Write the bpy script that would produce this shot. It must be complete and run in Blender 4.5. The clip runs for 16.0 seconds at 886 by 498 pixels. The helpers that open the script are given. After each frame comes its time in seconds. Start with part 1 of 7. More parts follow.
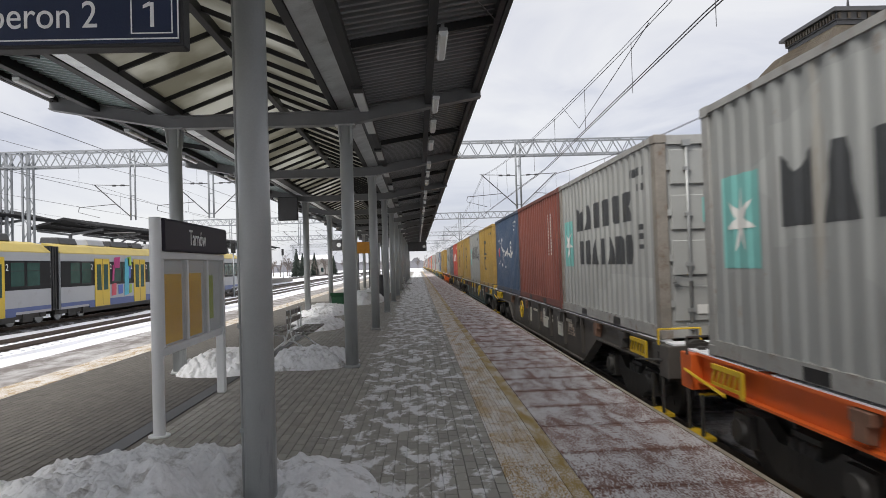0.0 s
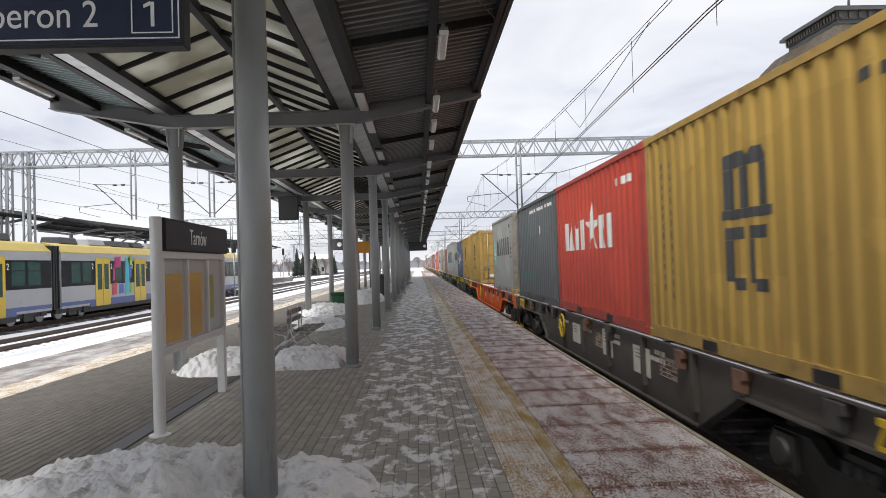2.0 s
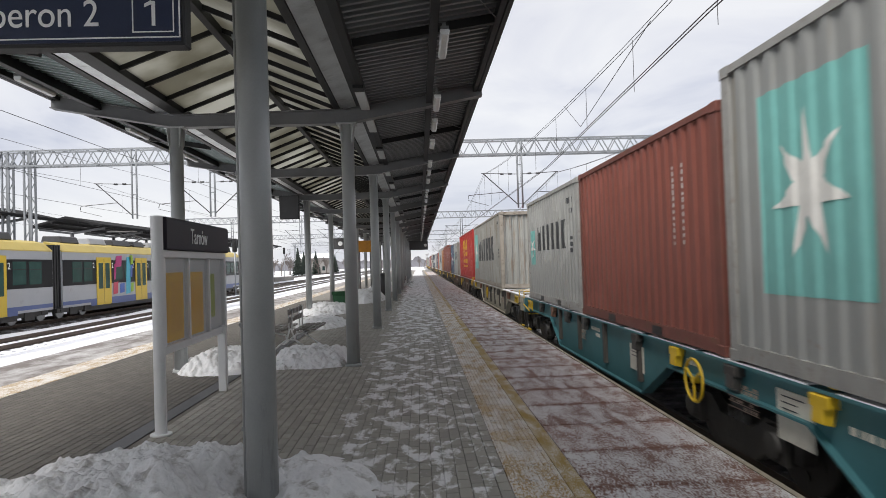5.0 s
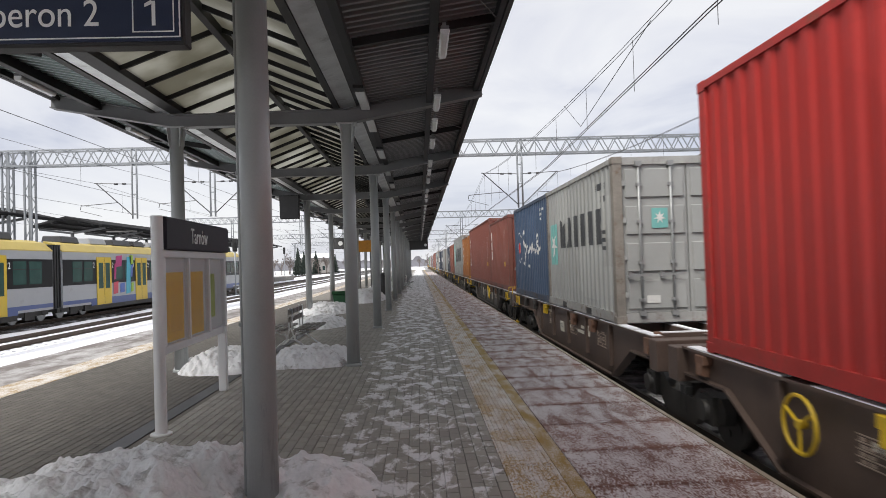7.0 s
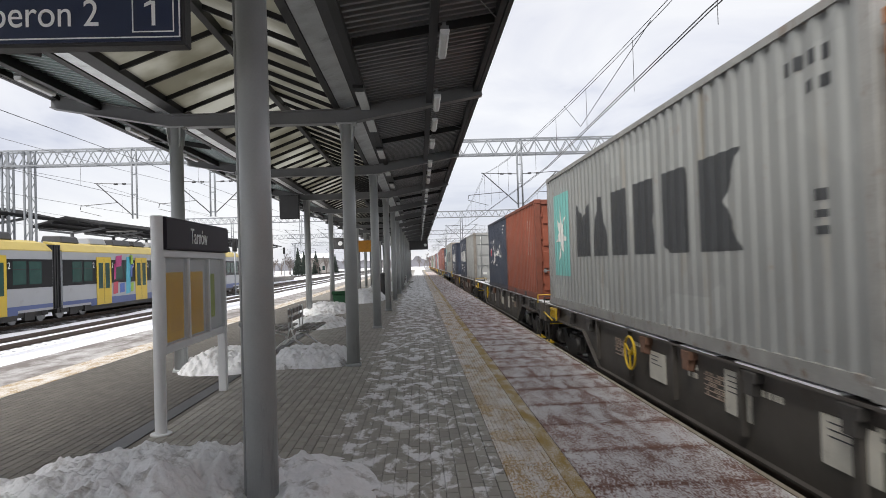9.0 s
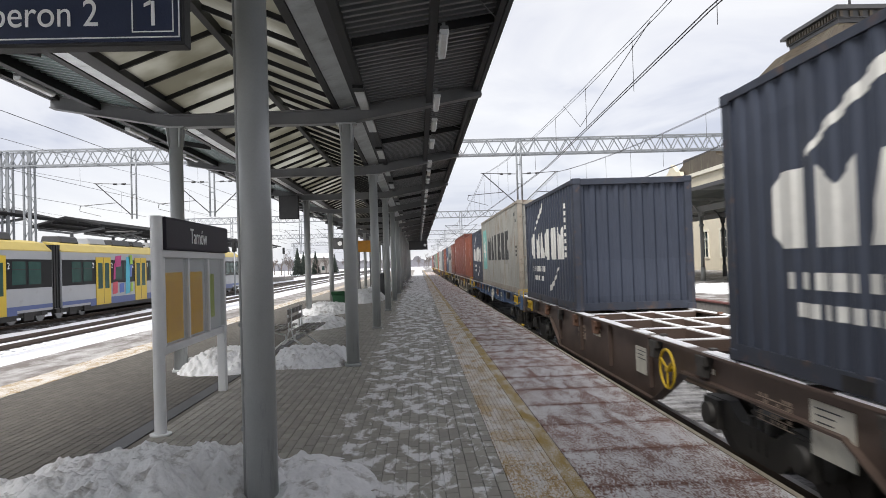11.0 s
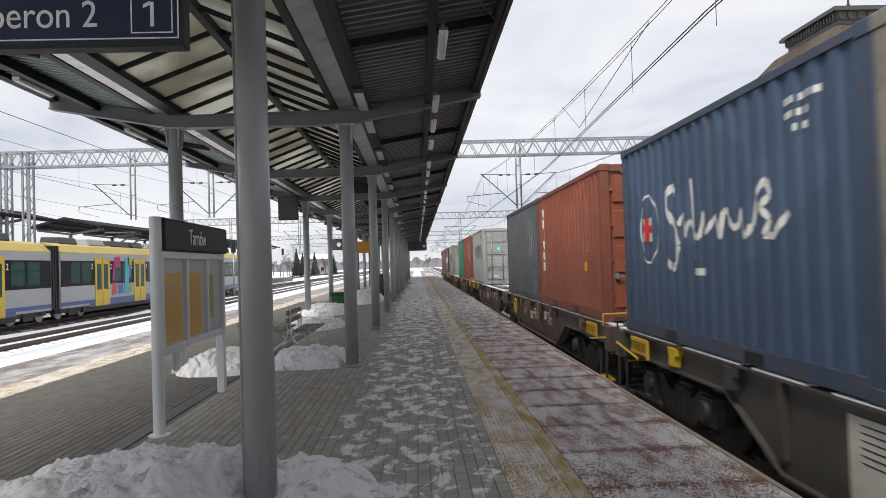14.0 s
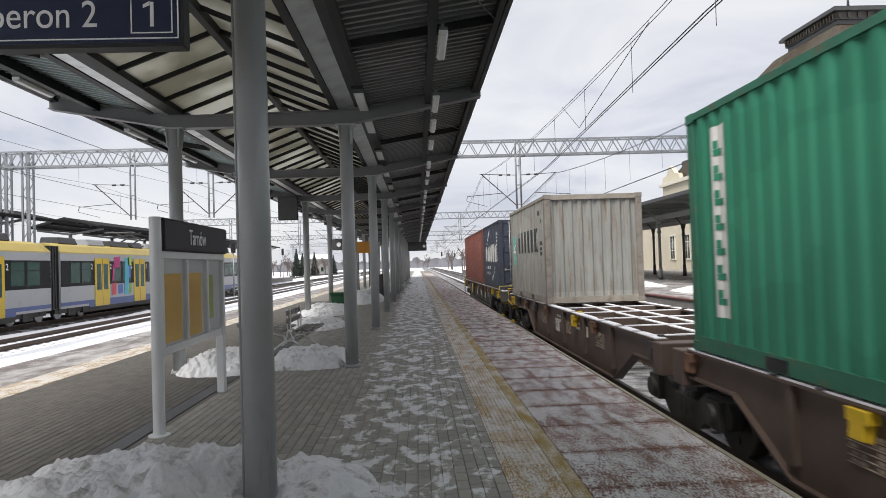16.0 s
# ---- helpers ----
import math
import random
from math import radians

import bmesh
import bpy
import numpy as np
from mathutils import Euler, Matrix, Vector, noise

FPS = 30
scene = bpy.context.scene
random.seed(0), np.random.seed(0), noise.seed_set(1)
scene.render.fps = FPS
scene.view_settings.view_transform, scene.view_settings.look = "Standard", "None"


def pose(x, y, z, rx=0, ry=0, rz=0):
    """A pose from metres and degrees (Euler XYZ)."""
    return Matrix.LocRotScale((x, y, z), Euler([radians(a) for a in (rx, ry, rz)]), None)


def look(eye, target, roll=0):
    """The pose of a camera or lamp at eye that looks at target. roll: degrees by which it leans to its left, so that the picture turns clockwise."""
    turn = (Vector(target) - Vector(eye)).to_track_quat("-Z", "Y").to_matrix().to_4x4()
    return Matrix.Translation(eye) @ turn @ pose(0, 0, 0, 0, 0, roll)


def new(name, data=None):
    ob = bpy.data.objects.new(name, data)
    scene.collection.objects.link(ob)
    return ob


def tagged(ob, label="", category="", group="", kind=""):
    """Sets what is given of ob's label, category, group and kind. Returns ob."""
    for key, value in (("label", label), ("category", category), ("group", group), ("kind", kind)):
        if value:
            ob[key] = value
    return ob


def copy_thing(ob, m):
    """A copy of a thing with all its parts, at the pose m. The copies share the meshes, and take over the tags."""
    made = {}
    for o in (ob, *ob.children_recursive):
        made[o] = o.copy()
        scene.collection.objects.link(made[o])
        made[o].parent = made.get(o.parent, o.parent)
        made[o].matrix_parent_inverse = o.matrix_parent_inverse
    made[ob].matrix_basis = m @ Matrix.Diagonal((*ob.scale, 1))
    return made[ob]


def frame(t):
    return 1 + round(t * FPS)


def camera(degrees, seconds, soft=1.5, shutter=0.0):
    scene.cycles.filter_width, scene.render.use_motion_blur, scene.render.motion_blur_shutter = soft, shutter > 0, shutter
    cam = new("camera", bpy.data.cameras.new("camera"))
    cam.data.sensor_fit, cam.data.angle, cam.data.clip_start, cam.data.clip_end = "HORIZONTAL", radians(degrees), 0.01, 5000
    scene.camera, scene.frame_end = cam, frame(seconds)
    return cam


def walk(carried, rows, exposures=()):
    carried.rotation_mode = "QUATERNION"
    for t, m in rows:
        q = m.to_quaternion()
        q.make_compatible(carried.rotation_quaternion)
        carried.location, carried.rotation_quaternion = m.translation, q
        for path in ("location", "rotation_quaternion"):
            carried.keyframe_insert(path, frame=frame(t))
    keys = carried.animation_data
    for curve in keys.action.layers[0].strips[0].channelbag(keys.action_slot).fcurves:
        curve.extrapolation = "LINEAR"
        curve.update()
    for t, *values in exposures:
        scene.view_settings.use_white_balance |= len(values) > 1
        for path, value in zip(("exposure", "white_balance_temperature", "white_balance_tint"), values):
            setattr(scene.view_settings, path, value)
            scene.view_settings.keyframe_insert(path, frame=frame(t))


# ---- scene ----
# camera: standing on the platform at eye height, almost still
cam = camera(67.2, 16.0, soft=0.6, shutter=0.1)
EYE = Vector((0.0, 0.0, 1.72))


def aim(yaw, pitch, roll):
    a, b = radians(yaw), radians(pitch)
    return look(EYE, EYE + Vector((math.sin(a) * math.cos(b), math.cos(a) * math.cos(b), math.sin(b))), roll)


walk(cam, [
    (0.0, aim(2.22, 1.27, -1.8)),
    (1.5, aim(2.19, 1.24, -1.8)),
    (3.5, aim(2.13, 1.19, -1.8)),
    (7.0, aim(2.09, 1.14, -1.8)),
    (9.0, aim(2.10, 1.14, -1.8)),
    (12.0, aim(2.16, 1.17, -1.8)),
    (14.0, aim(2.21, 1.23, -1.8)),
    (16.0, aim(2.22, 1.24, -1.8)),
], exposures=[(0.0, 0.37), (0.5, 0.51), (2.0, 0.55), (3.0, 0.37), (4.0, 0.47), (6.5, 0.39), (7.5, 0.53), (8.0, 0.57), (9.0, 0.53), (11.5, 0.55), (12.5, 0.53), (14.0, 0.47), (15.0, 0.27), (16.0, 0.39)])

# world: bright overcast winter sky
world = bpy.data.worlds.new("sky")
scene.world = world
world.use_nodes = True
wn, wl = world.node_tree.nodes, world.node_tree.links
wn.clear()
w_out = wn.new("ShaderNodeOutputWorld")
w_bg = wn.new("ShaderNodeBackground")
w_sky = wn.new("ShaderNodeTexSky")
w_sky.sky_type = "NISHITA"
w_sky.sun_disc = False
w_sky.sun_elevation = radians(52)
w_sky.sun_rotation = radians(200)
w_gain = wn.new("ShaderNodeVectorMath")
w_gain.operation = "SCALE"
w_gain.inputs["Scale"].default_value = 0.10
w_tc = wn.new("ShaderNodeTexCoord")
w_map = wn.new("ShaderNodeMapping")
w_map.inputs["Scale"].default_value = (1.0, 1.0, 3.2)
w_noise = wn.new("ShaderNodeTexNoise")
w_noise.inputs["Scale"].default_value = 2.6
w_noise.inputs["Detail"].default_value = 7
w_noise.inputs["Roughness"].default_value = 0.52
w_noise.inputs["Distortion"].default_value = 0.6
w_ramp = wn.new("ShaderNodeValToRGB")
w_ramp.color_ramp.elements[0].position = 0.36
w_ramp.color_ramp.elements[0].color = (0.44, 0.455, 0.525, 1)
w_ramp.color_ramp.elements[1].position = 0.62
w_ramp.color_ramp.elements[1].color = (0.645, 0.645, 0.66, 1)
w_mid = w_ramp.color_ramp.elements.new(0.47)
w_mid.color = (0.565, 0.57, 0.61, 1)
w_mix = wn.new("ShaderNodeMix")
w_mix.data_type = "RGBA"
w_mix.inputs["Factor"].default_value = 0.9
wl.new(w_tc.outputs["Generated"], w_map.inputs["Vector"])
wl.new(w_map.outputs["Vector"], w_noise.inputs["Vector"])
wl.new(w_noise.outputs["Fac"], w_ramp.inputs["Fac"])
wl.new(w_sky.outputs["Color"], w_gain.inputs[0])
wl.new(w_gain.outputs["Vector"], w_mix.inputs["A"])
wl.new(w_ramp.outputs["Color"], w_mix.inputs["B"])
wl.new(w_mix.outputs["Result"], w_bg.inputs["Color"])
wl.new(w_bg.outputs["Background"], w_out.inputs["Surface"])
w_bg.inputs["Strength"].default_value = 1.07

sun = new("sun", bpy.data.lights.new("sun", "SUN"))
sun.data.energy = 3.15
sun.data.angle = radians(30)
sun.data.color = (1.0, 0.96, 0.9)
sun.matrix_basis = look((0, 0, 30), (14, 18, 0))


# ---------------------------------------------------------------- materials
def mat(name, col, rough=0.6, metal=0.0, var=0.18, scale=5.0, bump=0.15, bscale=70.0, dirt=None, streak=None, world_space=False, spec=0.5, own=False):
    """Paint, stone or metal with a broad stain, a fine grain and relief. dirt: (colour, amount, scale). streak: the same, drawn out downwards."""
    m = bpy.data.materials.new(name)
    m.use_nodes = True
    n, l = m.node_tree.nodes, m.node_tree.links
    p = n["Principled BSDF"]
    p.inputs["Roughness"].default_value = rough
    p.inputs["Metallic"].default_value = metal
    p.inputs["Specular IOR Level"].default_value = spec
    if world_space:
        src = n.new("ShaderNodeNewGeometry").outputs["Position"]
    else:
        src = n.new("ShaderNodeTexCoord").outputs["Object"]
    if own:
        # every piece shows another stretch of the pattern
        off = n.new("ShaderNodeMath")
        off.operation = "MULTIPLY"
        off.inputs[1].default_value = 40.0
        l.new(n.new("ShaderNodeObjectInfo").outputs["Random"], off.inputs[0])
        sh = n.new("ShaderNodeVectorMath")
        l.new(src, sh.inputs[0])
        l.new(off.outputs[0], sh.inputs[1])
        src = sh.outputs["Vector"]
    a = n.new("ShaderNodeTexNoise")
    a.inputs["Scale"].default_value = scale
    a.inputs["Detail"].default_value = 6
    a.inputs["Roughness"].default_value = 0.6
    l.new(src, a.inputs["Vector"])
    b = n.new("ShaderNodeTexNoise")
    b.inputs["Scale"].default_value = bscale
    b.inputs["Detail"].default_value = 3
    l.new(src, b.inputs["Vector"])
    hs = n.new("ShaderNodeHueSaturation")
    hs.inputs["Color"].default_value = (*col, 1)
    add = n.new("ShaderNodeMath")
    add.operation = "MULTIPLY_ADD"
    l.new(b.outputs["Fac"], add.inputs[0])
    add.inputs[1].default_value = 0.45
    l.new(a.outputs["Fac"], add.inputs[2])
    mr = n.new("ShaderNodeMapRange")
    mr.inputs["From Min"].default_value = 0.42
    mr.inputs["From Max"].default_value = 1.02
    mr.inputs["To Min"].default_value = 1 - var
    mr.inputs["To Max"].default_value = 1 + var
    l.new(add.outputs[0], mr.inputs["Value"])
    l.new(mr.outputs["Result"], hs.inputs["Value"])
    colour = hs.outputs["Color"]
    if own:
        # touched-up rectangles of fresher paint
        pm = n.new("ShaderNodeMapping")
        pm.inputs["Scale"].default_value = (0.0, 0.75, 1.25)
        l.new(src, pm.inputs["Vector"])
        vo = n.new("ShaderNodeTexVoronoi")
        vo.distance = "CHEBYCHEV"
        vo.inputs["Scale"].default_value = 1.0
        l.new(pm.outputs["Vector"], vo.inputs["Vector"])
        sr = n.new("ShaderNodeSeparateColor")
        l.new(vo.outputs["Color"], sr.inputs[0])
        pr = n.new("ShaderNodeMapRange")
        pr.inputs["From Min"].default_value = 0.80
        pr.inputs["From Max"].default_value = 0.84
        pr.inputs["To Max"].default_value = 0.30
        l.new(sr.outputs[0], pr.inputs["Value"])
        px = n.new("ShaderNodeMix")
        px.data_type = "RGBA"
        l.new(pr.outputs["Result"], px.inputs["Factor"])
        l.new(colour, px.inputs["A"])
        px.inputs["B"].default_value = (*[min(1, 1.45 * v + 0.01) for v in col], 1)
        colour = px.outputs["Result"]
    for spec_, stretch in ((dirt, None), (streak, (1.0, 1.0, 0.09))):
        if not spec_:
            continue
        dcol, amount, dscale = spec_
        v = src
        if stretch:
            mp = n.new("ShaderNodeMapping")
            mp.inputs["Scale"].default_value = stretch
            l.new(src, mp.inputs["Vector"])
            v = mp.outputs["Vector"]
        d = n.new("ShaderNodeTexNoise")
        d.inputs["Scale"].default_value = dscale
        d.inputs["Detail"].default_value = 8
        d.inputs["Roughness"].default_value = 0.68
        l.new(v, d.inputs["Vector"])
        r = n.new("ShaderNodeMapRange")
        r.inputs["From Min"].default_value = 0.68 - amount * 0.3
        r.inputs["From Max"].default_value = 0.80 - amount * 0.2
        r.inputs["To Max"].default_value = 0.85
        l.new(d.outputs["Fac"], r.inputs["Value"])
        mx = n.new("ShaderNodeMix")
        mx.data_type = "RGBA"
        l.new(r.outputs["Result"], mx.inputs["Factor"])
        l.new(colour, mx.inputs["A"])
        mx.inputs["B"].default_value = (*dcol, 1)
        colour = mx.outputs["Result"]
    l.new(colour, p.inputs["Base Color"])
    if bump:
        bp = n.new("ShaderNodeBump")
        bp.inputs["Strength"].default_value = bump
        bp.inputs["Distance"].default_value = 0.01
        l.new(b.outputs["Fac"], bp.inputs["Height"])
        l.new(bp.outputs["Normal"], p.inputs["Normal"])
    return m


def glass(name, col, rough=0.05, alpha=0.25):
    m = bpy.data.materials.new(name)
    m.use_nodes = True
    p = m.node_tree.nodes["Principled BSDF"]
    p.inputs["Base Color"].default_value = (*col, 1)
    p.inputs["Roughness"].default_value = rough
    p.inputs["Alpha"].default_value = alpha
    p.inputs["Specular IOR Level"].default_value = 0.8
    return m


def snowed(name, col, snow_amount, scale, stretch=(1, 1, 1), rough=0.75, joint=0.25, speck=90.0, band=None, var=0.3, grain=0.25, most=1.0, border=0.0, drawn=False):
    """A paved surface with trodden snow left on it in patches. band: (x middle, half width) where more snow lies."""
    m = bpy.data.materials.new(name)
    m.use_nodes = True
    n, l = m.node_tree.nodes, m.node_tree.links
    p = n["Principled BSDF"]
    geo = n.new("ShaderNodeNewGeometry")
    info = n.new("ShaderNodeObjectInfo")
    mp = n.new("ShaderNodeMapping")
    mp.inputs["Scale"].default_value = stretch
    l.new(geo.outputs["Position"], mp.inputs["Vector"])
    big = n.new("ShaderNodeTexNoise")
    big.inputs["Scale"].default_value = scale
    big.inputs["Detail"].default_value = 9
    big.inputs["Roughness"].default_value = 0.66
    big.inputs["Distortion"].default_value = 0.4
    l.new(mp.outputs["Vector"], big.inputs["Vector"])
    fine = n.new("ShaderNodeTexNoise")
    fine.inputs["Scale"].default_value = speck
    fine.inputs["Detail"].default_value = 4
    l.new(mp.outputs["Vector"] if drawn else geo.outputs["Position"], fine.inputs["Vector"])
    val = big.outputs["Fac"]
    fm = n.new("ShaderNodeMath")
    fm.operation = "MULTIPLY_ADD"
    l.new(fine.outputs["Fac"], fm.inputs[0])
    fm.inputs[1].default_value = grain
    l.new(val, fm.inputs[2])
    val = fm.outputs[0]
    if band:
        sep = n.new("ShaderNodeSeparateXYZ")
        l.new(geo.outputs["Position"], sep.inputs[0])
        d = n.new("ShaderNodeMath")
        d.operation = "SUBTRACT"
        l.new(sep.outputs["X"], d.inputs[0])
        d.inputs[1].default_value = band[0]
        ab = n.new("ShaderNodeMath")
        ab.operation = "ABSOLUTE"
        l.new(d.outputs[0], ab.inputs[0])
        br = n.new("ShaderNodeMapRange")
        br.inputs["From Min"].default_value = band[1] * 0.55
        br.inputs["From Max"].default_value = band[1]
        br.inputs["To Min"].default_value = 0.0
        br.inputs["To Max"].default_value = -0.2
        l.new(ab.outputs[0], br.inputs["Value"])
        far = n.new("ShaderNodeMapRange")
        far.inputs["From Min"].default_value = 12.0
        far.inputs["From Max"].default_value = 40.0
        far.inputs["To Min"].default_value = 0.0
        far.inputs["To Max"].default_value = 0.09
        l.new(sep.outputs["Y"], far.inputs["Value"])
        s1 = n.new("ShaderNodeMath")
        l.new(val, s1.inputs[0])
        l.new(br.outputs["Result"], s1.inputs[1])
        s2 = n.new("ShaderNodeMath")
        l.new(s1.outputs[0], s2.inputs[0])
        l.new(far.outputs["Result"], s2.inputs[1])
        val = s2.outputs[0]
    if border:
        # the rim of each slab is swept clean; border is the slab's length
        tc = n.new("ShaderNodeTexCoord")
        so = n.new("ShaderNodeSeparateXYZ")
        l.new(tc.outputs["Object"], so.inputs[0])
        mid = n.new("ShaderNodeMath")
        mid.operation = "SUBTRACT"
        l.new(so.outputs["Y"], mid.inputs[0])
        mid.inputs[1].default_value = border / 2
        ma = n.new("ShaderNodeMath")
        ma.operation = "ABSOLUTE"
        l.new(mid.outputs[0], ma.inputs[0])
        rim = n.new("ShaderNodeMapRange")
        rim.inputs["From Min"].default_value = border * 0.36
        rim.inputs["From Max"].default_value = border * 0.5
        rim.inputs["To Min"].default_value = 0.02
        rim.inputs["To Max"].default_value = -0.11
        l.new(ma.outputs[0], rim.inputs["Value"])
        s3 = n.new("ShaderNodeMath")
        l.new(val, s3.inputs[0])
        l.new(rim.outputs["Result"], s3.inputs[1])
        val = s3.outputs[0]
    r = n.new("ShaderNodeMapRange")
    edge = 0.5 + grain * 0.5 + 0.235 - snow_amount * 0.45
    r.inputs["From Min"].default_value = edge - 0.035
    r.inputs["From Max"].default_value = edge + 0.035 + joint * 0.1
    r.inputs["To Max"].default_value = most
    l.new(val, r.inputs["Value"])
    hs = n.new("ShaderNodeHueSaturation")
    hs.inputs["Color"].default_value = (*col, 1)
    tone = n.new("ShaderNodeMapRange")
    tone.inputs["To Min"].default_value = 1 - var
    tone.inputs["To Max"].default_value = 1 + var
    l.new(info.outputs["Random"], tone.inputs["Value"])
    isl = n.new("ShaderNodeMapRange")
    isl.inputs["To Min"].default_value = 1 - var
    isl.inputs["To Max"].default_value = 1 + var
    l.new(geo.outputs["Random Per Island"], isl.inputs["Value"])
    tm = n.new("ShaderNodeMath")
    tm.operation = "MULTIPLY"
    l.new(tone.outputs["Result"], tm.inputs[0])
    l.new(isl.outputs["Result"], tm.inputs[1])
    l.new(tm.outputs[0], hs.inputs["Value"])
    mx = n.new("ShaderNodeMix")
    mx.data_type = "RGBA"
    l.new(r.outputs["Result"], mx.inputs["Factor"])
    l.new(hs.outputs["Color"], mx.inputs["A"])
    mx.inputs["B"].default_value = (0.74, 0.74, 0.75, 1)
    l.new(mx.outputs["Result"], p.inputs["Base Color"])
    p.inputs["Roughness"].default_value = rough
    bp = n.new("ShaderNodeBump")
    bp.inputs["Strength"].default_value = 0.35
    bp.inputs["Distance"].default_value = 0.012
    l.new(val, bp.inputs["Height"])
    l.new(bp.outputs["Normal"], p.inputs["Normal"])
    return m


M_SNOW = mat("snow", (0.80, 0.805, 0.82), 0.85, var=0.12, scale=6, bump=0.9, bscale=38, dirt=((0.22, 0.195, 0.165), 0.47, 4.0), world_space=True)
M_SNOW_FLAT = mat("snow_field", (0.80, 0.81, 0.85), 0.9, var=0.06, scale=0.8, bump=0.4, bscale=6, dirt=((0.45, 0.44, 0.43), 0.08, 0.5), world_space=True)
PAVE_SNOW = dict(snow_amount=0.435, scale=4.2, stretch=(1.0, 0.62, 1), band=(-0.15, 1.1), grain=0.10, joint=0.0)
M_PAVE = snowed("paving_block", (0.285, 0.272, 0.242), var=0.14, **PAVE_SNOW)
# darker base tone for the blocks left of the drain channel
M_PAVE_LEFT = snowed("dark_paving_block", (0.104, 0.096, 0.084), var=0.14, **PAVE_SNOW)
M_PAVE_FAR = snowed("paving", (0.215, 0.202, 0.18), var=0.05, **PAVE_SNOW)
M_STRIP = snowed("far_edge_paving", (0.16, 0.14, 0.13), 0.62, 1.6, (1.0, 0.5, 1), joint=1.6, var=0.05, most=0.62)
M_JOINT = snowed("paving_joint", (0.165, 0.150, 0.132), var=0.05, **PAVE_SNOW)
M_SLAB = snowed("red_slab", (0.180, 0.090, 0.066), 0.66, 3.0, (1.7, 0.55, 1), joint=1.3, speck=42, var=0.14, grain=1.0, most=0.82, border=0.955, drawn=True)
M_TACT = snowed("yellow_tactile", (0.38, 0.255, 0.10), 0.72, 3.0, (1.6, 0.6, 1), joint=1.3, speck=45, var=0.10, grain=1.0, most=0.80, drawn=True)
M_YLINE = snowed("yellow_line", (0.34, 0.225, 0.05), 0.56, 3.0, (1.6, 0.6, 1), joint=1.6, speck=60, var=0.05, grain=0.8, most=0.7, drawn=True)
M_EDGE = mat("edge_stone", (0.33, 0.29, 0.22), 0.8, dirt=((0.7, 0.7, 0.72), 0.4, 5), world_space=True)
M_CONC = mat("concrete", (0.22, 0.21, 0.20), 0.85, world_space=True, dirt=((0.08, 0.075, 0.07), 0.35, 2))
M_BALLAST = mat("ballast", (0.060, 0.054, 0.050), 0.95, var=0.5, scale=8, bump=0.9, bscale=22, world_space=True, dirt=((0.65, 0.65, 0.68), 0.6, 1.1))
M_BALLAST_DARK = mat("ballast_snowy", (0.15, 0.148, 0.148), 0.95, var=0.5, scale=8, bump=0.9, bscale=22, world_space=True, dirt=((0.58, 0.58, 0.60), 0.95, 1.7))
M_SLEEPER = mat("sleeper", (0.12, 0.11, 0.10), 0.9, world_space=True)
M_RAIL = mat("rail_steel", (0.10, 0.075, 0.06), 0.55, 0.6)
M_RAILTOP = mat("rail_top", (0.42, 0.42, 0.43), 0.28, 1.0)
M_STEEL = mat("grey_painted_steel", (0.145, 0.149, 0.152), 0.45, 0.0, spec=0.3, var=0.12, scale=2, bump=0.08, dirt=((0.07, 0.07, 0.068), 0.15, 3))
M_PILLAR = mat("pillar_paint", (0.35, 0.365, 0.365), 0.30, 0.0, var=0.10, scale=2, bump=0.05, streak=((0.075, 0.08, 0.08), 0.3, 7))
M_GUTTER = mat("galvanised_gutter", (0.60, 0.63, 0.635), 0.42, 0.75, var=0.25, scale=3, dirt=((0.16, 0.17, 0.17), 0.35, 1.8))
M_DECK = mat("roof_deck", (0.185, 0.195, 0.20), 0.34, 0.4, var=0.15, scale=2)
M_DECK_TEAL = mat("roof_deck_teal", (0.17, 0.22, 0.215), 0.4, 0.2, var=0.15, scale=2)
M_STEEL_DARK = mat("dark_painted_steel", (0.025, 0.0255, 0.0265), 0.5, var=0.15, scale=2, bump=0.08, spec=0.18)
M_FASCIA = mat("dark_fascia", (0.042, 0.043, 0.045), 0.5, spec=0.2)
M_WHITE = mat("white_plastic", (0.86, 0.87, 0.87), 0.4, var=0.06)
M_LAMPCOVER = mat("lamp_cover", (0.62, 0.64, 0.64), 0.25, var=0.06)
M_NAVY = mat("navy_sign", (0.012, 0.022, 0.062), 0.35, var=0.06)
M_PLUM = mat("dark_plum_header", (0.020, 0.015, 0.028), 0.55, var=0.06)
M_BLUESIGN = mat("blue_sign", (0.03, 0.12, 0.30), 0.4, var=0.06)
M_ALU = mat("aluminium", (0.74, 0.75, 0.76), 0.38, 0.1, var=0.06, scale=2)
M_PANEL = mat("display_panel", (0.60, 0.61, 0.62), 0.5, var=0.05)
M_POSTER = mat("yellow_timetable", (0.80, 0.45, 0.012), 0.6, var=0.10, scale=8)
M_BLACK = mat("black", (0.012, 0.012, 0.013), 0.5)
M_PANE = glass("clear_pane", (0.5, 0.55, 0.55), 0.06, 0.12)
M_WINDOW = mat("dark_window", (0.02, 0.035, 0.035), 0.06, var=0.1, bump=0, spec=0.9)
M_GREEN = mat("green_bin", (0.01, 0.065, 0.025), 0.5)
M_ORANGE_SIGN = mat("orange_board", (0.55, 0.24, 0.02), 0.5)
M_CREAM = mat("cream_render", (0.62, 0.565, 0.445), 0.85, world_space=True, var=0.08, scale=0.7, dirt=((0.42, 0.35, 0.24), 0.18, 0.6))
M_STUCCO = mat("white_stucco", (0.66, 0.63, 0.54), 0.85, world_space=True, var=0.07, scale=1)
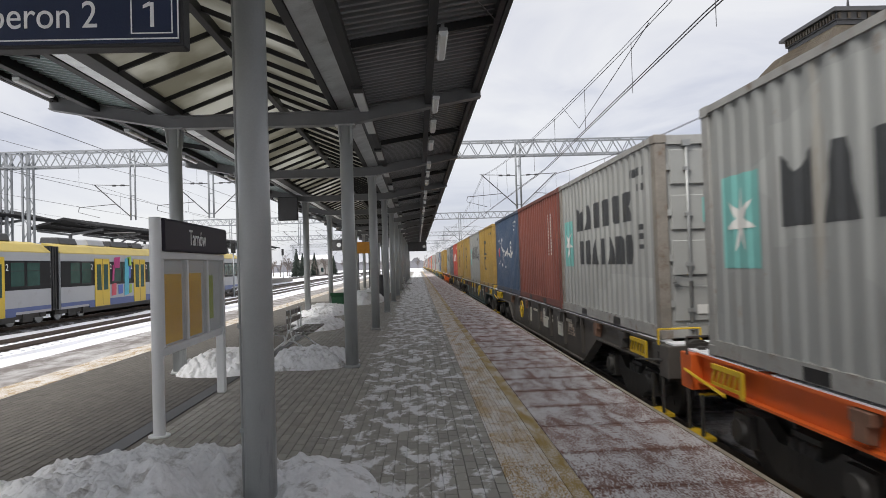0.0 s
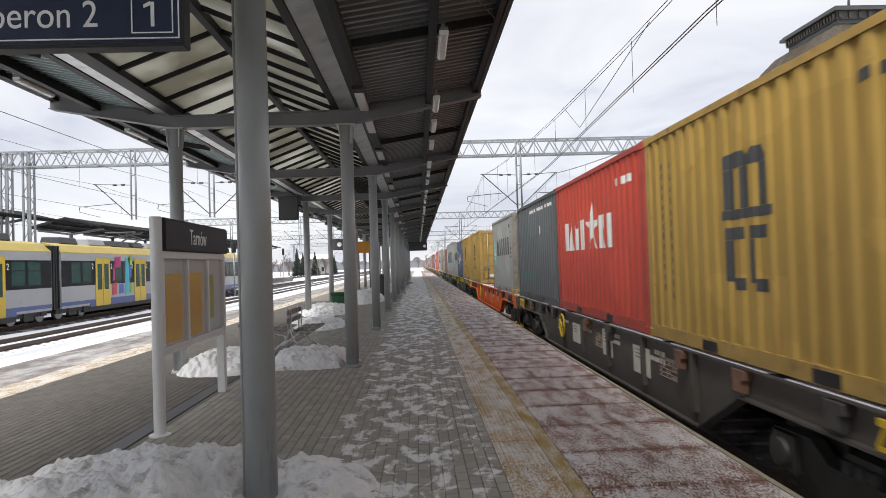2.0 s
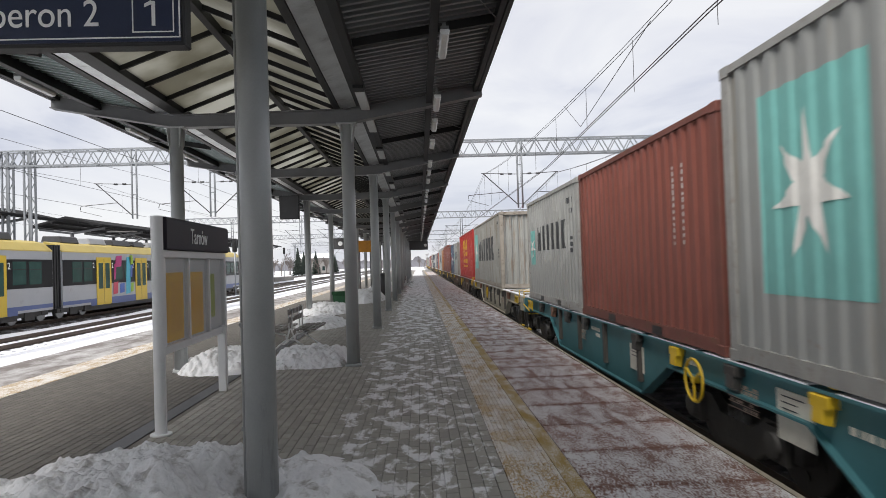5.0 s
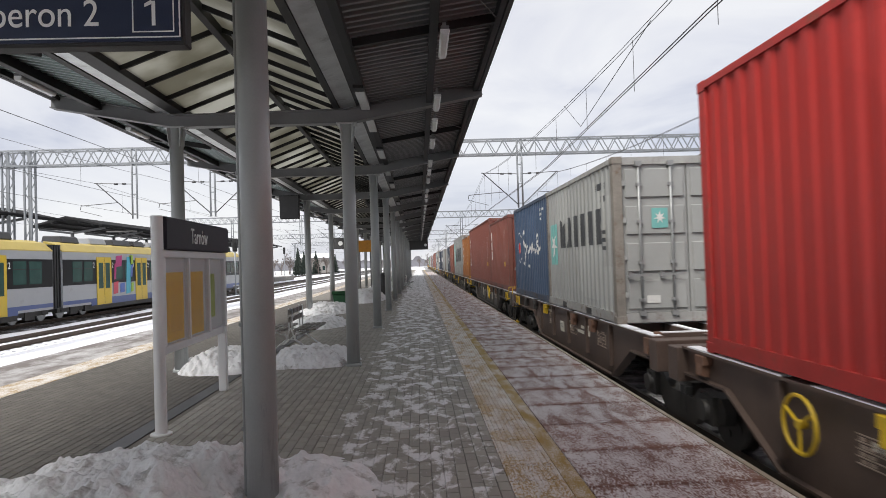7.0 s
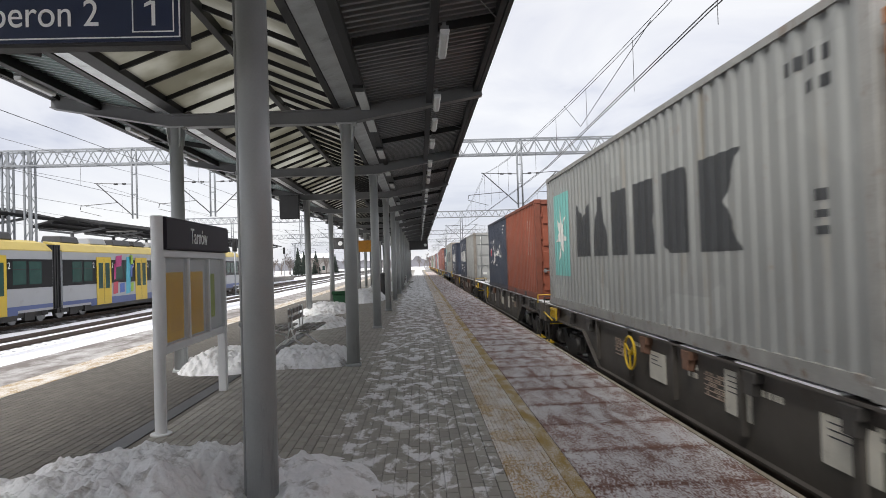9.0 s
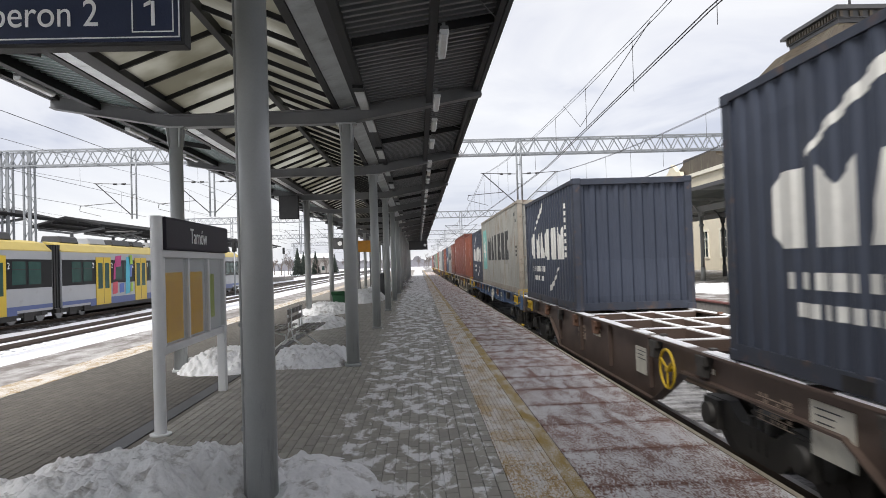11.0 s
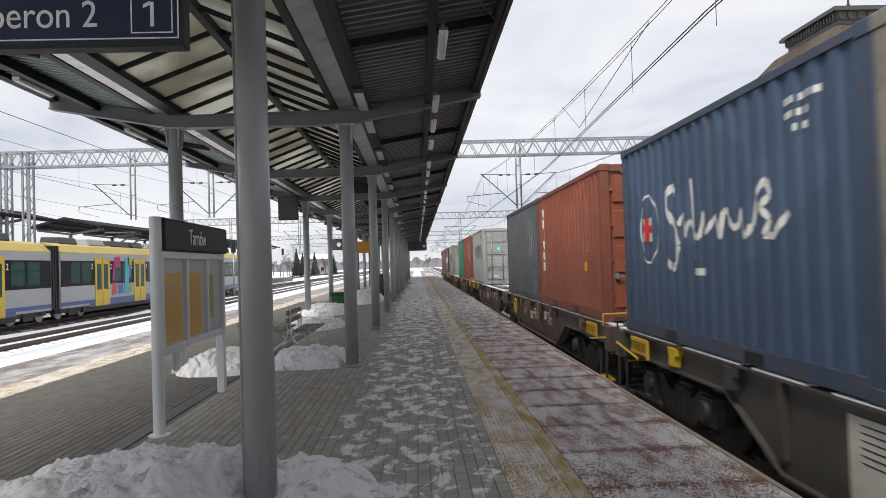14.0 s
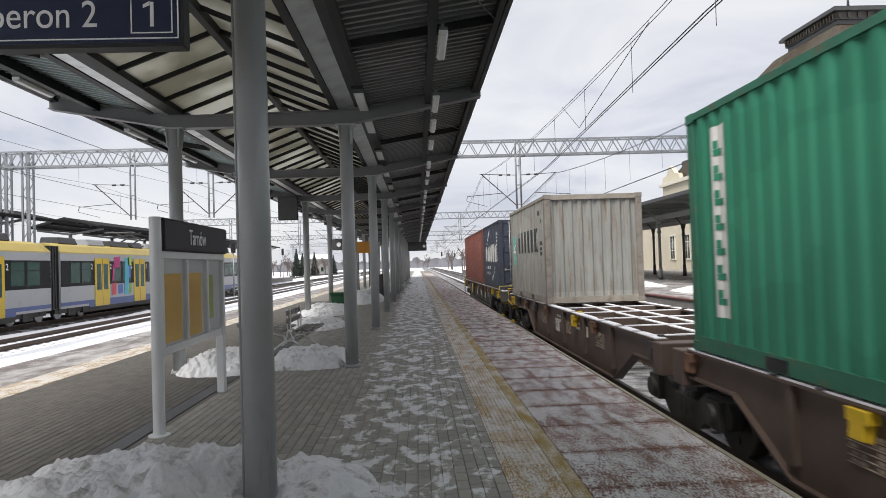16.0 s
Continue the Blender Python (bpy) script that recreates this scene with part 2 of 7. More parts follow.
M_PATINA = mat("weathered_copper_roof", (0.075, 0.060, 0.043), 0.6, 0.1, var=0.35, scale=0.8, streak=((0.15, 0.15, 0.10), 0.45, 1.5), world_space=True)
M_IRON = mat("dark_iron", (0.05, 0.05, 0.052), 0.5)
M_GALV = mat("galvanised_lattice", (0.27, 0.285, 0.30), 0.5, 0.5, var=0.1)
M_WIRE = mat("wire", (0.10, 0.10, 0.105), 0.5, 0.5)
M_BARK = mat("bark", (0.12, 0.10, 0.09), 0.9)
M_CONIFER = mat("conifer", (0.025, 0.035, 0.028), 0.9)
M_WOOD = mat("bench_wood", (0.16, 0.145, 0.13), 0.6, dirt=((0.65, 0.65, 0.67), 0.62, 6))
M_CAST = mat("cast_iron_light", (0.66, 0.67, 0.67), 0.5, 0.2)
M_CAR_WHITE = mat("car_white", (0.6, 0.61, 0.63), 0.3)

# translucent ridge sheets
M_SKYLIGHT = bpy.data.materials.new("translucent_sheet")
M_SKYLIGHT.use_nodes = True
_n, _l = M_SKYLIGHT.node_tree.nodes, M_SKYLIGHT.node_tree.links
_tr = _n.new("ShaderNodeBsdfTranslucent")
_tc = _n.new("ShaderNodeTexCoord")
_ns = _n.new("ShaderNodeTexNoise")
_ns.inputs["Scale"].default_value = 0.8
_ns.inputs["Detail"].default_value = 5
_rp = _n.new("ShaderNodeValToRGB")
_rp.color_ramp.elements[0].position, _rp.color_ramp.elements[1].position = 0.44, 0.64
_rp.color_ramp.elements[0].color, _rp.color_ramp.elements[1].color = (0.38, 0.37, 0.315, 1), (0.74, 0.74, 0.70, 1)
_mx = _n.new("ShaderNodeMixShader")
_mx.inputs[0].default_value = 0.55
_l.new(_tc.outputs["Object"], _ns.inputs["Vector"])
_l.new(_ns.outputs["Fac"], _rp.inputs["Fac"])
_l.new(_rp.outputs["Color"], _tr.inputs["Color"])
_n["Principled BSDF"].inputs["Base Color"].default_value = (0.30, 0.30, 0.26, 1)
_l.new(_n["Principled BSDF"].outputs[0], _mx.inputs[1])
_l.new(_tr.outputs[0], _mx.inputs[2])
_l.new(_mx.outputs[0], _n["Material Output"].inputs["Surface"])


# ---------------------------------------------------------------- mesh helpers
def box(bm, x0, x1, y0, y1, z0, z1):
    v = [bm.verts.new(p) for p in ((x0, y0, z0), (x1, y0, z0), (x1, y1, z0), (x0, y1, z0), (x0, y0, z1), (x1, y0, z1), (x1, y1, z1), (x0, y1, z1))]
    for f in ((3, 2, 1, 0), (4, 5, 6, 7), (0, 1, 5, 4), (1, 2, 6, 5), (2, 3, 7, 6), (3, 0, 4, 7)):
        bm.faces.new([v[i] for i in f])
    return bm


def tube(bm, p0, p1, r0, r1=None, n=10, caps=True):
    """A round bar from p0 to p1."""
    r1 = r0 if r1 is None else r1
    p0, p1 = Vector(p0), Vector(p1)
    q = (p1 - p0).to_track_quat("Z", "Y").to_matrix()
    rings = []
    for p, r in ((p0, r0), (p1, r1)):
        rings.append([bm.verts.new(p + q @ Vector((r * math.cos(2 * math.pi * i / n), r * math.sin(2 * math.pi * i / n), 0))) for i in range(n)])
    for i in range(n):
        f = bm.faces.new((rings[0][i], rings[0][(i + 1) % n], rings[1][(i + 1) % n], rings[1][i]))
        f.smooth = n > 6
    if caps:
        bm.faces.new(rings[0][::-1])
        bm.faces.new(rings[1])
    return bm


def bar(bm, p0, p1, w, h):
    """A square bar from p0 to p1."""
    p0, p1 = Vector(p0), Vector(p1)
    q = (p1 - p0).to_track_quat("Y", "Z").to_matrix()
    v = []
    for p in (p0, p1):
        for a, b in ((-w, -h), (w, -h), (w, h), (-w, h)):
            v.append(bm.verts.new(p + q @ Vector((a / 2, 0, b / 2))))
    for f in ((0, 1, 2, 3), (7, 6, 5, 4), (4, 5, 1, 0), (5, 6, 2, 1), (6, 7, 3, 2), (7, 4, 0, 3)):
        bm.faces.new([v[i] for i in f])
    return bm


def prism(bm, pts, axis, a0, a1):
    """A polygon drawn out along an axis. axis x: pts are (y, z); y: (x, z); z: (x, y)."""
    def at(p, a):
        return {"x": (a, p[0], p[1]), "y": (p[0], a, p[1]), "z": (p[0], p[1], a)}[axis]
    r0 = [bm.verts.new(at(p, a0)) for p in pts]
    r1 = [bm.verts.new(at(p, a1)) for p in pts]
    k = len(pts)
    for i in range(k):
        bm.faces.new((r0[i], r0[(i + 1) % k], r1[(i + 1) % k], r1[i]))
    bm.faces.new(r0[::-1])
    bm.faces.new(r1)
    return bm


def sheet(bm, profile, axis, a0, a1, thick=0.0):
    """A folded sheet: profile points drawn out along an axis."""
    def at(p, a):
        return {"x": (a, p[0], p[1]), "y": (p[0], a, p[1]), "z": (p[0], p[1], a)}[axis]
    r0 = [bm.verts.new(at(p, a0)) for p in profile]
    r1 = [bm.verts.new(at(p, a1)) for p in profile]
    for i in range(len(profile) - 1):
        bm.faces.new((r0[i], r0[i + 1], r1[i + 1], r1[i]))
    return bm


def ring(bm, c, axis, R, r, n=20, k=6):
    """A hoop round c; axis is the direction of its axle."""
    q = Vector(axis).to_track_quat("Z", "Y").to_matrix()
    c = Vector(c)
    rows = []
    for i in range(n):
        a = 2 * math.pi * i / n
        rows.append([bm.verts.new(c + q @ Vector(((R + r * math.cos(b)) * math.cos(a), (R + r * math.cos(b)) * math.sin(a), r * math.sin(b)))) for b in [2 * math.pi * j / k for j in range(k)]])
    for i in range(n):
        for j in range(k):
            bm.faces.new((rows[i][j], rows[(i + 1) % n][j], rows[(i + 1) % n][(j + 1) % k], rows[i][(j + 1) % k]))
    return bm


def mesh(name, bm, material=None, bevel=0.0):
    if bevel:
        bmesh.ops.bevel(bm, geom=bm.edges[:], offset=bevel, segments=1, affect="EDGES")
    bmesh.ops.recalc_face_normals(bm, faces=bm.faces[:])
    me = bpy.data.meshes.new(name)
    bm.to_mesh(me)
    bm.free()
    if material:
        me.materials.append(material)
    return me


def part(name, bm, material, parent, label="", bevel=0.0):
    """One mesh object under a thing or a part."""
    ob = new(name, bm if isinstance(bm, bpy.types.Mesh) else mesh(name, bm, material, bevel))
    if isinstance(bm, bpy.types.Mesh) and material and (not bm.materials or bm.materials[0] != material):
        if not bm.materials:
            bm.materials.append(material)
        ob.material_slots[0].link = "OBJECT"
        ob.material_slots[0].material = material
    ob.parent = parent
    if label:
        ob["label"] = label
    return ob


def NB():
    return bmesh.new()


def thing(name, m, label, category, group="", kind=""):
    ob = new(name)
    ob.empty_display_size = 0.2
    ob.matrix_basis = m
    return tagged(ob, label, category, group, kind)


def solid(name, bm, material, label, category, kind="", group="", bevel=0.0):
    return tagged(new(name, mesh(name, bm, material, bevel)), label, category, group, kind)


def words(name, body, size, material, parent, m, depth=0.004, align="LEFT"):
    """Raised lettering, made into a mesh."""
    cu = bpy.data.curves.new(name, "FONT")
    cu.body, cu.size, cu.extrude, cu.align_x = body, size, depth, align
    tmp = new(name + "_outline", cu)
    bpy.context.view_layer.update()
    me = bpy.data.meshes.new_from_object(tmp.evaluated_get(bpy.context.evaluated_depsgraph_get()))
    bpy.data.objects.remove(tmp)
    me.materials.clear()
    me.materials.append(material)
    ob = new(name, me)
    ob.parent = parent
    ob.matrix_basis = m
    return ob


# ---------------------------------------------------------------- ground and tracks
RAIL_Z = -0.52
TRACK_X = 4.35
PLAT_L, PLAT_R = -8.0, 2.66
Y0, Y1 = -24.0, 170.0

bm = NB()
g = 3000.0
vs = [bm.verts.new(p) for p in ((-g, -g, -1.12), (g, -g, -1.12), (g, g, -1.12), (-g, g, -1.12))]
bm.faces.new(vs)
ground = solid("ground", bm, M_SNOW_FLAT, "snow-covered open railway ground to the horizon", "ground", kind="structure")


def track(xc, y0, y1, ballast, snow_sides=True):
    t = thing("railway_track", pose(xc, 0, 0), "steel rails on sleepers in dark ballast with snow", "railway track", kind="structure")
    b = NB()
    prism(b, ((-1.75, -1.1), (1.75, -1.1), (1.45, -0.72), (-1.45, -0.72)), "y", y0, y1)
    part("ballast_bed", b, ballast, t)
    s = NB()
    y = y0
    while y < min(y1, 110):
        box(s, -1.25, 1.25, y, y + 0.24, -0.76, -0.685)
        y += 0.6
    ob = part("sleepers", s, M_BALLAST_DARK if xc == TRACK_X else M_SNOW_FLAT if ballast is M_SNOW_FLAT else M_SLEEPER, t)
    ob["kind"] = "stuff"
    for side in (-1, 1):
        r = NB()
        x = side * 0.75
        prism(r, ((x - 0.07, -0.685), (x + 0.07, -0.685), (x + 0.07, -0.67), (x + 0.012, -0.655), (x + 0.012, -0.56), (x + 0.036, -0.55), (x + 0.036, RAIL_Z - 0.003), (x - 0.036, RAIL_Z - 0.003), (x - 0.036, -0.55), (x - 0.012, -0.56), (x - 0.012, -0.655), (x - 0.07, -0.67)), "y", y0, y1)
        part("rail", r, M_RAIL, t)
        k = NB()
        box(k, x - 0.034, x + 0.034, y0, y1, RAIL_Z - 0.002, RAIL_Z)
        part("running_surface", k, M_RAILTOP, t)
    return t


track(TRACK_X, -60, 420, M_BALLAST_DARK)
track(8.85, -30, 420, M_BALLAST)
track(-14.3, -10, 300, M_SNOW_FLAT)
track(-19.4, -10, 300, M_BALLAST)
track(-30.5, 40, 300, M_BALLAST)

# snow between the tracks on the far side of the island platform
bm = NB()
for x0, x1 in ((-12.7, -8.0), (-17.7, -16.0), (-29.0, -21.2)):
    nx, ny = max(3, int((x1 - x0) / 0.45)), 130
    grid = [[bm.verts.new((x0 + (x1 - x0) * i / nx, -10 + 1.6 * j, -0.70 + 0.10 * noise.noise((i * 0.37 + x0, j * 0.31, 0)) - (0.25 if i in (0, nx) else 0))) for j in range(ny)] for i in range(nx + 1)]
    for i in range(nx):
        for j in range(ny - 1):
            bm.faces.new((grid[i][j], grid[i + 1][j], grid[i + 1][j + 1], grid[i][j + 1])).smooth = True
ob = solid("snow_bank", bm, M_SNOW_FLAT, "smooth white snow lying between the tracks", "snow", kind="stuff")

# ---------------------------------------------------------------- island platform
bm = NB()
box(bm, PLAT_L + 0.02, PLAT_R - 0.06, Y0, Y1, -1.1, -0.055)
platform = solid("platform", bm, M_CONC, "island platform paved in grey blocks with trodden snow", "platform", kind="structure")
bm = NB()
prism(bm, ((PLAT_R - 0.06, -1.05), (PLAT_R - 0.02, -1.05), (PLAT_R - 0.02, -0.16), (PLAT_R, -0.14), (PLAT_R, -0.012), (PLAT_R - 0.012, 0.0), (PLAT_R - 0.06, 0.0)), "y", Y0, Y1)
part("platform_edge", bm, M_EDGE, platform, "worn pale edge stone with flaked yellow paint")
bm = NB()
box(bm, PLAT_L, PLAT_L + 0.9, Y0, Y1, -0.055, 0.0)
part("far_edge_strip", bm, M_STRIP, platform, "edge slabs under a film of snow")
bm = NB()
box(bm, PLAT_L + 0.9 + 0.004, -6.55, Y0, Y1, -0.055, -0.001)
part("far_edge_paving", bm, M_STRIP, platform)
bm = NB()
box(bm, -6.55, -5.95, Y0, Y1, -0.055, 0.004)
part("far_tactile_strip", bm, M_TACT, platform, "yellow tactile paving strip")
# paving bed under the blocks and plain paving farther on
bm = NB()
box(bm, -5.95, 0.648, Y0, 34.0, -0.055, -0.008)
part("paving_bed", bm, M_JOINT, platform)
bm = NB()
box(bm, -5.95, 0.648, 34.0, Y1, -0.055, 0.0)
part("far_paving", bm, M_PAVE_FAR, platform)
# drainage channel along the platform
bm = NB()
box(bm, -3.13, -2.93, Y0, 60, -0.008, 0.004)
part("drain_channel", bm, M_IRON, platform, "dark slotted drainage channel")

# joint-recessed paving blocks, 20 by 10 cm
NEAR_X, NEAR_Y = (-0.95, 0.55), (4.5, 8.5)


def block_rows(x0, x1, y0, y1, material, skip=None):
    vv, ff = [], []
    col = 0
    x = x0
    while x + 0.098 <= x1:
        y = y0 - (0.1 if col % 2 else 0.0)
        while y < y1:
            cx, cy = x + 0.05, y + 0.1
            if not (skip and skip[0][0] <= cx < skip[0][1] and skip[1][0] <= cy < skip[1][1]) and not (-3.16 < cx < -2.90):
                z = 0.003 * noise.noise((cx * 3, cy * 3, 0)) + 0.0015 * noise.noise((cx * 31, cy * 31, 5))
                a, b, c, d = x + 0.0025, x + 0.0975, y + 0.0025, y + 0.1975
                i = len(vv)
                vv += [(a, c, -0.02), (b, c, -0.02), (b, d, -0.02), (a, d, -0.02), (a + 0.004, c + 0.004, z), (b - 0.004, c + 0.004, z), (b - 0.004, d - 0.004, z), (a + 0.004, d - 0.004, z)]
                ff += [(i + 4, i + 5, i + 6, i + 7), (i, i + 1, i + 5, i + 4), (i + 1, i + 2, i + 6, i + 5), (i + 2, i + 3, i + 7, i + 6), (i + 3, i, i + 4, i + 7)]
            y += 0.2
        x += 0.1
        col += 1
    me = bpy.data.meshes.new("paving_blocks")
    me.from_pydata(vv, [], ff)
    me.materials.append(material)
    return me


for xa, xb, m in ((-5.95, -2.95, M_PAVE_LEFT), (-2.95, 0.66, M_PAVE)):
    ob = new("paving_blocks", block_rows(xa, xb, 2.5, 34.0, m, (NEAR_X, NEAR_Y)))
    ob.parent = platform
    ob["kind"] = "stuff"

# ---------------------------------------------------------------- canopy
# rows behind the camera are unseen, added to block sky light from there
ROWS = [-1.75 + 6.63 * i for i in range(-3, 15)]
FIRST = 4.88
XL, XR = -4.08, -1.17          # pillar lines
XTL, XTR = -6.14, 1.18         # tips of the wings
canopy = thing("platform_canopy", pose(0, 0, 0), "grey steel platform canopy with gull wings and ridge skylight", "canopy", kind="structure")


def pillar_mesh():
    b = NB()
    tube(b, (0, 0, 0.0), (0, 0, 4.15), 0.112, n=24)
    tube(b, (0, 0, 0.0), (0, 0, 0.05), 0.14, n=24)
    for a in range(4):
        q = Matrix.Rotation(math.pi / 2 * a + math.pi / 4, 3, "Z")
        prism_pts = [q @ Vector(p) for p in ((0.10, -0.008, 3.80), (0.14, -0.008, 3.85), (0.17, -0.008, 4.15), (0.10, -0.008, 4.15))]
        back = [q @ Vector(p) for p in ((0.10, 0.008, 3.80), (0.14, 0.008, 3.85), (0.17, 0.008, 4.15), (0.10, 0.008, 4.15))]
        v0 = [b.verts.new(p) for p in prism_pts]
        v1 = [b.verts.new(p) for p in back]
        for i in range(4):
            b.faces.new((v0[i], v0[(i + 1) % 4], v1[(i + 1) % 4], v1[i]))
        b.faces.new(v0)
        b.faces.new(v1[::-1])
    box(b, -0.17, 0.17, -0.12, 0.12, 4.14, 4.165)
    return mesh("pillar", b, M_PILLAR)


def cross_beam_mesh():
    b = NB()
    top = ((XTL, 4.76), (XL, 4.36), (XR, 4.40), (XTR, 4.80))
    bot = ((XTL, 4.54), (XL + 0.0, 4.165), (XR, 4.165), (XTR, 4.60))
    # web with flanges
    pts = list(bot) + list(top)[::-1]
    prism(b, pts, "y", -0.05, 0.05)
    for (xa, za), (xb, zb) in list(zip(bot[:-1], bot[1:])) + list(zip(top[:-1], top[1:])):
        bar(b, (xa, 0, za), (xb, 0, zb), 0.20, 0.018)
    return mesh("cross_beam", b, M_STEEL)


ME_PILLAR, ME_BEAM = pillar_mesh(), cross_beam_mesh()
for y in ROWS:
    for x in (XL, XR):
        part("pillar", ME_PILLAR, None, canopy).matrix_basis = pose(x, y, 0)
    part("cross_beam", ME_BEAM, None, canopy).matrix_basis = pose(0, y, 0)
YA, YB = ROWS[0] - 3.0, ROWS[-1] + 3.2


def wing_deck(xa, za, xb, zb, y0, y1, pitch=0.17):
    """Trapezoidal deck whose ribs run across the platform."""
    b = NB()
    pts, y = [], y0
    while y < y1 - 0.01:
        for dy, dz in ((0.0, 0.0), (0.055, 0.0), (0.075, 0.10), (0.15, 0.10)):
            pts.append((min(y + dy, y1), dz))
        y += pitch
    pts.append((y1, 0.0))
    ra = [b.verts.new((xa, p, za + d)) for p, d in pts]
    rb = [b.verts.new((xb, p, zb + d)) for p, d in pts]
    for i in range(len(pts) - 1):
        b.faces.new((ra[i], ra[i + 1], rb[i + 1], rb[i]))
    ta = [b.verts.new((xa, p, za + 0.20)) for p in (y0, y1)]
    tb = [b.verts.new((xb, p, zb + 0.20)) for p in (y0, y1)]
    b.faces.new((ta[0], tb[0], tb[1], ta[1]))
    return b


SPAN = 6.63
RIGHT_DECK = mesh("roof_deck", wing_deck(-0.80, 4.49, 1.12, 4.80, 0.0, SPAN), M_DECK)
LEFT_DECK = mesh("roof_deck", wing_deck(-6.10, 4.76, -4.42, 4.45, 0.0, SPAN), M_DECK_TEAL)
RIDGE_X, RIDGE_Z = -2.62, 5.02


def skylight_panel(side):
    b = NB()
    xe, ze = (XL + 0.12, 4.50) if side < 0 else (XR - 0.22, 4.50)
    for dz in (0.0, 0.02):
        b.faces.new([b.verts.new(p) for p in ((xe, 0.0, ze + dz), (xe, SPAN, ze + dz), (RIDGE_X, SPAN, RIDGE_Z + dz), (RIDGE_X, 0.0, RIDGE_Z + dz))])
    return mesh("skylight_sheet", b, M_SKYLIGHT)


def rafter(side):
    b = NB()
    xe, ze = (XL + 0.12, 4.46) if side < 0 else (XR - 0.22, 4.46)
    bar(b, (xe, 0, ze), (RIDGE_X, 0, RIDGE_Z - 0.04), 0.04, 0.065)
    return mesh("rafter", b, M_STEEL_DARK)


SKY_L, SKY_R, RAF_L, RAF_R = skylight_panel(-1), skylight_panel(1), rafter(-1), rafter(1)
for y in ROWS[:-1]:
    part("roof_deck", RIGHT_DECK, None, canopy).matrix_basis = pose(0, y, 0)
    part("roof_deck", LEFT_DECK, None, canopy).matrix_basis = pose(0, y, 0)
    part("skylight_sheet", SKY_L, None, canopy, "cloudy translucent roof sheet").matrix_basis = pose(0, y, 0)
    part("skylight_sheet", SKY_R, None, canopy, "cloudy translucent roof sheet").matrix_basis = pose(0, y, 0)
    for k in range(8):
        part("rafter", RAF_L, None, canopy).matrix_basis = pose(0, y + 0.06 + SPAN * k / 8, 0)
        part("rafter", RAF_R, None, canopy).matrix_basis = pose(0, y + 0.06 + SPAN * k / 8, 0)
# long members
ya, yb = ROWS[0], ROWS[-1]
bm = NB()
bar(bm, (RIDGE_X, ya, RIDGE_Z - 0.08), (RIDGE_X, yb, RIDGE_Z - 0.08), 0.10, 0.14)
part("ridge_beam", bm, M_STEEL_DARK, canopy)
for x, z, w, h in ((0.26, 4.56, 0.10, 0.16), (-5.35, 4.56, 0.10, 0.16), (XTR - 0.12, 4.73, 0.07, 0.14), (XTL + 0.12, 4.73, 0.07, 0.14)):
    bm = NB()
    bar(bm, (x, ya, z), (x, yb, z), w, h)
    part("purlin", bm, M_STEEL_DARK, canopy)
# mid-span rafters of the wings
bm = NB()
bar(bm, (-0.74, 0, 4.46), (1.08, 0, 4.74), 0.07, 0.12)
me_r = mesh("wing_rafter", bm, M_STEEL_DARK)
bm = NB()
bar(bm, (-6.05, 0, 4.70), (-4.5, 0, 4.42), 0.07, 0.12)
me_l = mesh("wing_rafter", bm, M_STEEL_DARK)
for y in ROWS[:-1]:
    part("wing_rafter", me_r, None, canopy).matrix_basis = pose(0, y + SPAN / 2, 0)
    part("wing_rafter", me_l, None, canopy).matrix_basis = pose(0, y + SPAN / 2, 0)
# valley gutters beside the pillar lines
for xa, xb, lift in ((-1.37, -0.76, 0.07), (-4.48, -3.94, -0.07)):
    bm = NB()
    xg = xb - 0.24
    prism(bm, ((xa + 0.10, 4.42), (xg, 4.42 + max(0, lift)), (xg, 4.54), (xa + 0.10, 4.54)), "y", ya, yb)
    part("valley_gutter", bm, M_GUTTER, canopy, "pale galvanised valley gutter")
    for x, hw in ((xa + 0.04, 0.05), (xb - 0.05, 0.05) if lift > 0 else (xb - 0.12, 0.115)):
        bm = NB()
        box(bm, x - hw, x + hw, ya, yb, 4.405, 4.56)
        part("edge_beam", bm, M_STEEL_DARK, canopy)
    if lift > 0:
        bm = NB()
        box(bm, xb - 0.24, xb - 0.10, ya, yb, 4.47, 4.50)
        part("cable_tray", bm, M_FASCIA, canopy)
# flashings that close the deck ends above the gutters
for x in (-0.80, -4.42):
    bm = NB()
    box(bm, x - 0.03, x + 0.03, ya, yb, 4.46, 4.72)
    part("flashing", bm, M_FASCIA, canopy)
# outer fascias
for x, s in ((XTR - 0.04, 1), (XTL + 0.04, -1)):
    bm = NB()
    prism(bm, ((x - 0.03, 4.66), (x + 0.03, 4.66), (x + 0.05, 4.92), (x - 0.03, 4.94)), "y", ya, yb)
    part("fascia_gutter", bm, M_FASCIA, canopy)
# thin stay rods under the right wing
for y in ROWS[:-1]:
    bm = NB()
    tube(bm, (0.30, y + 1.2, 4.50), (1.05, y + 3.2, 4.68), 0.008, n=5)
    part("stay_rod", bm, M_IRON, canopy)
# conduit down the first pillar
bm = NB()
tube(bm, (XR - 0.122, FIRST + 0.02, 0.0), (XR - 0.122, FIRST + 0.02, 4.1), 0.018, n=8)
for z in (0.55, 1.3, 2.4, 3.4):
    box(bm, XR - 0.145, XR - 0.09, FIRST, FIRST + 0.04, z, z + 0.03)
part("conduit", bm, M_PILLAR, canopy)


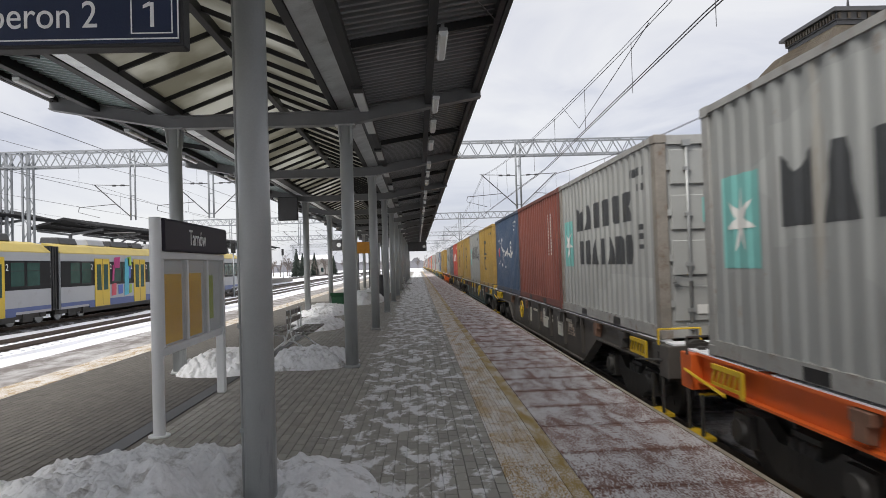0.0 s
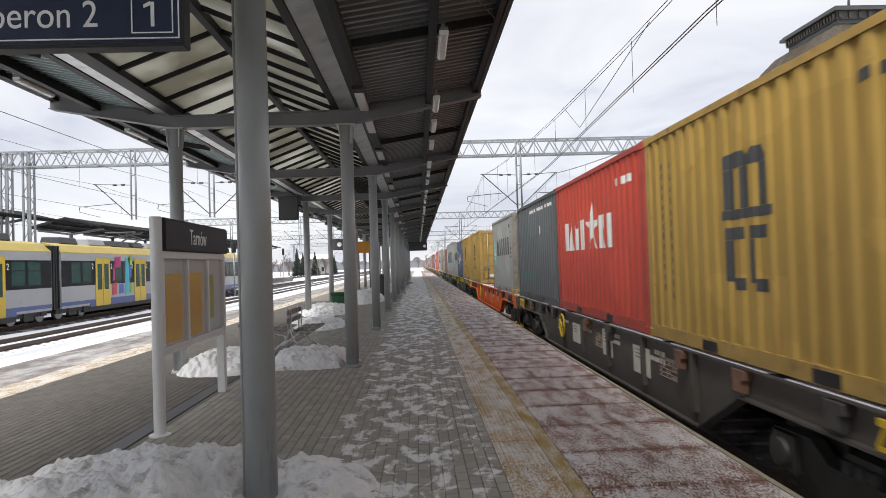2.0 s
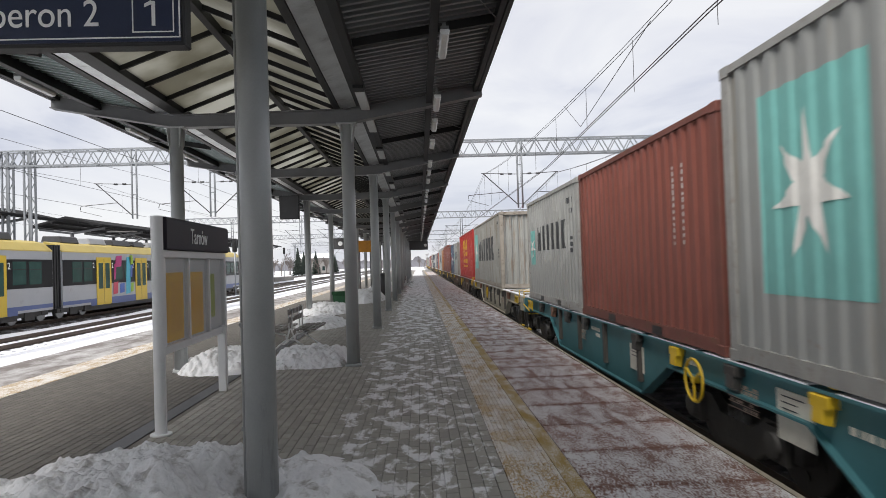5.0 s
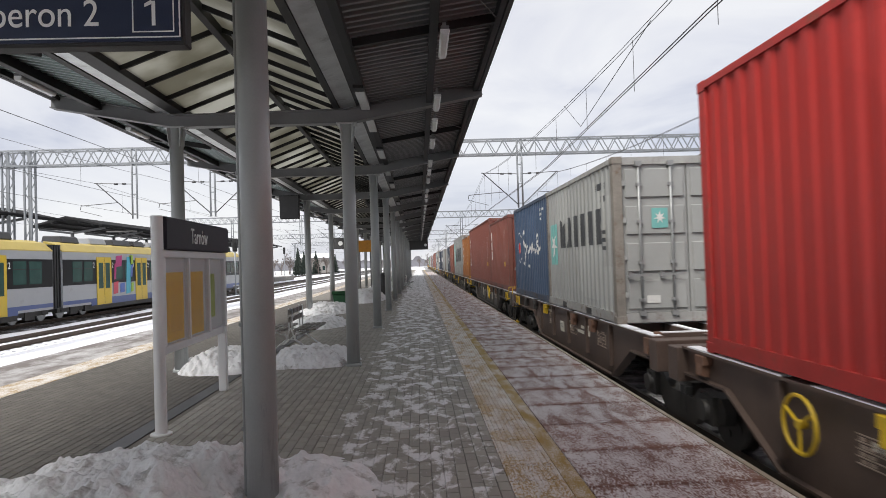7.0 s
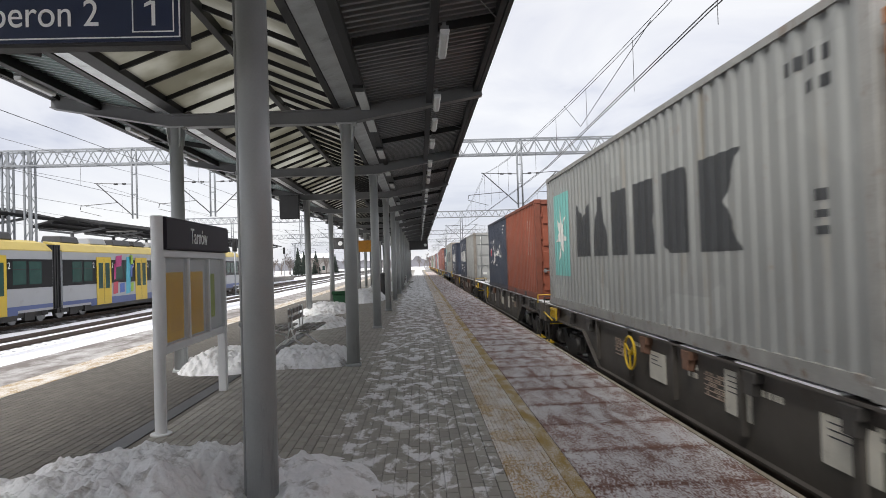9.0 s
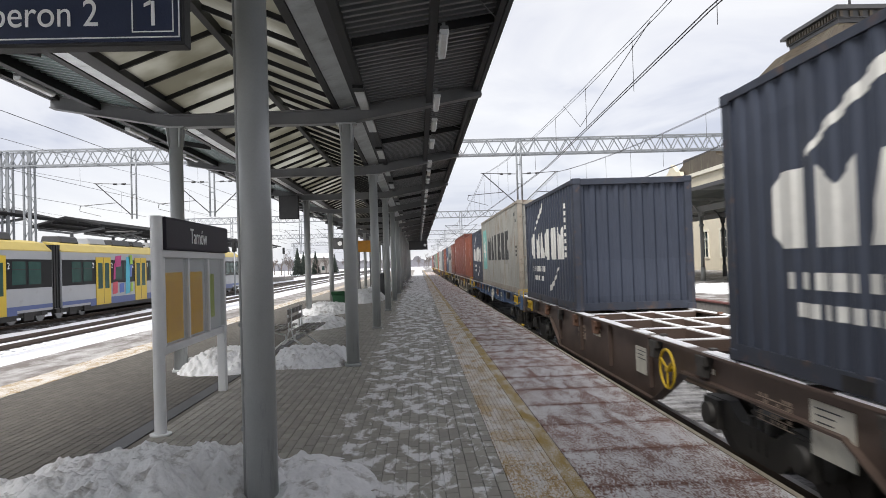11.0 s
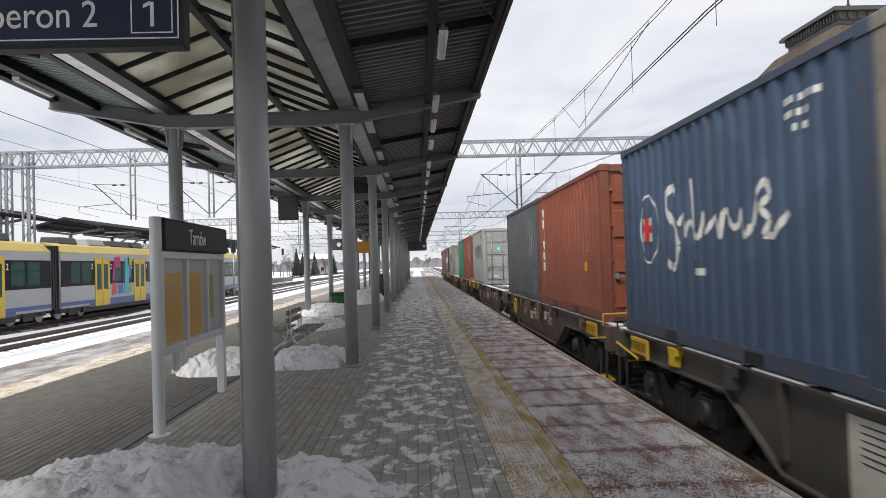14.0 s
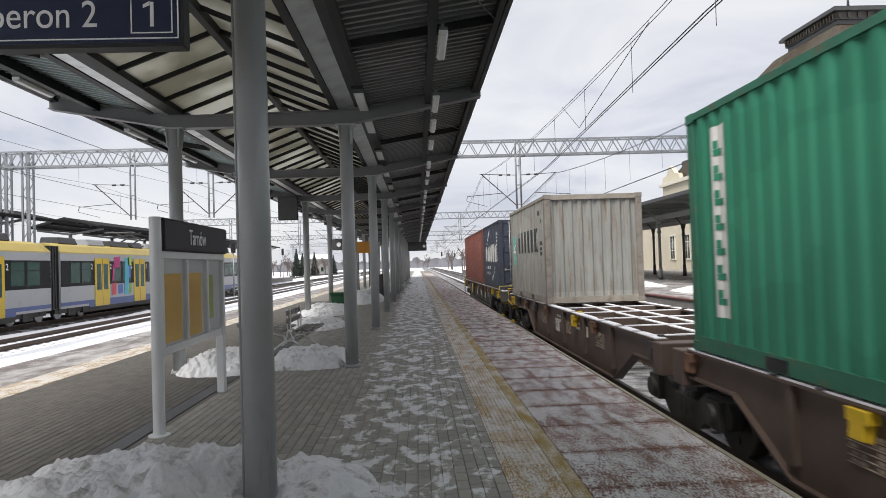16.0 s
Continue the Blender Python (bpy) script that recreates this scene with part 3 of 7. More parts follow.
def tube_light():
    t = thing("tube_light", pose(0, 0, 0), "clear-covered fluorescent tube light under the canopy", "lamp", "tube lights")
    b = NB()
    prism(b, ((-0.05, 0.0), (0.05, 0.0), (0.045, 0.035), (-0.045, 0.035)), "y", -0.46, 0.46)
    part("housing", b, M_STEEL, t)
    b = NB()
    prism(b, ((-0.052, 0.0), (-0.056, -0.03), (-0.035, -0.065), (0.035, -0.065), (0.056, -0.03), (0.052, 0.0)), "y", -0.455, 0.455)
    part("diffuser", b, M_LAMPCOVER, t, "ribbed clear plastic cover", bevel=0.006)
    for y in (-0.3, 0.3):
        b = NB()
        box(b, -0.02, 0.02, y - 0.02, y + 0.02, 0.035, 0.13)
        part("hanger", b, M_STEEL, t)
    return t


lamp0 = tube_light()
lamp0.matrix_basis = pose(0.37, FIRST + 3.0, 4.34)
for i, y in enumerate(ROWS[3:-1]):
    for dy in (3.0, 5.9, 1.0):
        if (i, dy) == (1, 3.0) or (i < 1 and dy != 5.9) or (i == 1 and dy == 1.0):
            continue
        copy_thing(lamp0, pose(0.37, y + dy, 4.34))
    for dy in (1.9, 5.0):
        copy_thing(lamp0, pose(-5.50, y + dy, 4.50))
# flat white luminaires along the gutter
g0 = thing("strip_light", pose(-0.83, FIRST + 5.9, 4.36), "flat white strip light beside the gutter", "lamp", "strip lights")
bm = NB()
box(bm, -0.075, 0.075, -0.6, 0.6, 0.0, 0.05)
part("cover", bm, M_LAMPCOVER, g0, bevel=0.008)
bm = NB()
box(bm, -0.08, 0.08, -0.85, -0.61, 0.0, 0.05)
part("gear_box", bm, M_BLACK, g0)
for y in ROWS[5:-1]:
    copy_thing(g0, pose(-0.83, y + 1.2, 4.36))
    copy_thing(g0, pose(-0.83, y + 4.6, 4.36))


# ---------------------------------------------------------------- freight train
SPEED = 21.7
FACE_X = 3.13
DECK_Z = 0.645
MOVERS = []

PAINT = {
    "grey": mat("container_grey", (0.255, 0.264, 0.26), 0.5, var=0.10, scale=1.2, bump=0.1, streak=((0.20, 0.16, 0.11), 0.38, 3.0), dirt=((0.18, 0.11, 0.06), 0.16, 3.5), own=True),
    "palegrey": mat("container_pale_grey", (0.30, 0.307, 0.30), 0.5, var=0.10, scale=1.2, bump=0.1, streak=((0.28, 0.25, 0.20), 0.30, 2.2), own=True),
    "rustgrey": mat("container_rusty_grey", (0.275, 0.278, 0.262), 0.55, var=0.12, scale=1.2, bump=0.1, streak=((0.17, 0.095, 0.045), 0.55, 8.0), own=True),
    "yellow": mat("container_yellow", (0.327, 0.211, 0.047), 0.5, var=0.12, scale=1.2, bump=0.1, streak=((0.17, 0.08, 0.025), 0.42, 2.8), dirt=((0.12, 0.05, 0.02), 0.20, 3.2), own=True),
    "blue": mat("container_blue", (0.050, 0.080, 0.138), 0.5, var=0.15, scale=1.2, bump=0.1, streak=((0.07, 0.085, 0.11), 0.3, 2), own=True),
    "brown": mat("container_oxide", (0.195, 0.062, 0.046), 0.5, var=0.12, scale=1.2, bump=0.1, streak=((0.10, 0.035, 0.025), 0.3, 2), own=True),
    "red": mat("container_red", (0.37, 0.028, 0.024), 0.45, var=0.10, scale=1.2, bump=0.1, dirt=((0.22, 0.03, 0.025), 0.15, 1.5), own=True),
    "coral": mat("container_coral_red", (0.42, 0.055, 0.035), 0.5, var=0.10, scale=1.2, bump=0.1, own=True),
    "orange": mat("container_rust_orange", (0.245, 0.072, 0.042), 0.5, var=0.12, scale=1.2, bump=0.1, streak=((0.15, 0.05, 0.025), 0.3, 2), own=True),
    "ochre": mat("container_ochre_orange", (0.34, 0.125, 0.03), 0.5, var=0.12, scale=1.2, bump=0.1, streak=((0.2, 0.07, 0.02), 0.3, 2), own=True),
    "slate": mat("container_slate", (0.088, 0.097, 0.105), 0.5, var=0.12, scale=1.2, bump=0.1, own=True),
    "navy": mat("container_navy", (0.040, 0.049, 0.074), 0.5, var=0.12, scale=1.2, bump=0.1, streak=((0.05, 0.055, 0.07), 0.3, 2), own=True),
    "green": mat("container_green", (0.026, 0.19, 0.115), 0.5, var=0.10, scale=1.2, bump=0.1, dirt=((0.03, 0.2, 0.06), 0.12, 1.2), streak=((0.05, 0.08, 0.05), 0.2, 2), own=True),
}
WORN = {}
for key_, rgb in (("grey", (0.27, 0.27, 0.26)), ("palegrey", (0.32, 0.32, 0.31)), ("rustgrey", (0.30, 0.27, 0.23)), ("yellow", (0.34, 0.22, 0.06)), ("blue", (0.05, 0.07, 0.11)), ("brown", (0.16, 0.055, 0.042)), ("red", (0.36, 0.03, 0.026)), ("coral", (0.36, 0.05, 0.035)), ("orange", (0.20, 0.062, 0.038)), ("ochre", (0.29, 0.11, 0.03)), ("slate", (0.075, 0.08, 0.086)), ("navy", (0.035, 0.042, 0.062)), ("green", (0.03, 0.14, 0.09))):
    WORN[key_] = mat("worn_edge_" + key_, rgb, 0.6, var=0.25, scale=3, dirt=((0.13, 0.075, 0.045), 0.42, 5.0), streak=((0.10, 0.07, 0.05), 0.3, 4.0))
M_POSTBROWN = mat("rusty_corner_steel", (0.22, 0.20, 0.175), 0.6, var=0.3, scale=4, dirt=((0.13, 0.075, 0.045), 0.5, 5))
M_INK = mat("ink_dark", (0.045, 0.048, 0.052), 0.5, var=0.12)
M_CHALK = mat("ink_white", (0.62, 0.62, 0.60), 0.5, var=0.10)
M_AQUA = mat("aqua_patch", (0.16, 0.40, 0.38), 0.5, var=0.10)
M_YINK = mat("ink_yellow", (0.60, 0.38, 0.02), 0.5, var=0.08)
M_TEALINK = mat("ink_faded_teal", (0.06, 0.13, 0.125), 0.5, var=0.10)
M_REDINK = mat("ink_red", (0.5, 0.03, 0.03), 0.5)
M_ROD = mat("lock_rod_grey", (0.30, 0.31, 0.31), 0.45, 0.4)
M_WAGON = {
    "black": mat("wagon_black", (0.078, 0.070, 0.062), 0.6, var=0.25, scale=2, dirt=((0.06, 0.05, 0.04), 0.3, 2)),
    "brown": mat("wagon_brown", (0.098, 0.068, 0.055), 0.55, var=0.3, scale=2, dirt=((0.09, 0.065, 0.05), 0.25, 2)),
    "orange": mat("wagon_orange", (0.60, 0.11, 0.015), 0.5, var=0.12, scale=2, dirt=((0.22, 0.07, 0.03), 0.2, 2)),
    "green": mat("wagon_dark_green", (0.042, 0.066, 0.064), 0.6, var=0.2, scale=2),
    "teal": mat("wagon_teal", (0.045, 0.15, 0.17), 0.55, var=0.15, scale=2),
    "beige": mat("wagon_beige", (0.33, 0.31, 0.25), 0.6, var=0.15, scale=2, dirt=((0.12, 0.10, 0.08), 0.3, 2)),
    "blue": mat("wagon_blue", (0.050, 0.088, 0.165), 0.6, var=0.25, scale=2, dirt=((0.16, 0.16, 0.16), 0.30, 3)),
}
M_BOGIE = mat("bogie_grime", (0.046, 0.043, 0.040), 0.55, var=0.3, scale=4)
M_WHEEL = mat("wheel_steel", (0.045, 0.04, 0.037), 0.5, 0.4)
M_HAZARD = mat("hazard_yellow", (0.60, 0.40, 0.02), 0.5, var=0.12, dirt=((0.12, 0.09, 0.04), 0.25, 6))
M_PLATE = mat("white_plate", (0.60, 0.58, 0.51), 0.6, var=0.15, dirt=((0.2, 0.17, 0.14), 0.25, 6))
M_FADED = mat("faded_stencil", (0.34, 0.27, 0.22), 0.7, var=0.3, scale=6)
M_FROST = mat("snow_dust", (0.74, 0.75, 0.78), 0.9, var=0.08)

HW = 1.22


def corrugated(y0, y1, z0, z1, x_out, depth, pitch=0.28):
    b = NB()
    n = max(2, round((y1 - y0) / pitch))
    p = (y1 - y0) / n
    pts = []
    for i in range(n):
        y = y0 + i * p
        pts += [(y, 0.0), (y + 0.32 * p, 0.0), (y + 0.5 * p, depth), (y + 0.82 * p, depth)]
    pts.append((y1, 0.0))
    s = -1 if x_out > 0 else 1
    r0 = [b.verts.new((x_out + s * d, y, z0)) for y, d in pts]
    r1 = [b.verts.new((x_out + s * d, y, z1)) for y, d in pts]
    for i in range(len(pts) - 1):
        b.faces.new((r0[i], r0[i + 1], r1[i + 1], r1[i]))
    return b


RIB = 0.028      # depth of the ribs on the platform side
KITS = {}


def kit(L, H):
    """Shared meshes of a container of that length and height."""
    if (L, H) in KITS:
        return KITS[(L, H)]
    k = {}
    k["near"] = mesh("side_panel", corrugated(0.12, L - 0.12, 0.17, H - 0.07, -HW + 0.012, RIB), PAINT["grey"])
    k["far"] = mesh("side_panel", corrugated(0.12, L - 0.12, 0.17, H - 0.07, HW - 0.012, 0.036), PAINT["grey"])
    b = NB()
    box(b, -HW + 0.03, HW - 0.03, 0.06, L - 0.06, H - 0.05, H - 0.025)
    y = 0.4
    while y < L - 0.4:
        box(b, -HW + 0.12, HW - 0.12, y, y + 0.16, H - 0.025, H - 0.005)
        y += 0.28
    k["roof"] = mesh("roof_panel", b, PAINT["grey"])
    b = NB()
    box(b, -HW + 0.03, HW - 0.03, 0.06, L - 0.06, 0.11, 0.15)
    k["floor"] = mesh("floor_panel", b, PAINT["grey"])
    b = NB()
    box(b, -0.075, 0.075, -0.08, 0.08, 0.10, H - 0.10)
    box(b, -0.085, 0.085, -0.09, 0.09, 0.0, 0.118)
    box(b, -0.085, 0.085, -0.09, 0.09, H - 0.118, H)
    k["post"] = mesh("corner_post", b, PAINT["grey"], bevel=0.008)
    b = NB()
    box(b, -0.03, 0.03, 0.16, L - 0.16, H - 0.09, H - 0.015)
    k["top"] = mesh("top_rail", b, PAINT["grey"])
    b = NB()
    box(b, -0.03, 0.03, 0.16, L - 0.16, 0.02, 0.175)
    k["bottom"] = mesh("bottom_rail", b, PAINT["grey"])
    b = NB()
    box(b, -0.034, -0.02, -0.18, 0.18, 0.03, 0.145)
    k["pocket"] = mesh("fork_pocket", b, M_BLACK)
    # plain corrugated end wall
    b = NB()
    n = 9
    x0, x1 = -HW + 0.14, HW - 0.14
    p = (x1 - x0) / n
    pts = []
    for i in range(n):
        x = x0 + i * p
        pts += [(x, 0.0), (x + 0.32 * p, 0.0), (x + 0.5 * p, 0.04), (x + 0.82 * p, 0.04)]
    pts.append((x1, 0.0))
    r0 = [b.verts.new((x, d, 0.16)) for x, d in pts]
    r1 = [b.verts.new((x, d, H - 0.10)) for x, d in pts]
    for i in range(len(pts) - 1):
        b.faces.new((r0[i], r0[i + 1], r1[i + 1], r1[i]))
    k["wall"] = mesh("end_wall", b, PAINT["grey"])
    b = NB()
    box(b, -HW + 0.15, HW - 0.15, -0.06, 0.06, 0.01, 0.16)
    k["sill"] = mesh("end_sill", b, PAINT["grey"])
    b = NB()
    box(b, -HW + 0.15, HW - 0.15, -0.06, 0.06, H - 0.13, H - 0.01)
    k["header"] = mesh("end_header", b, PAINT["grey"])
    # door leaf with pressed ribs
    b = NB()
    w = HW - 0.16
    box(b, 0.008, w, 0.0, 0.05, 0.16, H - 0.13)
    hh = (H - 0.29) / 4
    for i in range(4):
        z = 0.16 + hh * i
        prism(b, ((0.06, z + 0.07), (w - 0.05, z + 0.07), (w - 0.05, z + hh - 0.07), (0.06, z + hh - 0.07)), "y", -0.03, 0.002)
    k["door"] = mesh("door_leaf", b, PAINT["grey"], bevel=0.010)
    b = NB()
    tube(b, (0, -0.055, 0.10), (0, -0.055, H - 0.08), 0.022, n=8)
    for z in (0.35, 0.95, 1.6, 2.2):
        box(b, -0.045, 0.045, -0.075, -0.02, z, z + 0.05)
    for z in (0.12, H - 0.16):
        box(b, -0.05, 0.05, -0.085, -0.01, z, z + 0.08)
    k["rod"] = mesh("lock_rod", b, M_ROD)
    b = NB()
    bar(b, (-0.16, -0.085, 0.78), (0.24, -0.085, 0.76), 0.02, 0.035)
    box(b, 0.16, 0.22, -0.09, -0.03, 0.72, 0.82)
    k["handle"] = mesh("door_handle", b, M_ROD)
    b = NB()
    box(b, -0.06, 0.06, -0.035, 0.02, -0.04, 0.04)
    k["hinge"] = mesh("hinge", b, PAINT["grey"])
    k["hinge_z"] = [0.16 + hh * (i + 0.5) for i in range(4)]
    KITS[(L, H)] = k
    return k


def rib_lines(L):
    """The bends of the ribbed side, as (place along the container, depth)."""
    n = max(2, round((L - 0.24) / 0.28))
    p = (L - 0.24) / n
    out = []
    for i in range(n):
        y = 0.12 + i * p
        out += [(y, 0.0), (y + 0.32 * p, 0.0), (y + 0.5 * p, RIB), (y + 0.82 * p, RIB)]
    return out + [(L - 0.12, 0.0)]


def poly(b, L, pts, x=None):
    """A painted patch that follows the ribs of the platform side; pts are (u from the far end, z)."""
    x = -HW + 0.009 if x is None else x
    lines = rib_lines(L)
    f = b.faces.new([b.verts.new((0.0, L - u, z)) for u, z in pts])
    lo, hi = min(v.co.y for v in f.verts), max(v.co.y for v in f.verts)
    verts, edges, faces = list(f.verts), list(f.edges), [f]
    for y, d in lines:
        if lo + 1e-4 < y < hi - 1e-4:
            r = bmesh.ops.bisect_plane(b, geom=verts + edges + faces, dist=1e-5, plane_co=(0, y, 0), plane_no=(0, 1, 0))["geom"]
            verts = [g_ for g_ in r if isinstance(g_, bmesh.types.BMVert)]
            edges = [g_ for g_ in r if isinstance(g_, bmesh.types.BMEdge)]
            faces = [g_ for g_ in r if isinstance(g_, bmesh.types.BMFace)]
    for v in verts:
        d = 0.0
        for (ya, da), (yb, db) in zip(lines[:-1], lines[1:]):
            if ya <= v.co.y <= yb:
                d = da + (db - da) * (v.co.y - ya) / (yb - ya)
                break
        v.co.x = x + d


def rect(b, L, u0, u1, z0, z1):
    poly(b, L, ((u0, z0), (u1, z0), (u1, z1), (u0, z1)))


def star(b, L, u, z, R, r, n=7, x=None, squash=1.0):
    poly(b, L, [(u + (R if i % 2 == 0 else r) * math.sin(math.pi * i / n) * squash, z + (R if i % 2 == 0 else r) * math.cos(math.pi * i / n)) for i in range(2 * n)], x)


# plain outlines that stand for painted marks, in a unit square
SHAPES = {
    "notched": ((0, 0), (1, 0), (1, 1), (0.5, 0.72), (0, 1)),
    "wedge": ((0, 0), (1, 0), (0.64, 1), (0.36, 1)),
    "slab": ((0.06, 0), (0.80, 0), (0.80, 1), (0.06, 1)),
    "spur": ((0.04, 0), (0.92, 0), (0.74, 0.45), (0.86, 0.62), (0.86, 1), (0.04, 1)),
    "bend": ((0.04, 0.1), (0.18, 0), (0.86, 0), (0.86, 0.9), (0.72, 1), (0.04, 1)),
    "flare": ((0, 0), (0.95, 0), (0.58, 0.5), (0.95, 1), (0, 1)),
    "disc": ((0.28, 0), (0.72, 0), (1, 0.26), (1, 0.74), (0.72, 1), (0.28, 1), (0, 0.74), (0, 0.26)),
    "cup": ((0.22, 0), (0.92, 0), (0.92, 1), (0.22, 1), (0, 0.8), (0, 0.2)),
    "nail": ((0.30, 0), (0.70, 0), (1, 1), (0, 1)),
    "stick": ((0.34, 0), (0.66, 0), (0.66, 1), (0.34, 1)),
    "arch": ((0, 0), (1, 0), (1, 0.86), (0.86, 1), (0, 1)),
}
SIX = ("notched", "wedge", "slab", "spur", "bend", "flare")


def bars(c, L, u0, u1, z0, z1, shapes, ink, name="mark_shape"):
    """A painted mark as a row of plain shapes, each a part."""
    w = (u1 - u0) / len(shapes)
    for i, key in enumerate(shapes):
        b = NB()
        poly(b, L, [(u0 + (i + 0.04 + 0.84 * p) * w, z0 + q * (z1 - z0)) for p, q in SHAPES[key]])
        part(name, b, ink, c)


def stack(c, L, u0, u1, z0, z1, shapes, ink):
    """The same from the top downwards."""
    h = (z1 - z0) / len(shapes)
    for i, key in enumerate(shapes):
        b = NB()
        poly(b, L, [(u0 + p * (u1 - u0), z1 - (i + 1) * h + (0.06 + 0.82 * q) * h) for p, q in SHAPES[key]])
        part("mark_shape", b, ink, c)


def dashes(b, L, u0, u1, z0, z1, n, rng, upright=False):
    for i in range(n):
        if upright:
            h = (z1 - z0) / n
            rect(b, L, u0, u1, z0 + i * h, z0 + i * h + h * rng.uniform(0.45, 0.75))
        else:
            w = (u1 - u0) / n
            rect(b, L, u0 + i * w, u0 + i * w + w * rng.uniform(0.5, 0.8), z0, z1)


def livery(style, c, L, H, rng):
    """Marks painted on the platform side."""
    ink = {"starpatch": M_INK, "starlines": M_INK, "blockmark": M_INK}.get(style, M_CHALK)
    if style in ("starpatch", "starlines"):
        big = L > 8
        a = NB()
        if big:
            su, sz, sw, sh = 1.45, 1.60, 0.75, 0.90
            lu0, lu1, lz0, lz1 = 2.85, 9.8, 1.10, 2.12
        else:
            su, sz, sw, sh = 0.80, 1.40, 0.38, 0.46
            lu0, lu1, lz0, lz1 = 1.50, 4.95, 1.30, 1.92
        if style == "starlines":
            lz0, lz1 = 1.62, 2.06
        rect(a, L, su - sw, su + sw, sz - sh, sz + sh)
        part("logo_patch", a, M_AQUA, c, "sea-green square logo panel")
        a = NB()
        star(a, L, su, sz, sh * 0.72, sh * 0.26, 7, -HW + 0.002, sw / sh)
        part("logo_star", a, M_CHALK, c, "white star")
        bars(c, L, lu0, lu1, lz0, lz1, SIX, M_INK)
        if style == "starlines":
            bars(c, L, lu0 + 0.1, lu1, 0.98, 1.42, ("bend", "slab", "wedge", "stick", "wedge", "arch", "disc"), M_INK)
        a = NB()
        dashes(a, L, L - 1.15, L - 0.45, H - 0.45, H - 0.33, 4, rng)
        dashes(a, L, L - 0.85, L - 0.45, H - 0.66, H - 0.56, 2, rng)
        dashes(a, L, L - 0.75, L - 0.62, 1.2, 1.6, 3, rng, True)
        part("code_mark", a, M_INK, c)["kind"] = "stuff"
    elif style == "blockmark":
        a = NB()
        u = L * 0.47
        for i in range(3):
            e = u - 0.42 + i * 0.33
            poly(a, L, ((e, 1.52), (e + 0.18, 1.52), (e + 0.18, 1.92), (e, 1.92)))
        poly(a, L, ((u - 0.42, 1.924), (u + 0.42, 1.924), (u + 0.42, 1.98), (u + 0.34, 2.08), (u + 0.16, 2.08), (u + 0.06, 2.0), (u - 0.04, 2.08), (u - 0.34, 2.08), (u - 0.42, 2.06)))
        rect(a, L, u - 0.48, u + 0.48, 1.42, 1.515)
        for du in (-0.42, 0.04):
            rect(a, L, u + du, u + du + 0.36, 1.22, 1.34)
            rect(a, L, u + du, u + du + 0.13, 0.80, 1.216)
            rect(a, L, u + du + 0.134, u + du + 0.36, 0.72, 0.84)
        part("logo_block", a, M_INK, c, "blocky dark logo")
        a = NB()
        dashes(a, L, 0.55, 0.63, 0.65, 2.3, 13, rng, True)
        dashes(a, L, 0.82, 0.90, 0.55, 2.3, 12, rng, True)
        dashes(a, L, L - 1.4, L - 0.5, H - 0.42, H - 0.33, 4, rng)
        part("code_mark", a, M_INK, c)["kind"] = "stuff"
    elif style == "script":
        a = NB()
        wave = [(1.86 + 1.75 * i / 80 + 0.05 * math.sin(i * 0.31), 1.40 + 0.11 * math.sin(i * 0.47) + 0.05 * math.sin(i * 0.21 + 1)) for i in range(81)]
        strokes = (
            ((1.80, 1.84), (1.66, 1.93), (1.50, 1.84), (1.48, 1.68), (1.60, 1.54), (1.76, 1.42), (1.84, 1.20), (1.76, 0.98), (1.60, 0.93), (1.50, 1.02)),
            ((2.22, 1.96), (2.25, 1.70), (2.27, 1.40), (2.31, 1.02)),
            wave,
            ((3.62, 1.34), (3.72, 1.62), (3.88, 1.74), (3.93, 1.60), (3.78, 1.50), (3.92, 1.38), (3.84, 1.24), (4.00, 1.22), (4.22, 1.42)),
        )
        for si, pts in enumerate(strokes):
            pts = [(u + 0.24, z) for u, z in pts]
            for (u0, z0), (u1, z1) in zip(pts[:-1], pts[1:]):
                d = Vector((u1 - u0, z1 - z0)).normalized() * (0.050 if si == 0 else 0.034)
                poly(a, L, ((u0 - d.y, z0 + d.x), (u0 + d.y, z0 - d.x), (u1 + d.y, z1 - d.x), (u1 - d.y, z1 + d.x)), -HW + 0.008 - 0.0015 * si)
        part("script_mark", a, M_CHALK, c, "flowing white script mark")
        a = NB()
        for i in range(28):
            t0, t1 = 2 * math.pi * i / 28, 2 * math.pi * (i + 1) / 28
            poly(a, L, [(1.05 + R * 0.78 * math.cos(t), 1.45 + R * 1.08 * math.sin(t)) for R, t in ((0.41, t0), (0.44, t0), (0.44, t1), (0.41, t1))])
        part("badge_ring", a, M_CHALK, c)
        a = NB()
        rect(a, L, 0.88, 1.22, 1.28, 1.60)
        flag = part("badge_flag", a, M_CHALK, c, "white flag badge with a red cross")
        a = NB()
        poly(a, L, ((0.88, 1.42), (1.22, 1.39), (1.22, 1.49), (0.88, 1.52)), -HW + 0.005)
        poly(a, L, ((0.94, 1.28), (1.04, 1.28), (1.04, 1.60), (0.94, 1.60)), -HW + 0.0035)
        part("flag_cross", a, M_REDINK, flag, "red cross")
        a = NB()
        dashes(a, L, L - 1.15, L - 0.6, H - 0.36, H - 0.30, 5, rng)
        dashes(a, L, L - 1.15, L - 0.75, H - 0.48, H - 0.42, 4, rng)
        dashes(a, L, L - 1.0, L - 0.8, H - 0.60, H - 0.54, 2, rng)
        rect(a, L, L * 0.45, L * 0.45 + 0.25, 0.85, 0.93)
        part("code_mark", a, M_CHALK, c)["kind"] = "stuff"
    elif style == "hamburg":
        a = NB()
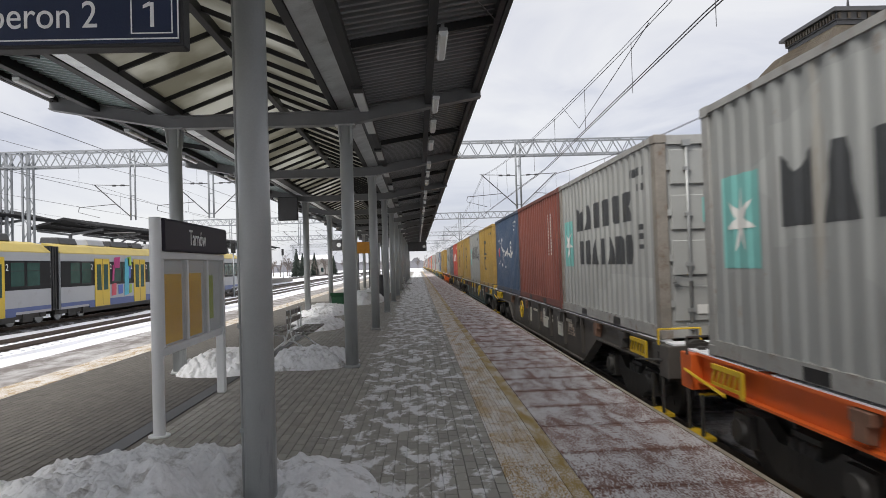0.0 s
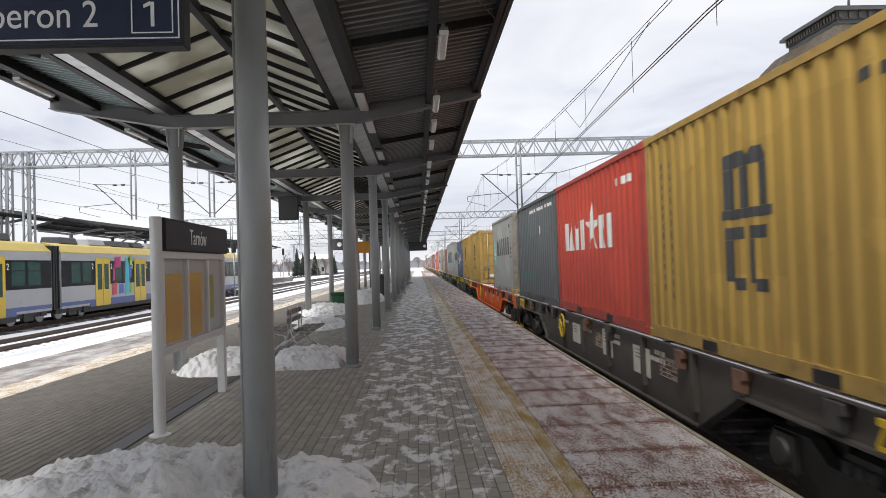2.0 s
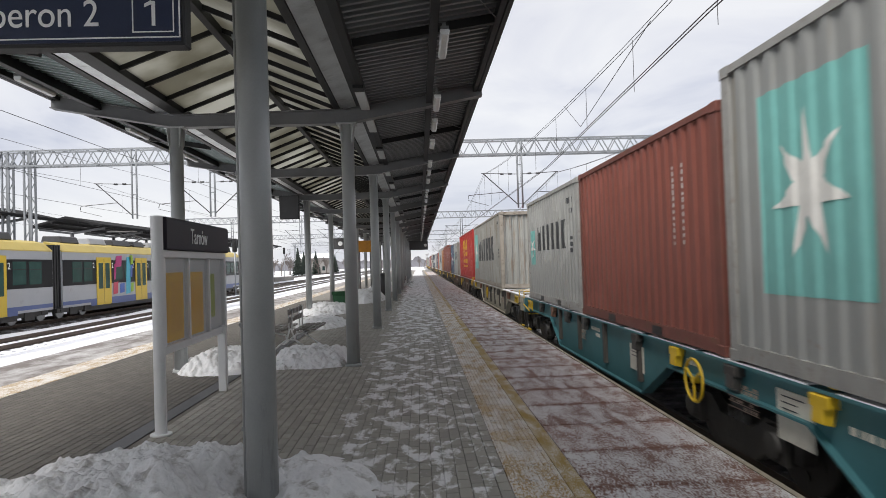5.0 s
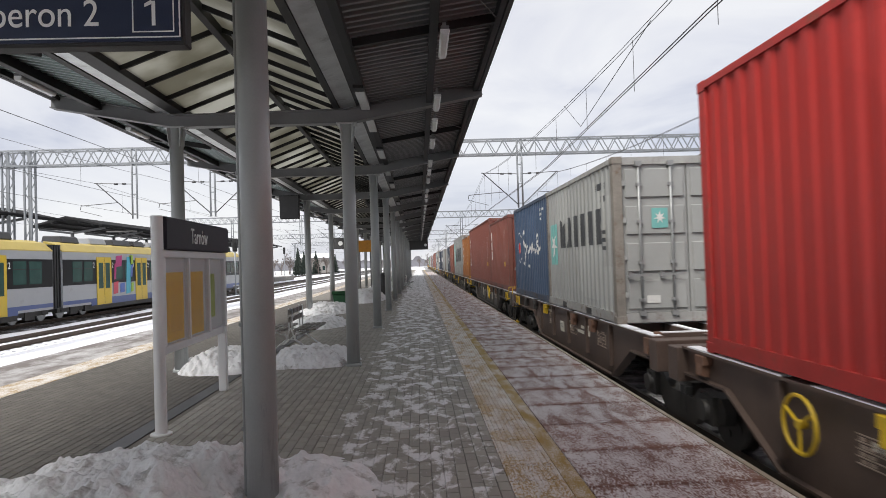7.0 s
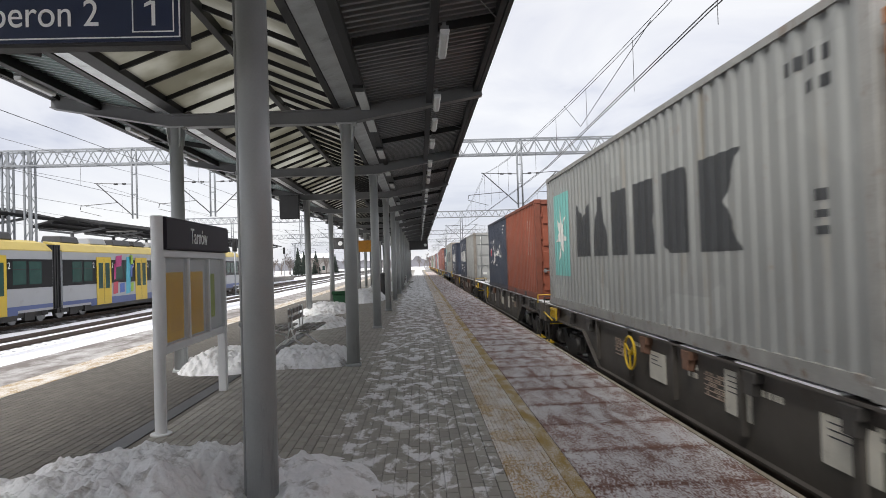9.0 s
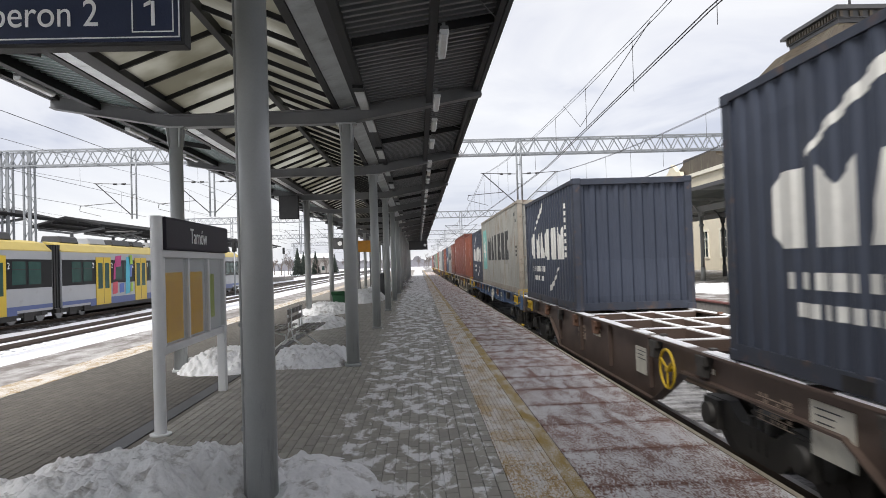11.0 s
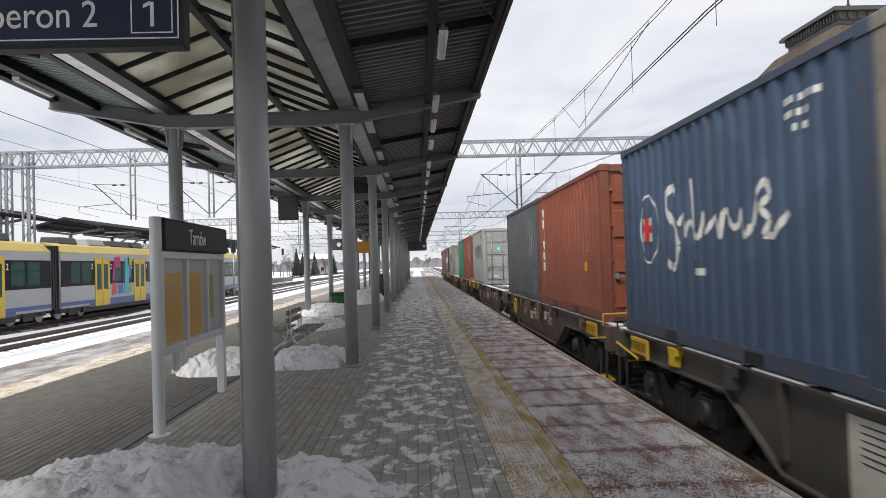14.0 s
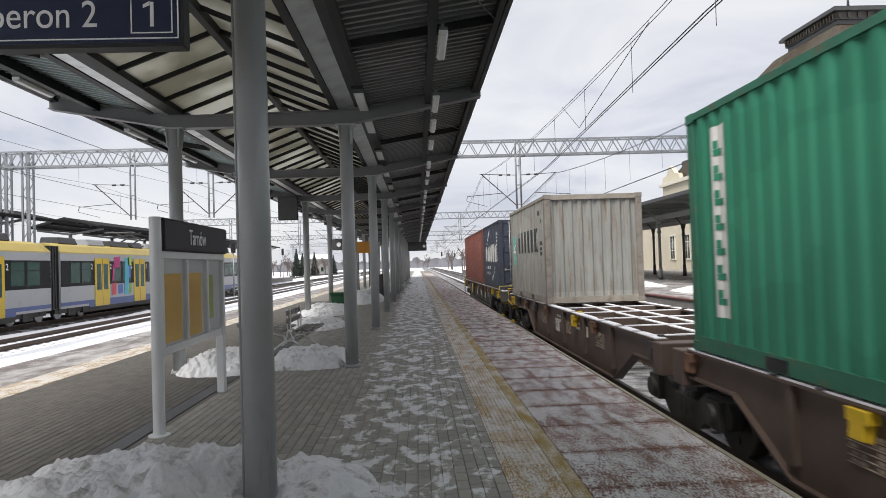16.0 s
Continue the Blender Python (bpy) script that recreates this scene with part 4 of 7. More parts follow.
        bars(c, L, 0.7, 2.5, 1.25, 1.82, ("arch", "wedge", "notched", "slab"), M_CHALK)
        bars(c, L, 3.4, 4.3, 1.25, 1.82, ("spur", "cup"), M_CHALK)
        star(a, L, 2.95, 1.62, 0.48, 0.16, 5)
        dashes(a, L, L - 1.4, L - 0.5, H - 0.48, H - 0.36, 3, rng)
        part("word_mark", a, M_CHALK, c, "white word mark with a figure")
    elif style in ("triton", "uprightmark"):
        a = NB()
        if style == "triton":
            stack(c, L, 0.62, 0.90, 0.80, 2.36, ("nail", "spur", "stick", "nail", "disc", "arch"), M_CHALK)
        else:
            stack(c, L, 0.56, 0.86, 1.10, 2.30, ("nail", "cup", "flare"), M_CHALK)
        dashes(a, L, L - 1.33, L - 1.29, 1.2, 2.2, 13, rng, True)
        dashes(a, L, L - 1.04, L - 1.00, 1.2, 2.2, 12, rng, True)
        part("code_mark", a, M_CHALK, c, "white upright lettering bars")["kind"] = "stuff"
        a = NB()
        rect(a, L, L - 1.32, L - 1.18, 0.85, 1.02)
        part("warning_label", a, M_YINK, c)
    elif style == "cma":
        a = NB()
        bars(c, L, 0.9, 2.75, 1.10, 1.76, ("cup", "notched", "wedge"), M_CHALK)
        bars(c, L, 2.8, 4.95, 1.06, 1.80, ("cup", "cup", "notched"), M_CHALK)
        for k, (z, sg) in enumerate(((2.22, 1), (0.72, -1))):
            for i in range(9):
                t0, t1 = i / 9, (i + 1) / 9
                w0, w1 = 0.03 + 0.05 * (1 - t0 if k else t0), 0.03 + 0.05 * (1 - t1 if k else t1)
                u0, u1 = 1.45 + 1.15 * t0 + k * 1.75, 1.45 + 1.15 * t1 + k * 1.75
                z0, z1 = (z - 0.36 + 0.55 * t ** (1.7 if k else 0.8) for t in (t0, t1))
                poly(a, L, ((u0, z0 - w0), (u1, z1 - w1), (u1, z1 + w1), (u0, z0 + w0)))
        dashes(a, L, 1.1, 2.75, 0.76, 0.90, 8, rng)
        dashes(a, L, 1.25, 2.65, 0.53, 0.65, 8, rng)
        part("word_mark", a, M_CHALK, c, "white word mark with two swooshes")
        a = NB()
        dashes(a, L, L - 0.95, L - 0.88, 1.1, 2.3, 8, rng, True)
        part("code_mark", a, M_CHALK, c)["kind"] = "stuff"
    elif style == "teu":
        a = NB()
        rect(a, L, 3.80, 5.10, 2.24, 2.50)
        rect(a, L, 3.80, 4.40, 1.98, 2.236)
        rect(a, L, 4.10, 4.40, 1.62, 1.976)
        rect(a, L, 4.80, 5.10, 1.70, 2.236)
        rect(a, L, 4.10, 5.10, 1.45, 1.616)
        bars(c, L, 5.30, 7.70, 1.85, 2.52, ("flare", "wedge", "arch"), M_YINK)
        bars(c, L, 5.30, 7.70, 1.47, 1.75, ("nail", "stick", "disc", "notched", "wedge", "cup"), M_YINK)
        bars(c, L, 3.90, 5.60, 0.98, 1.25, ("flare", "nail", "wedge", "bend"), M_YINK)
        bars(c, L, 5.90, 7.70, 0.98, 1.25, ("spur", "arch", "flare", "slab"), M_YINK)
        dashes(a, L, 4.0, 7.6, 0.72, 0.86, 18, rng)
        rect(a, L, L - 0.9, L - 0.75, 1.4, 1.6)
        rect(a, L, L - 0.9, L - 0.75, 2.2, 2.4)
        part("word_mark", a, M_YINK, c, "yellow emblem and characters")
    elif style == "teal":
        a = NB()
        bars(c, L, 0.9, 2.2, 1.3, 1.95, ("stick", "disc", "bend", "stick"), M_TEALINK)
        dashes(a, L, 0.9, 3.0, 0.55, 0.75, 6, rng)
        part("faded_mark", a, M_TEALINK, c, "faded teal marks")
        a = NB()
        dashes(a, L, 2.2, L - 0.4, H - 0.32, H - 0.24, 9, rng)
        rect(a, L, 3.55, 3.75, 1.75, 1.95)
        part("code_mark", a, M_CHALK, c)["kind"] = "stuff"
    elif style == "banner":
        a = NB()
        rect(a, L, 0.62, 0.92, 0.42, 2.42)
        part("banner", a, M_CHALK, c, "white upright banner with green bars")
        a = NB()
        for i in range(7):
            z = 0.55 + 0.26 * i
            poly(a, L, ((0.68, z), (0.86, z), (0.86, z + 0.07), (0.68, z + 0.07)), -HW + 0.002)
            poly(a, L, ((0.68, z + 0.074), (0.74, z + 0.074), (0.74, z + 0.16), (0.68, z + 0.16)), -HW + 0.002)
        dashes(a, L, L - 1.2, L - 1.1, 1.3, 2.2, 6, rng, True)
        part("banner_bars", a, PAINT["green"], c)["kind"] = "stuff"
    else:
        a = NB()
        dashes(a, L, L - 1.28, L - 1.24, 1.2, 2.2, 13, rng, True)
        dashes(a, L, L - 0.99, L - 0.95, 1.2, 2.2, 12, rng, True)
        part("code_mark", a, M_CHALK, c)["kind"] = "stuff"


LABELS = {
    "starpatch": "grey corrugated shipping container with star logo and dark word mark",
    "starlines": "grey shipping container with star logo and two-line word mark",
    "blockmark": "worn yellow corrugated shipping container with dark block logo",
    "script": "dark blue shipping container with white script mark",
    "hamburg": "coral-red shipping container with white word mark",
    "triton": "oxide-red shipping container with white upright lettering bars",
    "uprightmark": "dark oxide-red shipping container with white upright bars",
    "cma": "navy shipping container with white word mark and swooshes",
    "teu": "bright red high shipping container with yellow emblem",
    "teal": "slate-grey shipping container with faded teal marks",
    "banner": "green shipping container with a white upright banner",
    "plain": "oxide-red corrugated shipping container with small white codes",
    "redtag": "rust-orange shipping container with a red door sticker",
    "bare": "plain slate-grey corrugated shipping container",
}


def container(s0, s1, paint, style, doors=True, tall=False, zb=DECK_Z):
    """A container whose leading end stands at s0 along the train."""
    L = min(6.05, max(5.6, math.floor((s1 - s0) * 10 + 0.01) / 10)) if s1 - s0 < 8 else min(12.15, math.floor((s1 - s0) * 5 + 0.01) / 5)
    s0 = s1 - L
    H = 2.96 if tall is True else tall or 2.68
    rng = random.Random(int(s0 * 10))
    k = kit(L, H)
    col = PAINT[paint]
    c = thing("shipping_container", pose(FACE_X + HW, s0, zb), LABELS[style], "container", "containers on the train")
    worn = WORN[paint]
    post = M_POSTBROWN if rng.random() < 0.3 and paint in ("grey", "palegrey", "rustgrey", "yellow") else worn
    part("side_panel", k["near"], col, c)
    part("side_panel", k["far"], col, c)
    part("roof_panel", k["roof"], col, c)
    part("floor_panel", k["floor"], col, c)
    for x in (-1, 1):
        for y in (0.09, L - 0.09):
            part("corner_post", k["post"], post, c).matrix_basis = pose(x * (HW - 0.085), y, 0)
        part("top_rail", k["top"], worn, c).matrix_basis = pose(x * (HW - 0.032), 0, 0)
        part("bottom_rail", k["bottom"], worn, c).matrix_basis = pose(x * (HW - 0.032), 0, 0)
    if L < 8:
        for y in (L / 2 - 1.03, L / 2 + 1.03):
            part("fork_pocket", k["pocket"], None, c).matrix_basis = pose(-HW + 0.032, y, 0)
    part("end_wall", k["wall"], col, c).matrix_basis = pose(0, L - 0.06, 0, 0, 0, 0)
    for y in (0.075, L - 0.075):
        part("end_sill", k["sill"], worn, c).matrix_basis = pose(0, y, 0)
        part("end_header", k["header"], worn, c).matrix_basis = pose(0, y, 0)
    if doors:
        for sg in (-1, 1):
            d = part("door_leaf", k["door"], col, c)
            d.matrix_basis = pose(0, 0.05, 0) if sg > 0 else Matrix.Translation((0, 0.05, 0)) @ Matrix.Diagonal((-1, 1, 1, 1))
            for x in (0.28, 0.80):
                part("lock_rod", k["rod"], None, d).matrix_basis = pose(x, 0, 0)
                part("door_handle", k["handle"], None, d).matrix_basis = pose(x, 0, 0)
            for z in k["hinge_z"]:
                part("hinge", k["hinge"], col, d).matrix_basis = pose(HW - 0.15, 0, z)
        a = NB()
        for z in (H - 0.42, H - 0.56):
            for i in range(5):
                box(a, 0.35 + i * 0.13, 0.35 + i * 0.13 + rng.uniform(0.06, 0.1), 0.008, 0.016, z, z + 0.07)
        for i in range(4):
            box(a, 0.38, 0.85, 0.008, 0.016, 1.25 - i * 0.09, 1.29 - i * 0.09)
        part("door_code", a, M_INK if paint in ("grey", "palegrey", "rustgrey", "yellow") else M_CHALK, c)["kind"] = "stuff"
        a = NB()
        box(a, -0.72, -0.5, 0.008, 0.016, 0.32, 0.44)
        part("door_label", a, M_CHALK, c)
        if style in ("starpatch", "starlines"):
            a = NB()
            box(a, -0.60, -0.34, 0.006, 0.016, 1.52, 1.84)
            part("door_logo", a, M_AQUA, c)
            a = NB()
            pts = [(-0.47 + (0.10 if i % 2 == 0 else 0.036) * math.sin(math.pi * i / 7), 1.69 + (0.11 if i % 2 == 0 else 0.04) * math.cos(math.pi * i / 7)) for i in range(14)]
            prism(a, pts, "y", 0.0, 0.0055)
            part("door_star", a, M_CHALK, c)
        elif style == "blockmark":
            a = NB()
            for i in range(3):
                box(a, 0.40 + i * 0.12, 0.46 + i * 0.12, 0.004, 0.014, 2.02, 2.22)
            box(a, 0.40, 0.70, 0.004, 0.014, 1.94, 1.98)
            for du in (0.40, 0.58):
                box(a, du, du + 0.13, 0.004, 0.014, 1.76, 1.90)
            part("door_logo", a, M_INK, c)
        elif style == "redtag":
            a = NB()
            box(a, 0.10, 0.86, 0.002, 0.012, 1.98, 2.22)
            part("door_sticker", a, M_REDINK, c, "red sticker with white shapes")
            for i in range(3):
                a = NB()
                prism(a, [(0.28 + 0.17 * i + 0.13 * p, 2.04 + 0.12 * q) for p, q in SHAPES[("nail", "wedge", "stick")[i]]], "y", -0.004, 0.0015)
                part("sticker_shape", a, M_CHALK, c)
            a = NB()
            tube(a, (-0.45, 0.002, 2.30), (-0.45, 0.012, 2.30), 0.09, n=14)
            part("round_sticker", a, M_CHALK, c)
        elif style == "uprightmark":
            a = NB()
            for i in range(3):
                box(a, -0.5 + i * 0.2, -0.42 + i * 0.2, 0.004, 0.014, 1.9, 2.2)
                box(a, -0.418 + i * 0.2, -0.34 + i * 0.2, 0.004, 0.014, 1.95 + 0.1 * (i % 2), 2.03 + 0.1 * (i % 2))
            part("door_logo", a, M_CHALK, c)
    else:
        part("end_wall", k["wall"], col, c).matrix_basis = pose(0, 0.06, 0)
    livery(style, c, L, H, rng)
    MOVERS.append((c, FACE_X + HW, s0, zb))
    return c


CONSIST = [
    # leading end, trailing end, paint, marks, doors towards the engine, tall
    (1.1, 7.16, "grey", "starpatch", True, False),
    (8.55, 14.47, "palegrey", "starlines", True, False),
    (14.5, 20.46, "brown", "plain", True, False),
    (20.5, 26.45, "blue", "script", True, False),
    (27.6, 33.55, "yellow", "blockmark", True, False),
    (33.6, 39.6, "grey", "starpatch", True, False),
    (39.6, 45.5, "yellow", "blockmark", True, False),
    (46.6, 52.4, "yellow", "blockmark", True, False),
    (52.4, 58.25, "coral", "hamburg", True, False),
    (58.3, 64.1, "slate", "teal", True, False),
    (65.2, 71.15, "grey", "starpatch", True, False),
    (77.1, 83.1, "yellow", "blockmark", True, False),
    (84.4, 90.1, "yellow", "blockmark", True, False),
    (90.1, 96.2, "blue", "script", True, False),
    (96.2, 101.9, "grey", "starpatch", True, False),
    (103.05, 115.2, "grey", "starpatch", False, True),
    (115.3, 121.3, "brown", "plain", True, False),
    (121.4, 127.5, "palegrey", "starpatch", True, False),
    (133.8, 145.95, "rustgrey", "starpatch", False, True),
    (147.1, 159.15, "red", "teu", False, True),
    (162.4, 168.05, "palegrey", "starpatch", True, False),
    (168.0, 173.55, "blue", "script", True, False),
    (175.0, 181.1, "brown", "uprightmark", True, False),
    (181.0, 192.75, "brown", "triton", True, 2.96),
    (193.8, 199.6, "ochre", "triton", True, False),
    (199.7, 211.3, "grey", "starpatch", False, 3.0),
    (213.0, 219.0, "orange", "plain", True, False),
    (219.0, 225.05, "navy", "script", True, False),
    (233.1, 239.2, "palegrey", "plain", True, False),
    (239.2, 245.4, "navy", "cma", True, False),
    (251.9, 257.95, "navy", "cma", False, False),
    (259.4, 271.4, "rustgrey", "starpatch", True, True),
    (271.5, 277.2, "navy", "cma", True, False),
    (277.9, 283.75, "orange", "triton", True, False),
    (283.7, 295.5, "brown", "triton", True, 2.97),
    (296.7, 302.4, "brown", "uprightmark", True, False),
    (302.5, 308.2, "palegrey", "starpatch", True, False),
    (308.2, 313.8, "blue", "script", True, False),
    (314.9, 320.97, "orange", "triton", True, False),
    (321.0, 326.85, "slate", "bare", True, False),
    (335.6, 341.4, "palegrey", "starpatch", True, False),
    (343.2, 349.1, "orange", "redtag", True, False),
    (349.1, 354.75, "green", "banner", True, False),
    (363.4, 369.4, "rustgrey", "starpatch", False, False),
    (372.6, 378.6, "navy", "cma", True, False),
    (379.4, 390.8, "brown", "plain", True, False),
]
for row in CONSIST:
    container(*row)


# wagons
def wheel_kit():
    b = NB()
    tube(b, (-0.07, 0, 0), (0.07, 0, 0), 0.47, n=28)
    tube(b, (-0.10, 0, 0), (-0.07, 0, 0), 0.49, n=28)
    tube(b, (0.07, 0, 0), (0.10, 0, 0), 0.16, n=14)
    for k in range(6):
        a = math.pi * k / 3
        tube(b, (0.0695, 0.30 * math.cos(a), 0.30 * math.sin(a)), (0.078, 0.30 * math.cos(a), 0.30 * math.sin(a)), 0.05, n=8)
    w = mesh("wheel", b, M_WHEEL)
    b = NB()
    tube(b, (-0.75, 0, 0), (0.75, 0, 0), 0.085, n=12)
    a = mesh("axle", b, M_WHEEL)
    b = NB()
    for s in (-1, 1):
        x = s * 1.0
        prism(b, ((-1.25, 0.02), (-1.15, 0.16), (-0.6, 0.18), (-0.35, 0.02), (0.35, 0.02), (0.6, 0.18), (1.15, 0.16), (1.25, 0.02), (1.2, -0.12), (0.62, -0.14), (0.38, -0.30), (-0.38, -0.30), (-0.62, -0.14), (-1.2, -0.12)), "x", x - 0.06, x + 0.06)
        for y in (-0.9, 0.9):
            box(b, x - 0.13, x + 0.13, y - 0.17, y + 0.17, -0.16, 0.16)
            tube(b, (x - s * 0.02, y, 0), (x + s * 0.19, y, 0), 0.12, n=12)
        for y in (-0.16, 0.0, 0.16):
            tube(b, (x, y, -0.2), (x, y, 0.12), 0.065, n=10)
    box(b, -1.0, 1.0, -0.22, 0.22, -0.05, 0.17)
    f = mesh("bogie_frame", b, M_BOGIE)
    return w, a, f


ME_WHEEL, ME_AXLE, ME_BOGIE = wheel_kit()
b = NB()
b.from_mesh(ME_AXLE)
for s in (-1, 1):
    w_ = ME_WHEEL.copy()
    w_.transform(pose(s * 0.78, 0, 0, 0, 0, 0 if s > 0 else 180))
    b.from_mesh(w_)
ME_WHEELSET = mesh("wheelset", b, M_WHEEL)
WHEELS = []
M_FLAP = mat("rusty_flap", (0.16, 0.085, 0.055), 0.65, var=0.3, scale=6)
b = NB()
ring(b, (0, 0, 0), (1, 0, 0), 0.24, 0.018, 22, 6)
for a in (0.5, 2.6, 4.7):
    tube(b, (0, 0, 0), (0, 0.24 * math.cos(a), 0.24 * math.sin(a)), 0.016, n=6)
tube(b, (-0.02, 0, 0), (0.06, 0, 0), 0.04, n=10)
ME_BRAKE = mesh("brake_wheel", b, M_HAZARD)
b = NB()
box(b, -0.11, 0.0, -0.12, 0.12, -0.02, 0.08)
prism(b, ((-0.12, -0.14), (-0.03, -0.16), (0.0, -0.02), (-0.11, 0.0)), "y", -0.08, 0.08)
box(b, 0.02, 0.10, -0.05, 0.05, 0.10, 0.16)
ME_SPIGOT = mesh("container_spigot", b, M_BOGIE, bevel=0.006)
b = NB()
tube(b, (0, 0, 0), (0, -0.42, 0), 0.085, n=12)
tube(b, (0, -0.42, 0), (0, -0.52, 0), 0.20, n=20)
box(b, -0.16, 0.16, -0.02, 0.03, -0.16, 0.16)
ME_BUFFER = mesh("buffer", b, M_BOGIE)
b = NB()
bar(b, (0, -0.32, -0.02), (0, 0.32, -0.02), 0.03, 0.05)
for i in range(5):
    bar(b, (0, -0.24 + 0.12 * i, -0.03), (0, -0.14 + 0.12 * i, -0.20), 0.022, 0.03)
bar(b, (0, -0.32, 0.0), (0, -0.32, -0.26), 0.03, 0.06)
bar(b, (0, -0.30, -0.20), (0, 0.34, -0.20), 0.022, 0.03)
ME_RATCHET = mesh("uncoupling_handle", b, M_HAZARD)


ME_STIFF = {}
for is_flat, z_low in ((False, -0.10), (True, DECK_Z - 0.45)):
    b = NB()
    box(b, -0.063, 0.0, -0.05, 0.05, z_low, DECK_Z - 0.05)
    ME_STIFF[is_flat] = mesh("web_stiffener", b, M_WAGON["black"])
b = NB()
box(b, -1.04, 1.04, -0.06, 0.06, -0.14, 0.012)
ME_CROSS = mesh("cross_member", b, M_WAGON["black"])


def wagon(s0, s1, paint, bogies, wheel_at=0.3, plates=(), flat=False, joint=0):
    """A container flat wagon between s0 and s1; heights are above the platform. joint: -1 or 1 where that end rests on a bogie shared with its twin; wheel_at: the brake wheel's place along the train."""
    L = s1 - s0
    names = {"black": "black", "brown": "dark brown", "orange": "bright orange", "green": "dark green", "teal": "teal", "beige": "dirty beige", "blue": "blue"}
    w = thing("container_wagon", pose(TRACK_X, s0, 0), names[paint] + " skeletal container flat wagon on bogies, dusted with snow", "railway wagon", "wagons of the train")
    col = M_WAGON[paint]
    rng = random.Random(int(s0))
    top = DECK_Z - 0.05
    spots = {2: (-0.14 if joint < 0 else 2.1, L + 0.14 if joint > 0 else L - 2.1), 3: (2.1, L / 2, L - 2.1)}[bogies]
    # side sills: deep between the bogies, shallow over them
    pts = [(0.35, top)]
    low, high = (-0.25, top - 0.30) if not flat else (top - 0.42, top - 0.36)
    under = [(0.35, high)]
    for i, y in enumerate(spots):
        if i:
            under.append((y - 2.6, low))
            under.append((y - 1.55, high))
        if i < len(spots) - 1:
            under.append((y + 1.55, high))
            under.append((y + 2.6, low))
    under += [(L - 0.35, high), (L - 0.35, top)]
    for s in (-1, 1):
        b = NB()
        prism(b, [(0.35, top)] + under, "x", s * 1.13 - 0.012, s * 1.13 + 0.012)
        sill = part("side_sill", b, col, w)
        for (ya, za), (yb, zb) in zip(under[:-2], under[1:-1]):
            b = NB()
            bar(b, (s * 1.13, ya, za), (s * 1.13, yb, zb), 0.16, 0.025)
            part("lower_flange", b, col, sill)
        b = NB()
        box(b, s * 1.13 - 0.09, s * 1.13 + 0.09, 0.35, L - 0.35, top, top + 0.028)
        part("upper_flange", b, col, sill)
        b = NB()
        y = 0.4
        while y < L - 0.6:
            e = y + rng.uniform(0.5, 2.6)
            box(b, s * 1.13 - 0.085, s * 1.13 + 0.06, y, min(e, L - 0.4), top + 0.028, top + 0.028 + rng.uniform(0.008, 0.02))
            y = e + rng.uniform(0.05, 0.5)
        part("snow_dusting", b, M_FROST, sill, "thin frozen snow on the sill")["kind"] = "stuff"
        for i in range(len(spots) - 1):
            ya, yb = spots[i] + 2.7, spots[i + 1] - 2.6
            n = max(2, int((yb - ya) / 1.5))
            for j in range(n + 1):
                part("web_stiffener", ME_STIFF[flat], M_WAGON["black"] if paint in ("beige", "green", "teal") else col, sill).matrix_basis = pose(s * 1.13 + s * 0.012, ya + (yb - ya) * j / n, 0, 0, 0, 0 if s < 0 else 180)
    # skeletal deck
    y = 0.9
    while y < L - 0.6:
        part("cross_member", ME_CROSS, col, w).matrix_basis = pose(0, y, top)
        y += 1.45
    b = NB()
    for x in (-0.28, 0.28):
        box(b, x - 0.06, x + 0.06, 0.4, L - 0.4, top - 0.2, top - 0.004)
    part("centre_sill", b, col, w)
    b = NB()
    y = 0.9
    while y < L - 0.6:
        box(b, -1.02, 1.02, y - 0.05, y + 0.05, top + 0.012, top + 0.026)
        if y + 1.45 < L - 0.6:
            bar(b, (-0.28, y + 0.06, top + 0.006), (-0.28, y + 1.39, top + 0.006), 0.10, 0.016)
            bar(b, (0.28, y + 0.06, top + 0.006), (0.28, y + 1.39, top + 0.006), 0.10, 0.016)
        y += 1.45
    part("snow_on_deck", b, M_FROST, w, "frozen snow on the deck members")["kind"] = "stuff"
    for y, sg in ((0.2, 1), (L - 0.2, -1)):
        b = NB()
        box(b, -1.28, 1.28, y - 0.15, y + 0.15, top - 0.40, top + 0.01)
        part("end_beam", b, col, w, bevel=0.01)
        if joint == -sg:
            continue
        for x in (-0.88, 0.88):
            part("buffer", ME_BUFFER, None, w).matrix_basis = pose(x, y - sg * 0.15, top - 0.12, 0, 0, 0 if sg > 0 else 180)
        b = NB()
        bar(b, (-1.28, y + sg * 0.05, top - 0.40), (-1.28, y + sg * 0.05, top - 0.85), 0.03, 0.03)
        bar(b, (-1.28, y + sg * 0.42, top - 0.40), (-1.28, y + sg * 0.42, top - 0.85), 0.03, 0.03)
        step = part("shunter_step", b, M_BOGIE, w)
        b = NB()
        box(b, -1.36, -1.16, y + min(0, sg * 0.47), y + max(0, sg * 0.47), top - 0.90, top - 0.86)
        part("tread", b, M_HAZARD if rng.random() < 0.7 else M_BOGIE, step, "yellow-edged tread")
        b = NB()
        tube(b, (-1.18, y + sg * 0.12, top - 0.46), (1.18, y + sg * 0.12, top - 0.46), 0.016, n=6)
        tube(b, (-1.30, y + sg * 0.02, top - 0.18), (-1.30, y + sg * 1.0, top - 0.30), 0.018, n=6)
        part("lever_rod", b, M_HAZARD if rng.random() < 0.5 else M_BOGIE, w)
        b = NB()
        tube(b, (0.10, y, top - 0.16), (0.22, y - sg * 0.30, top - 0.42), 0.03, n=8)
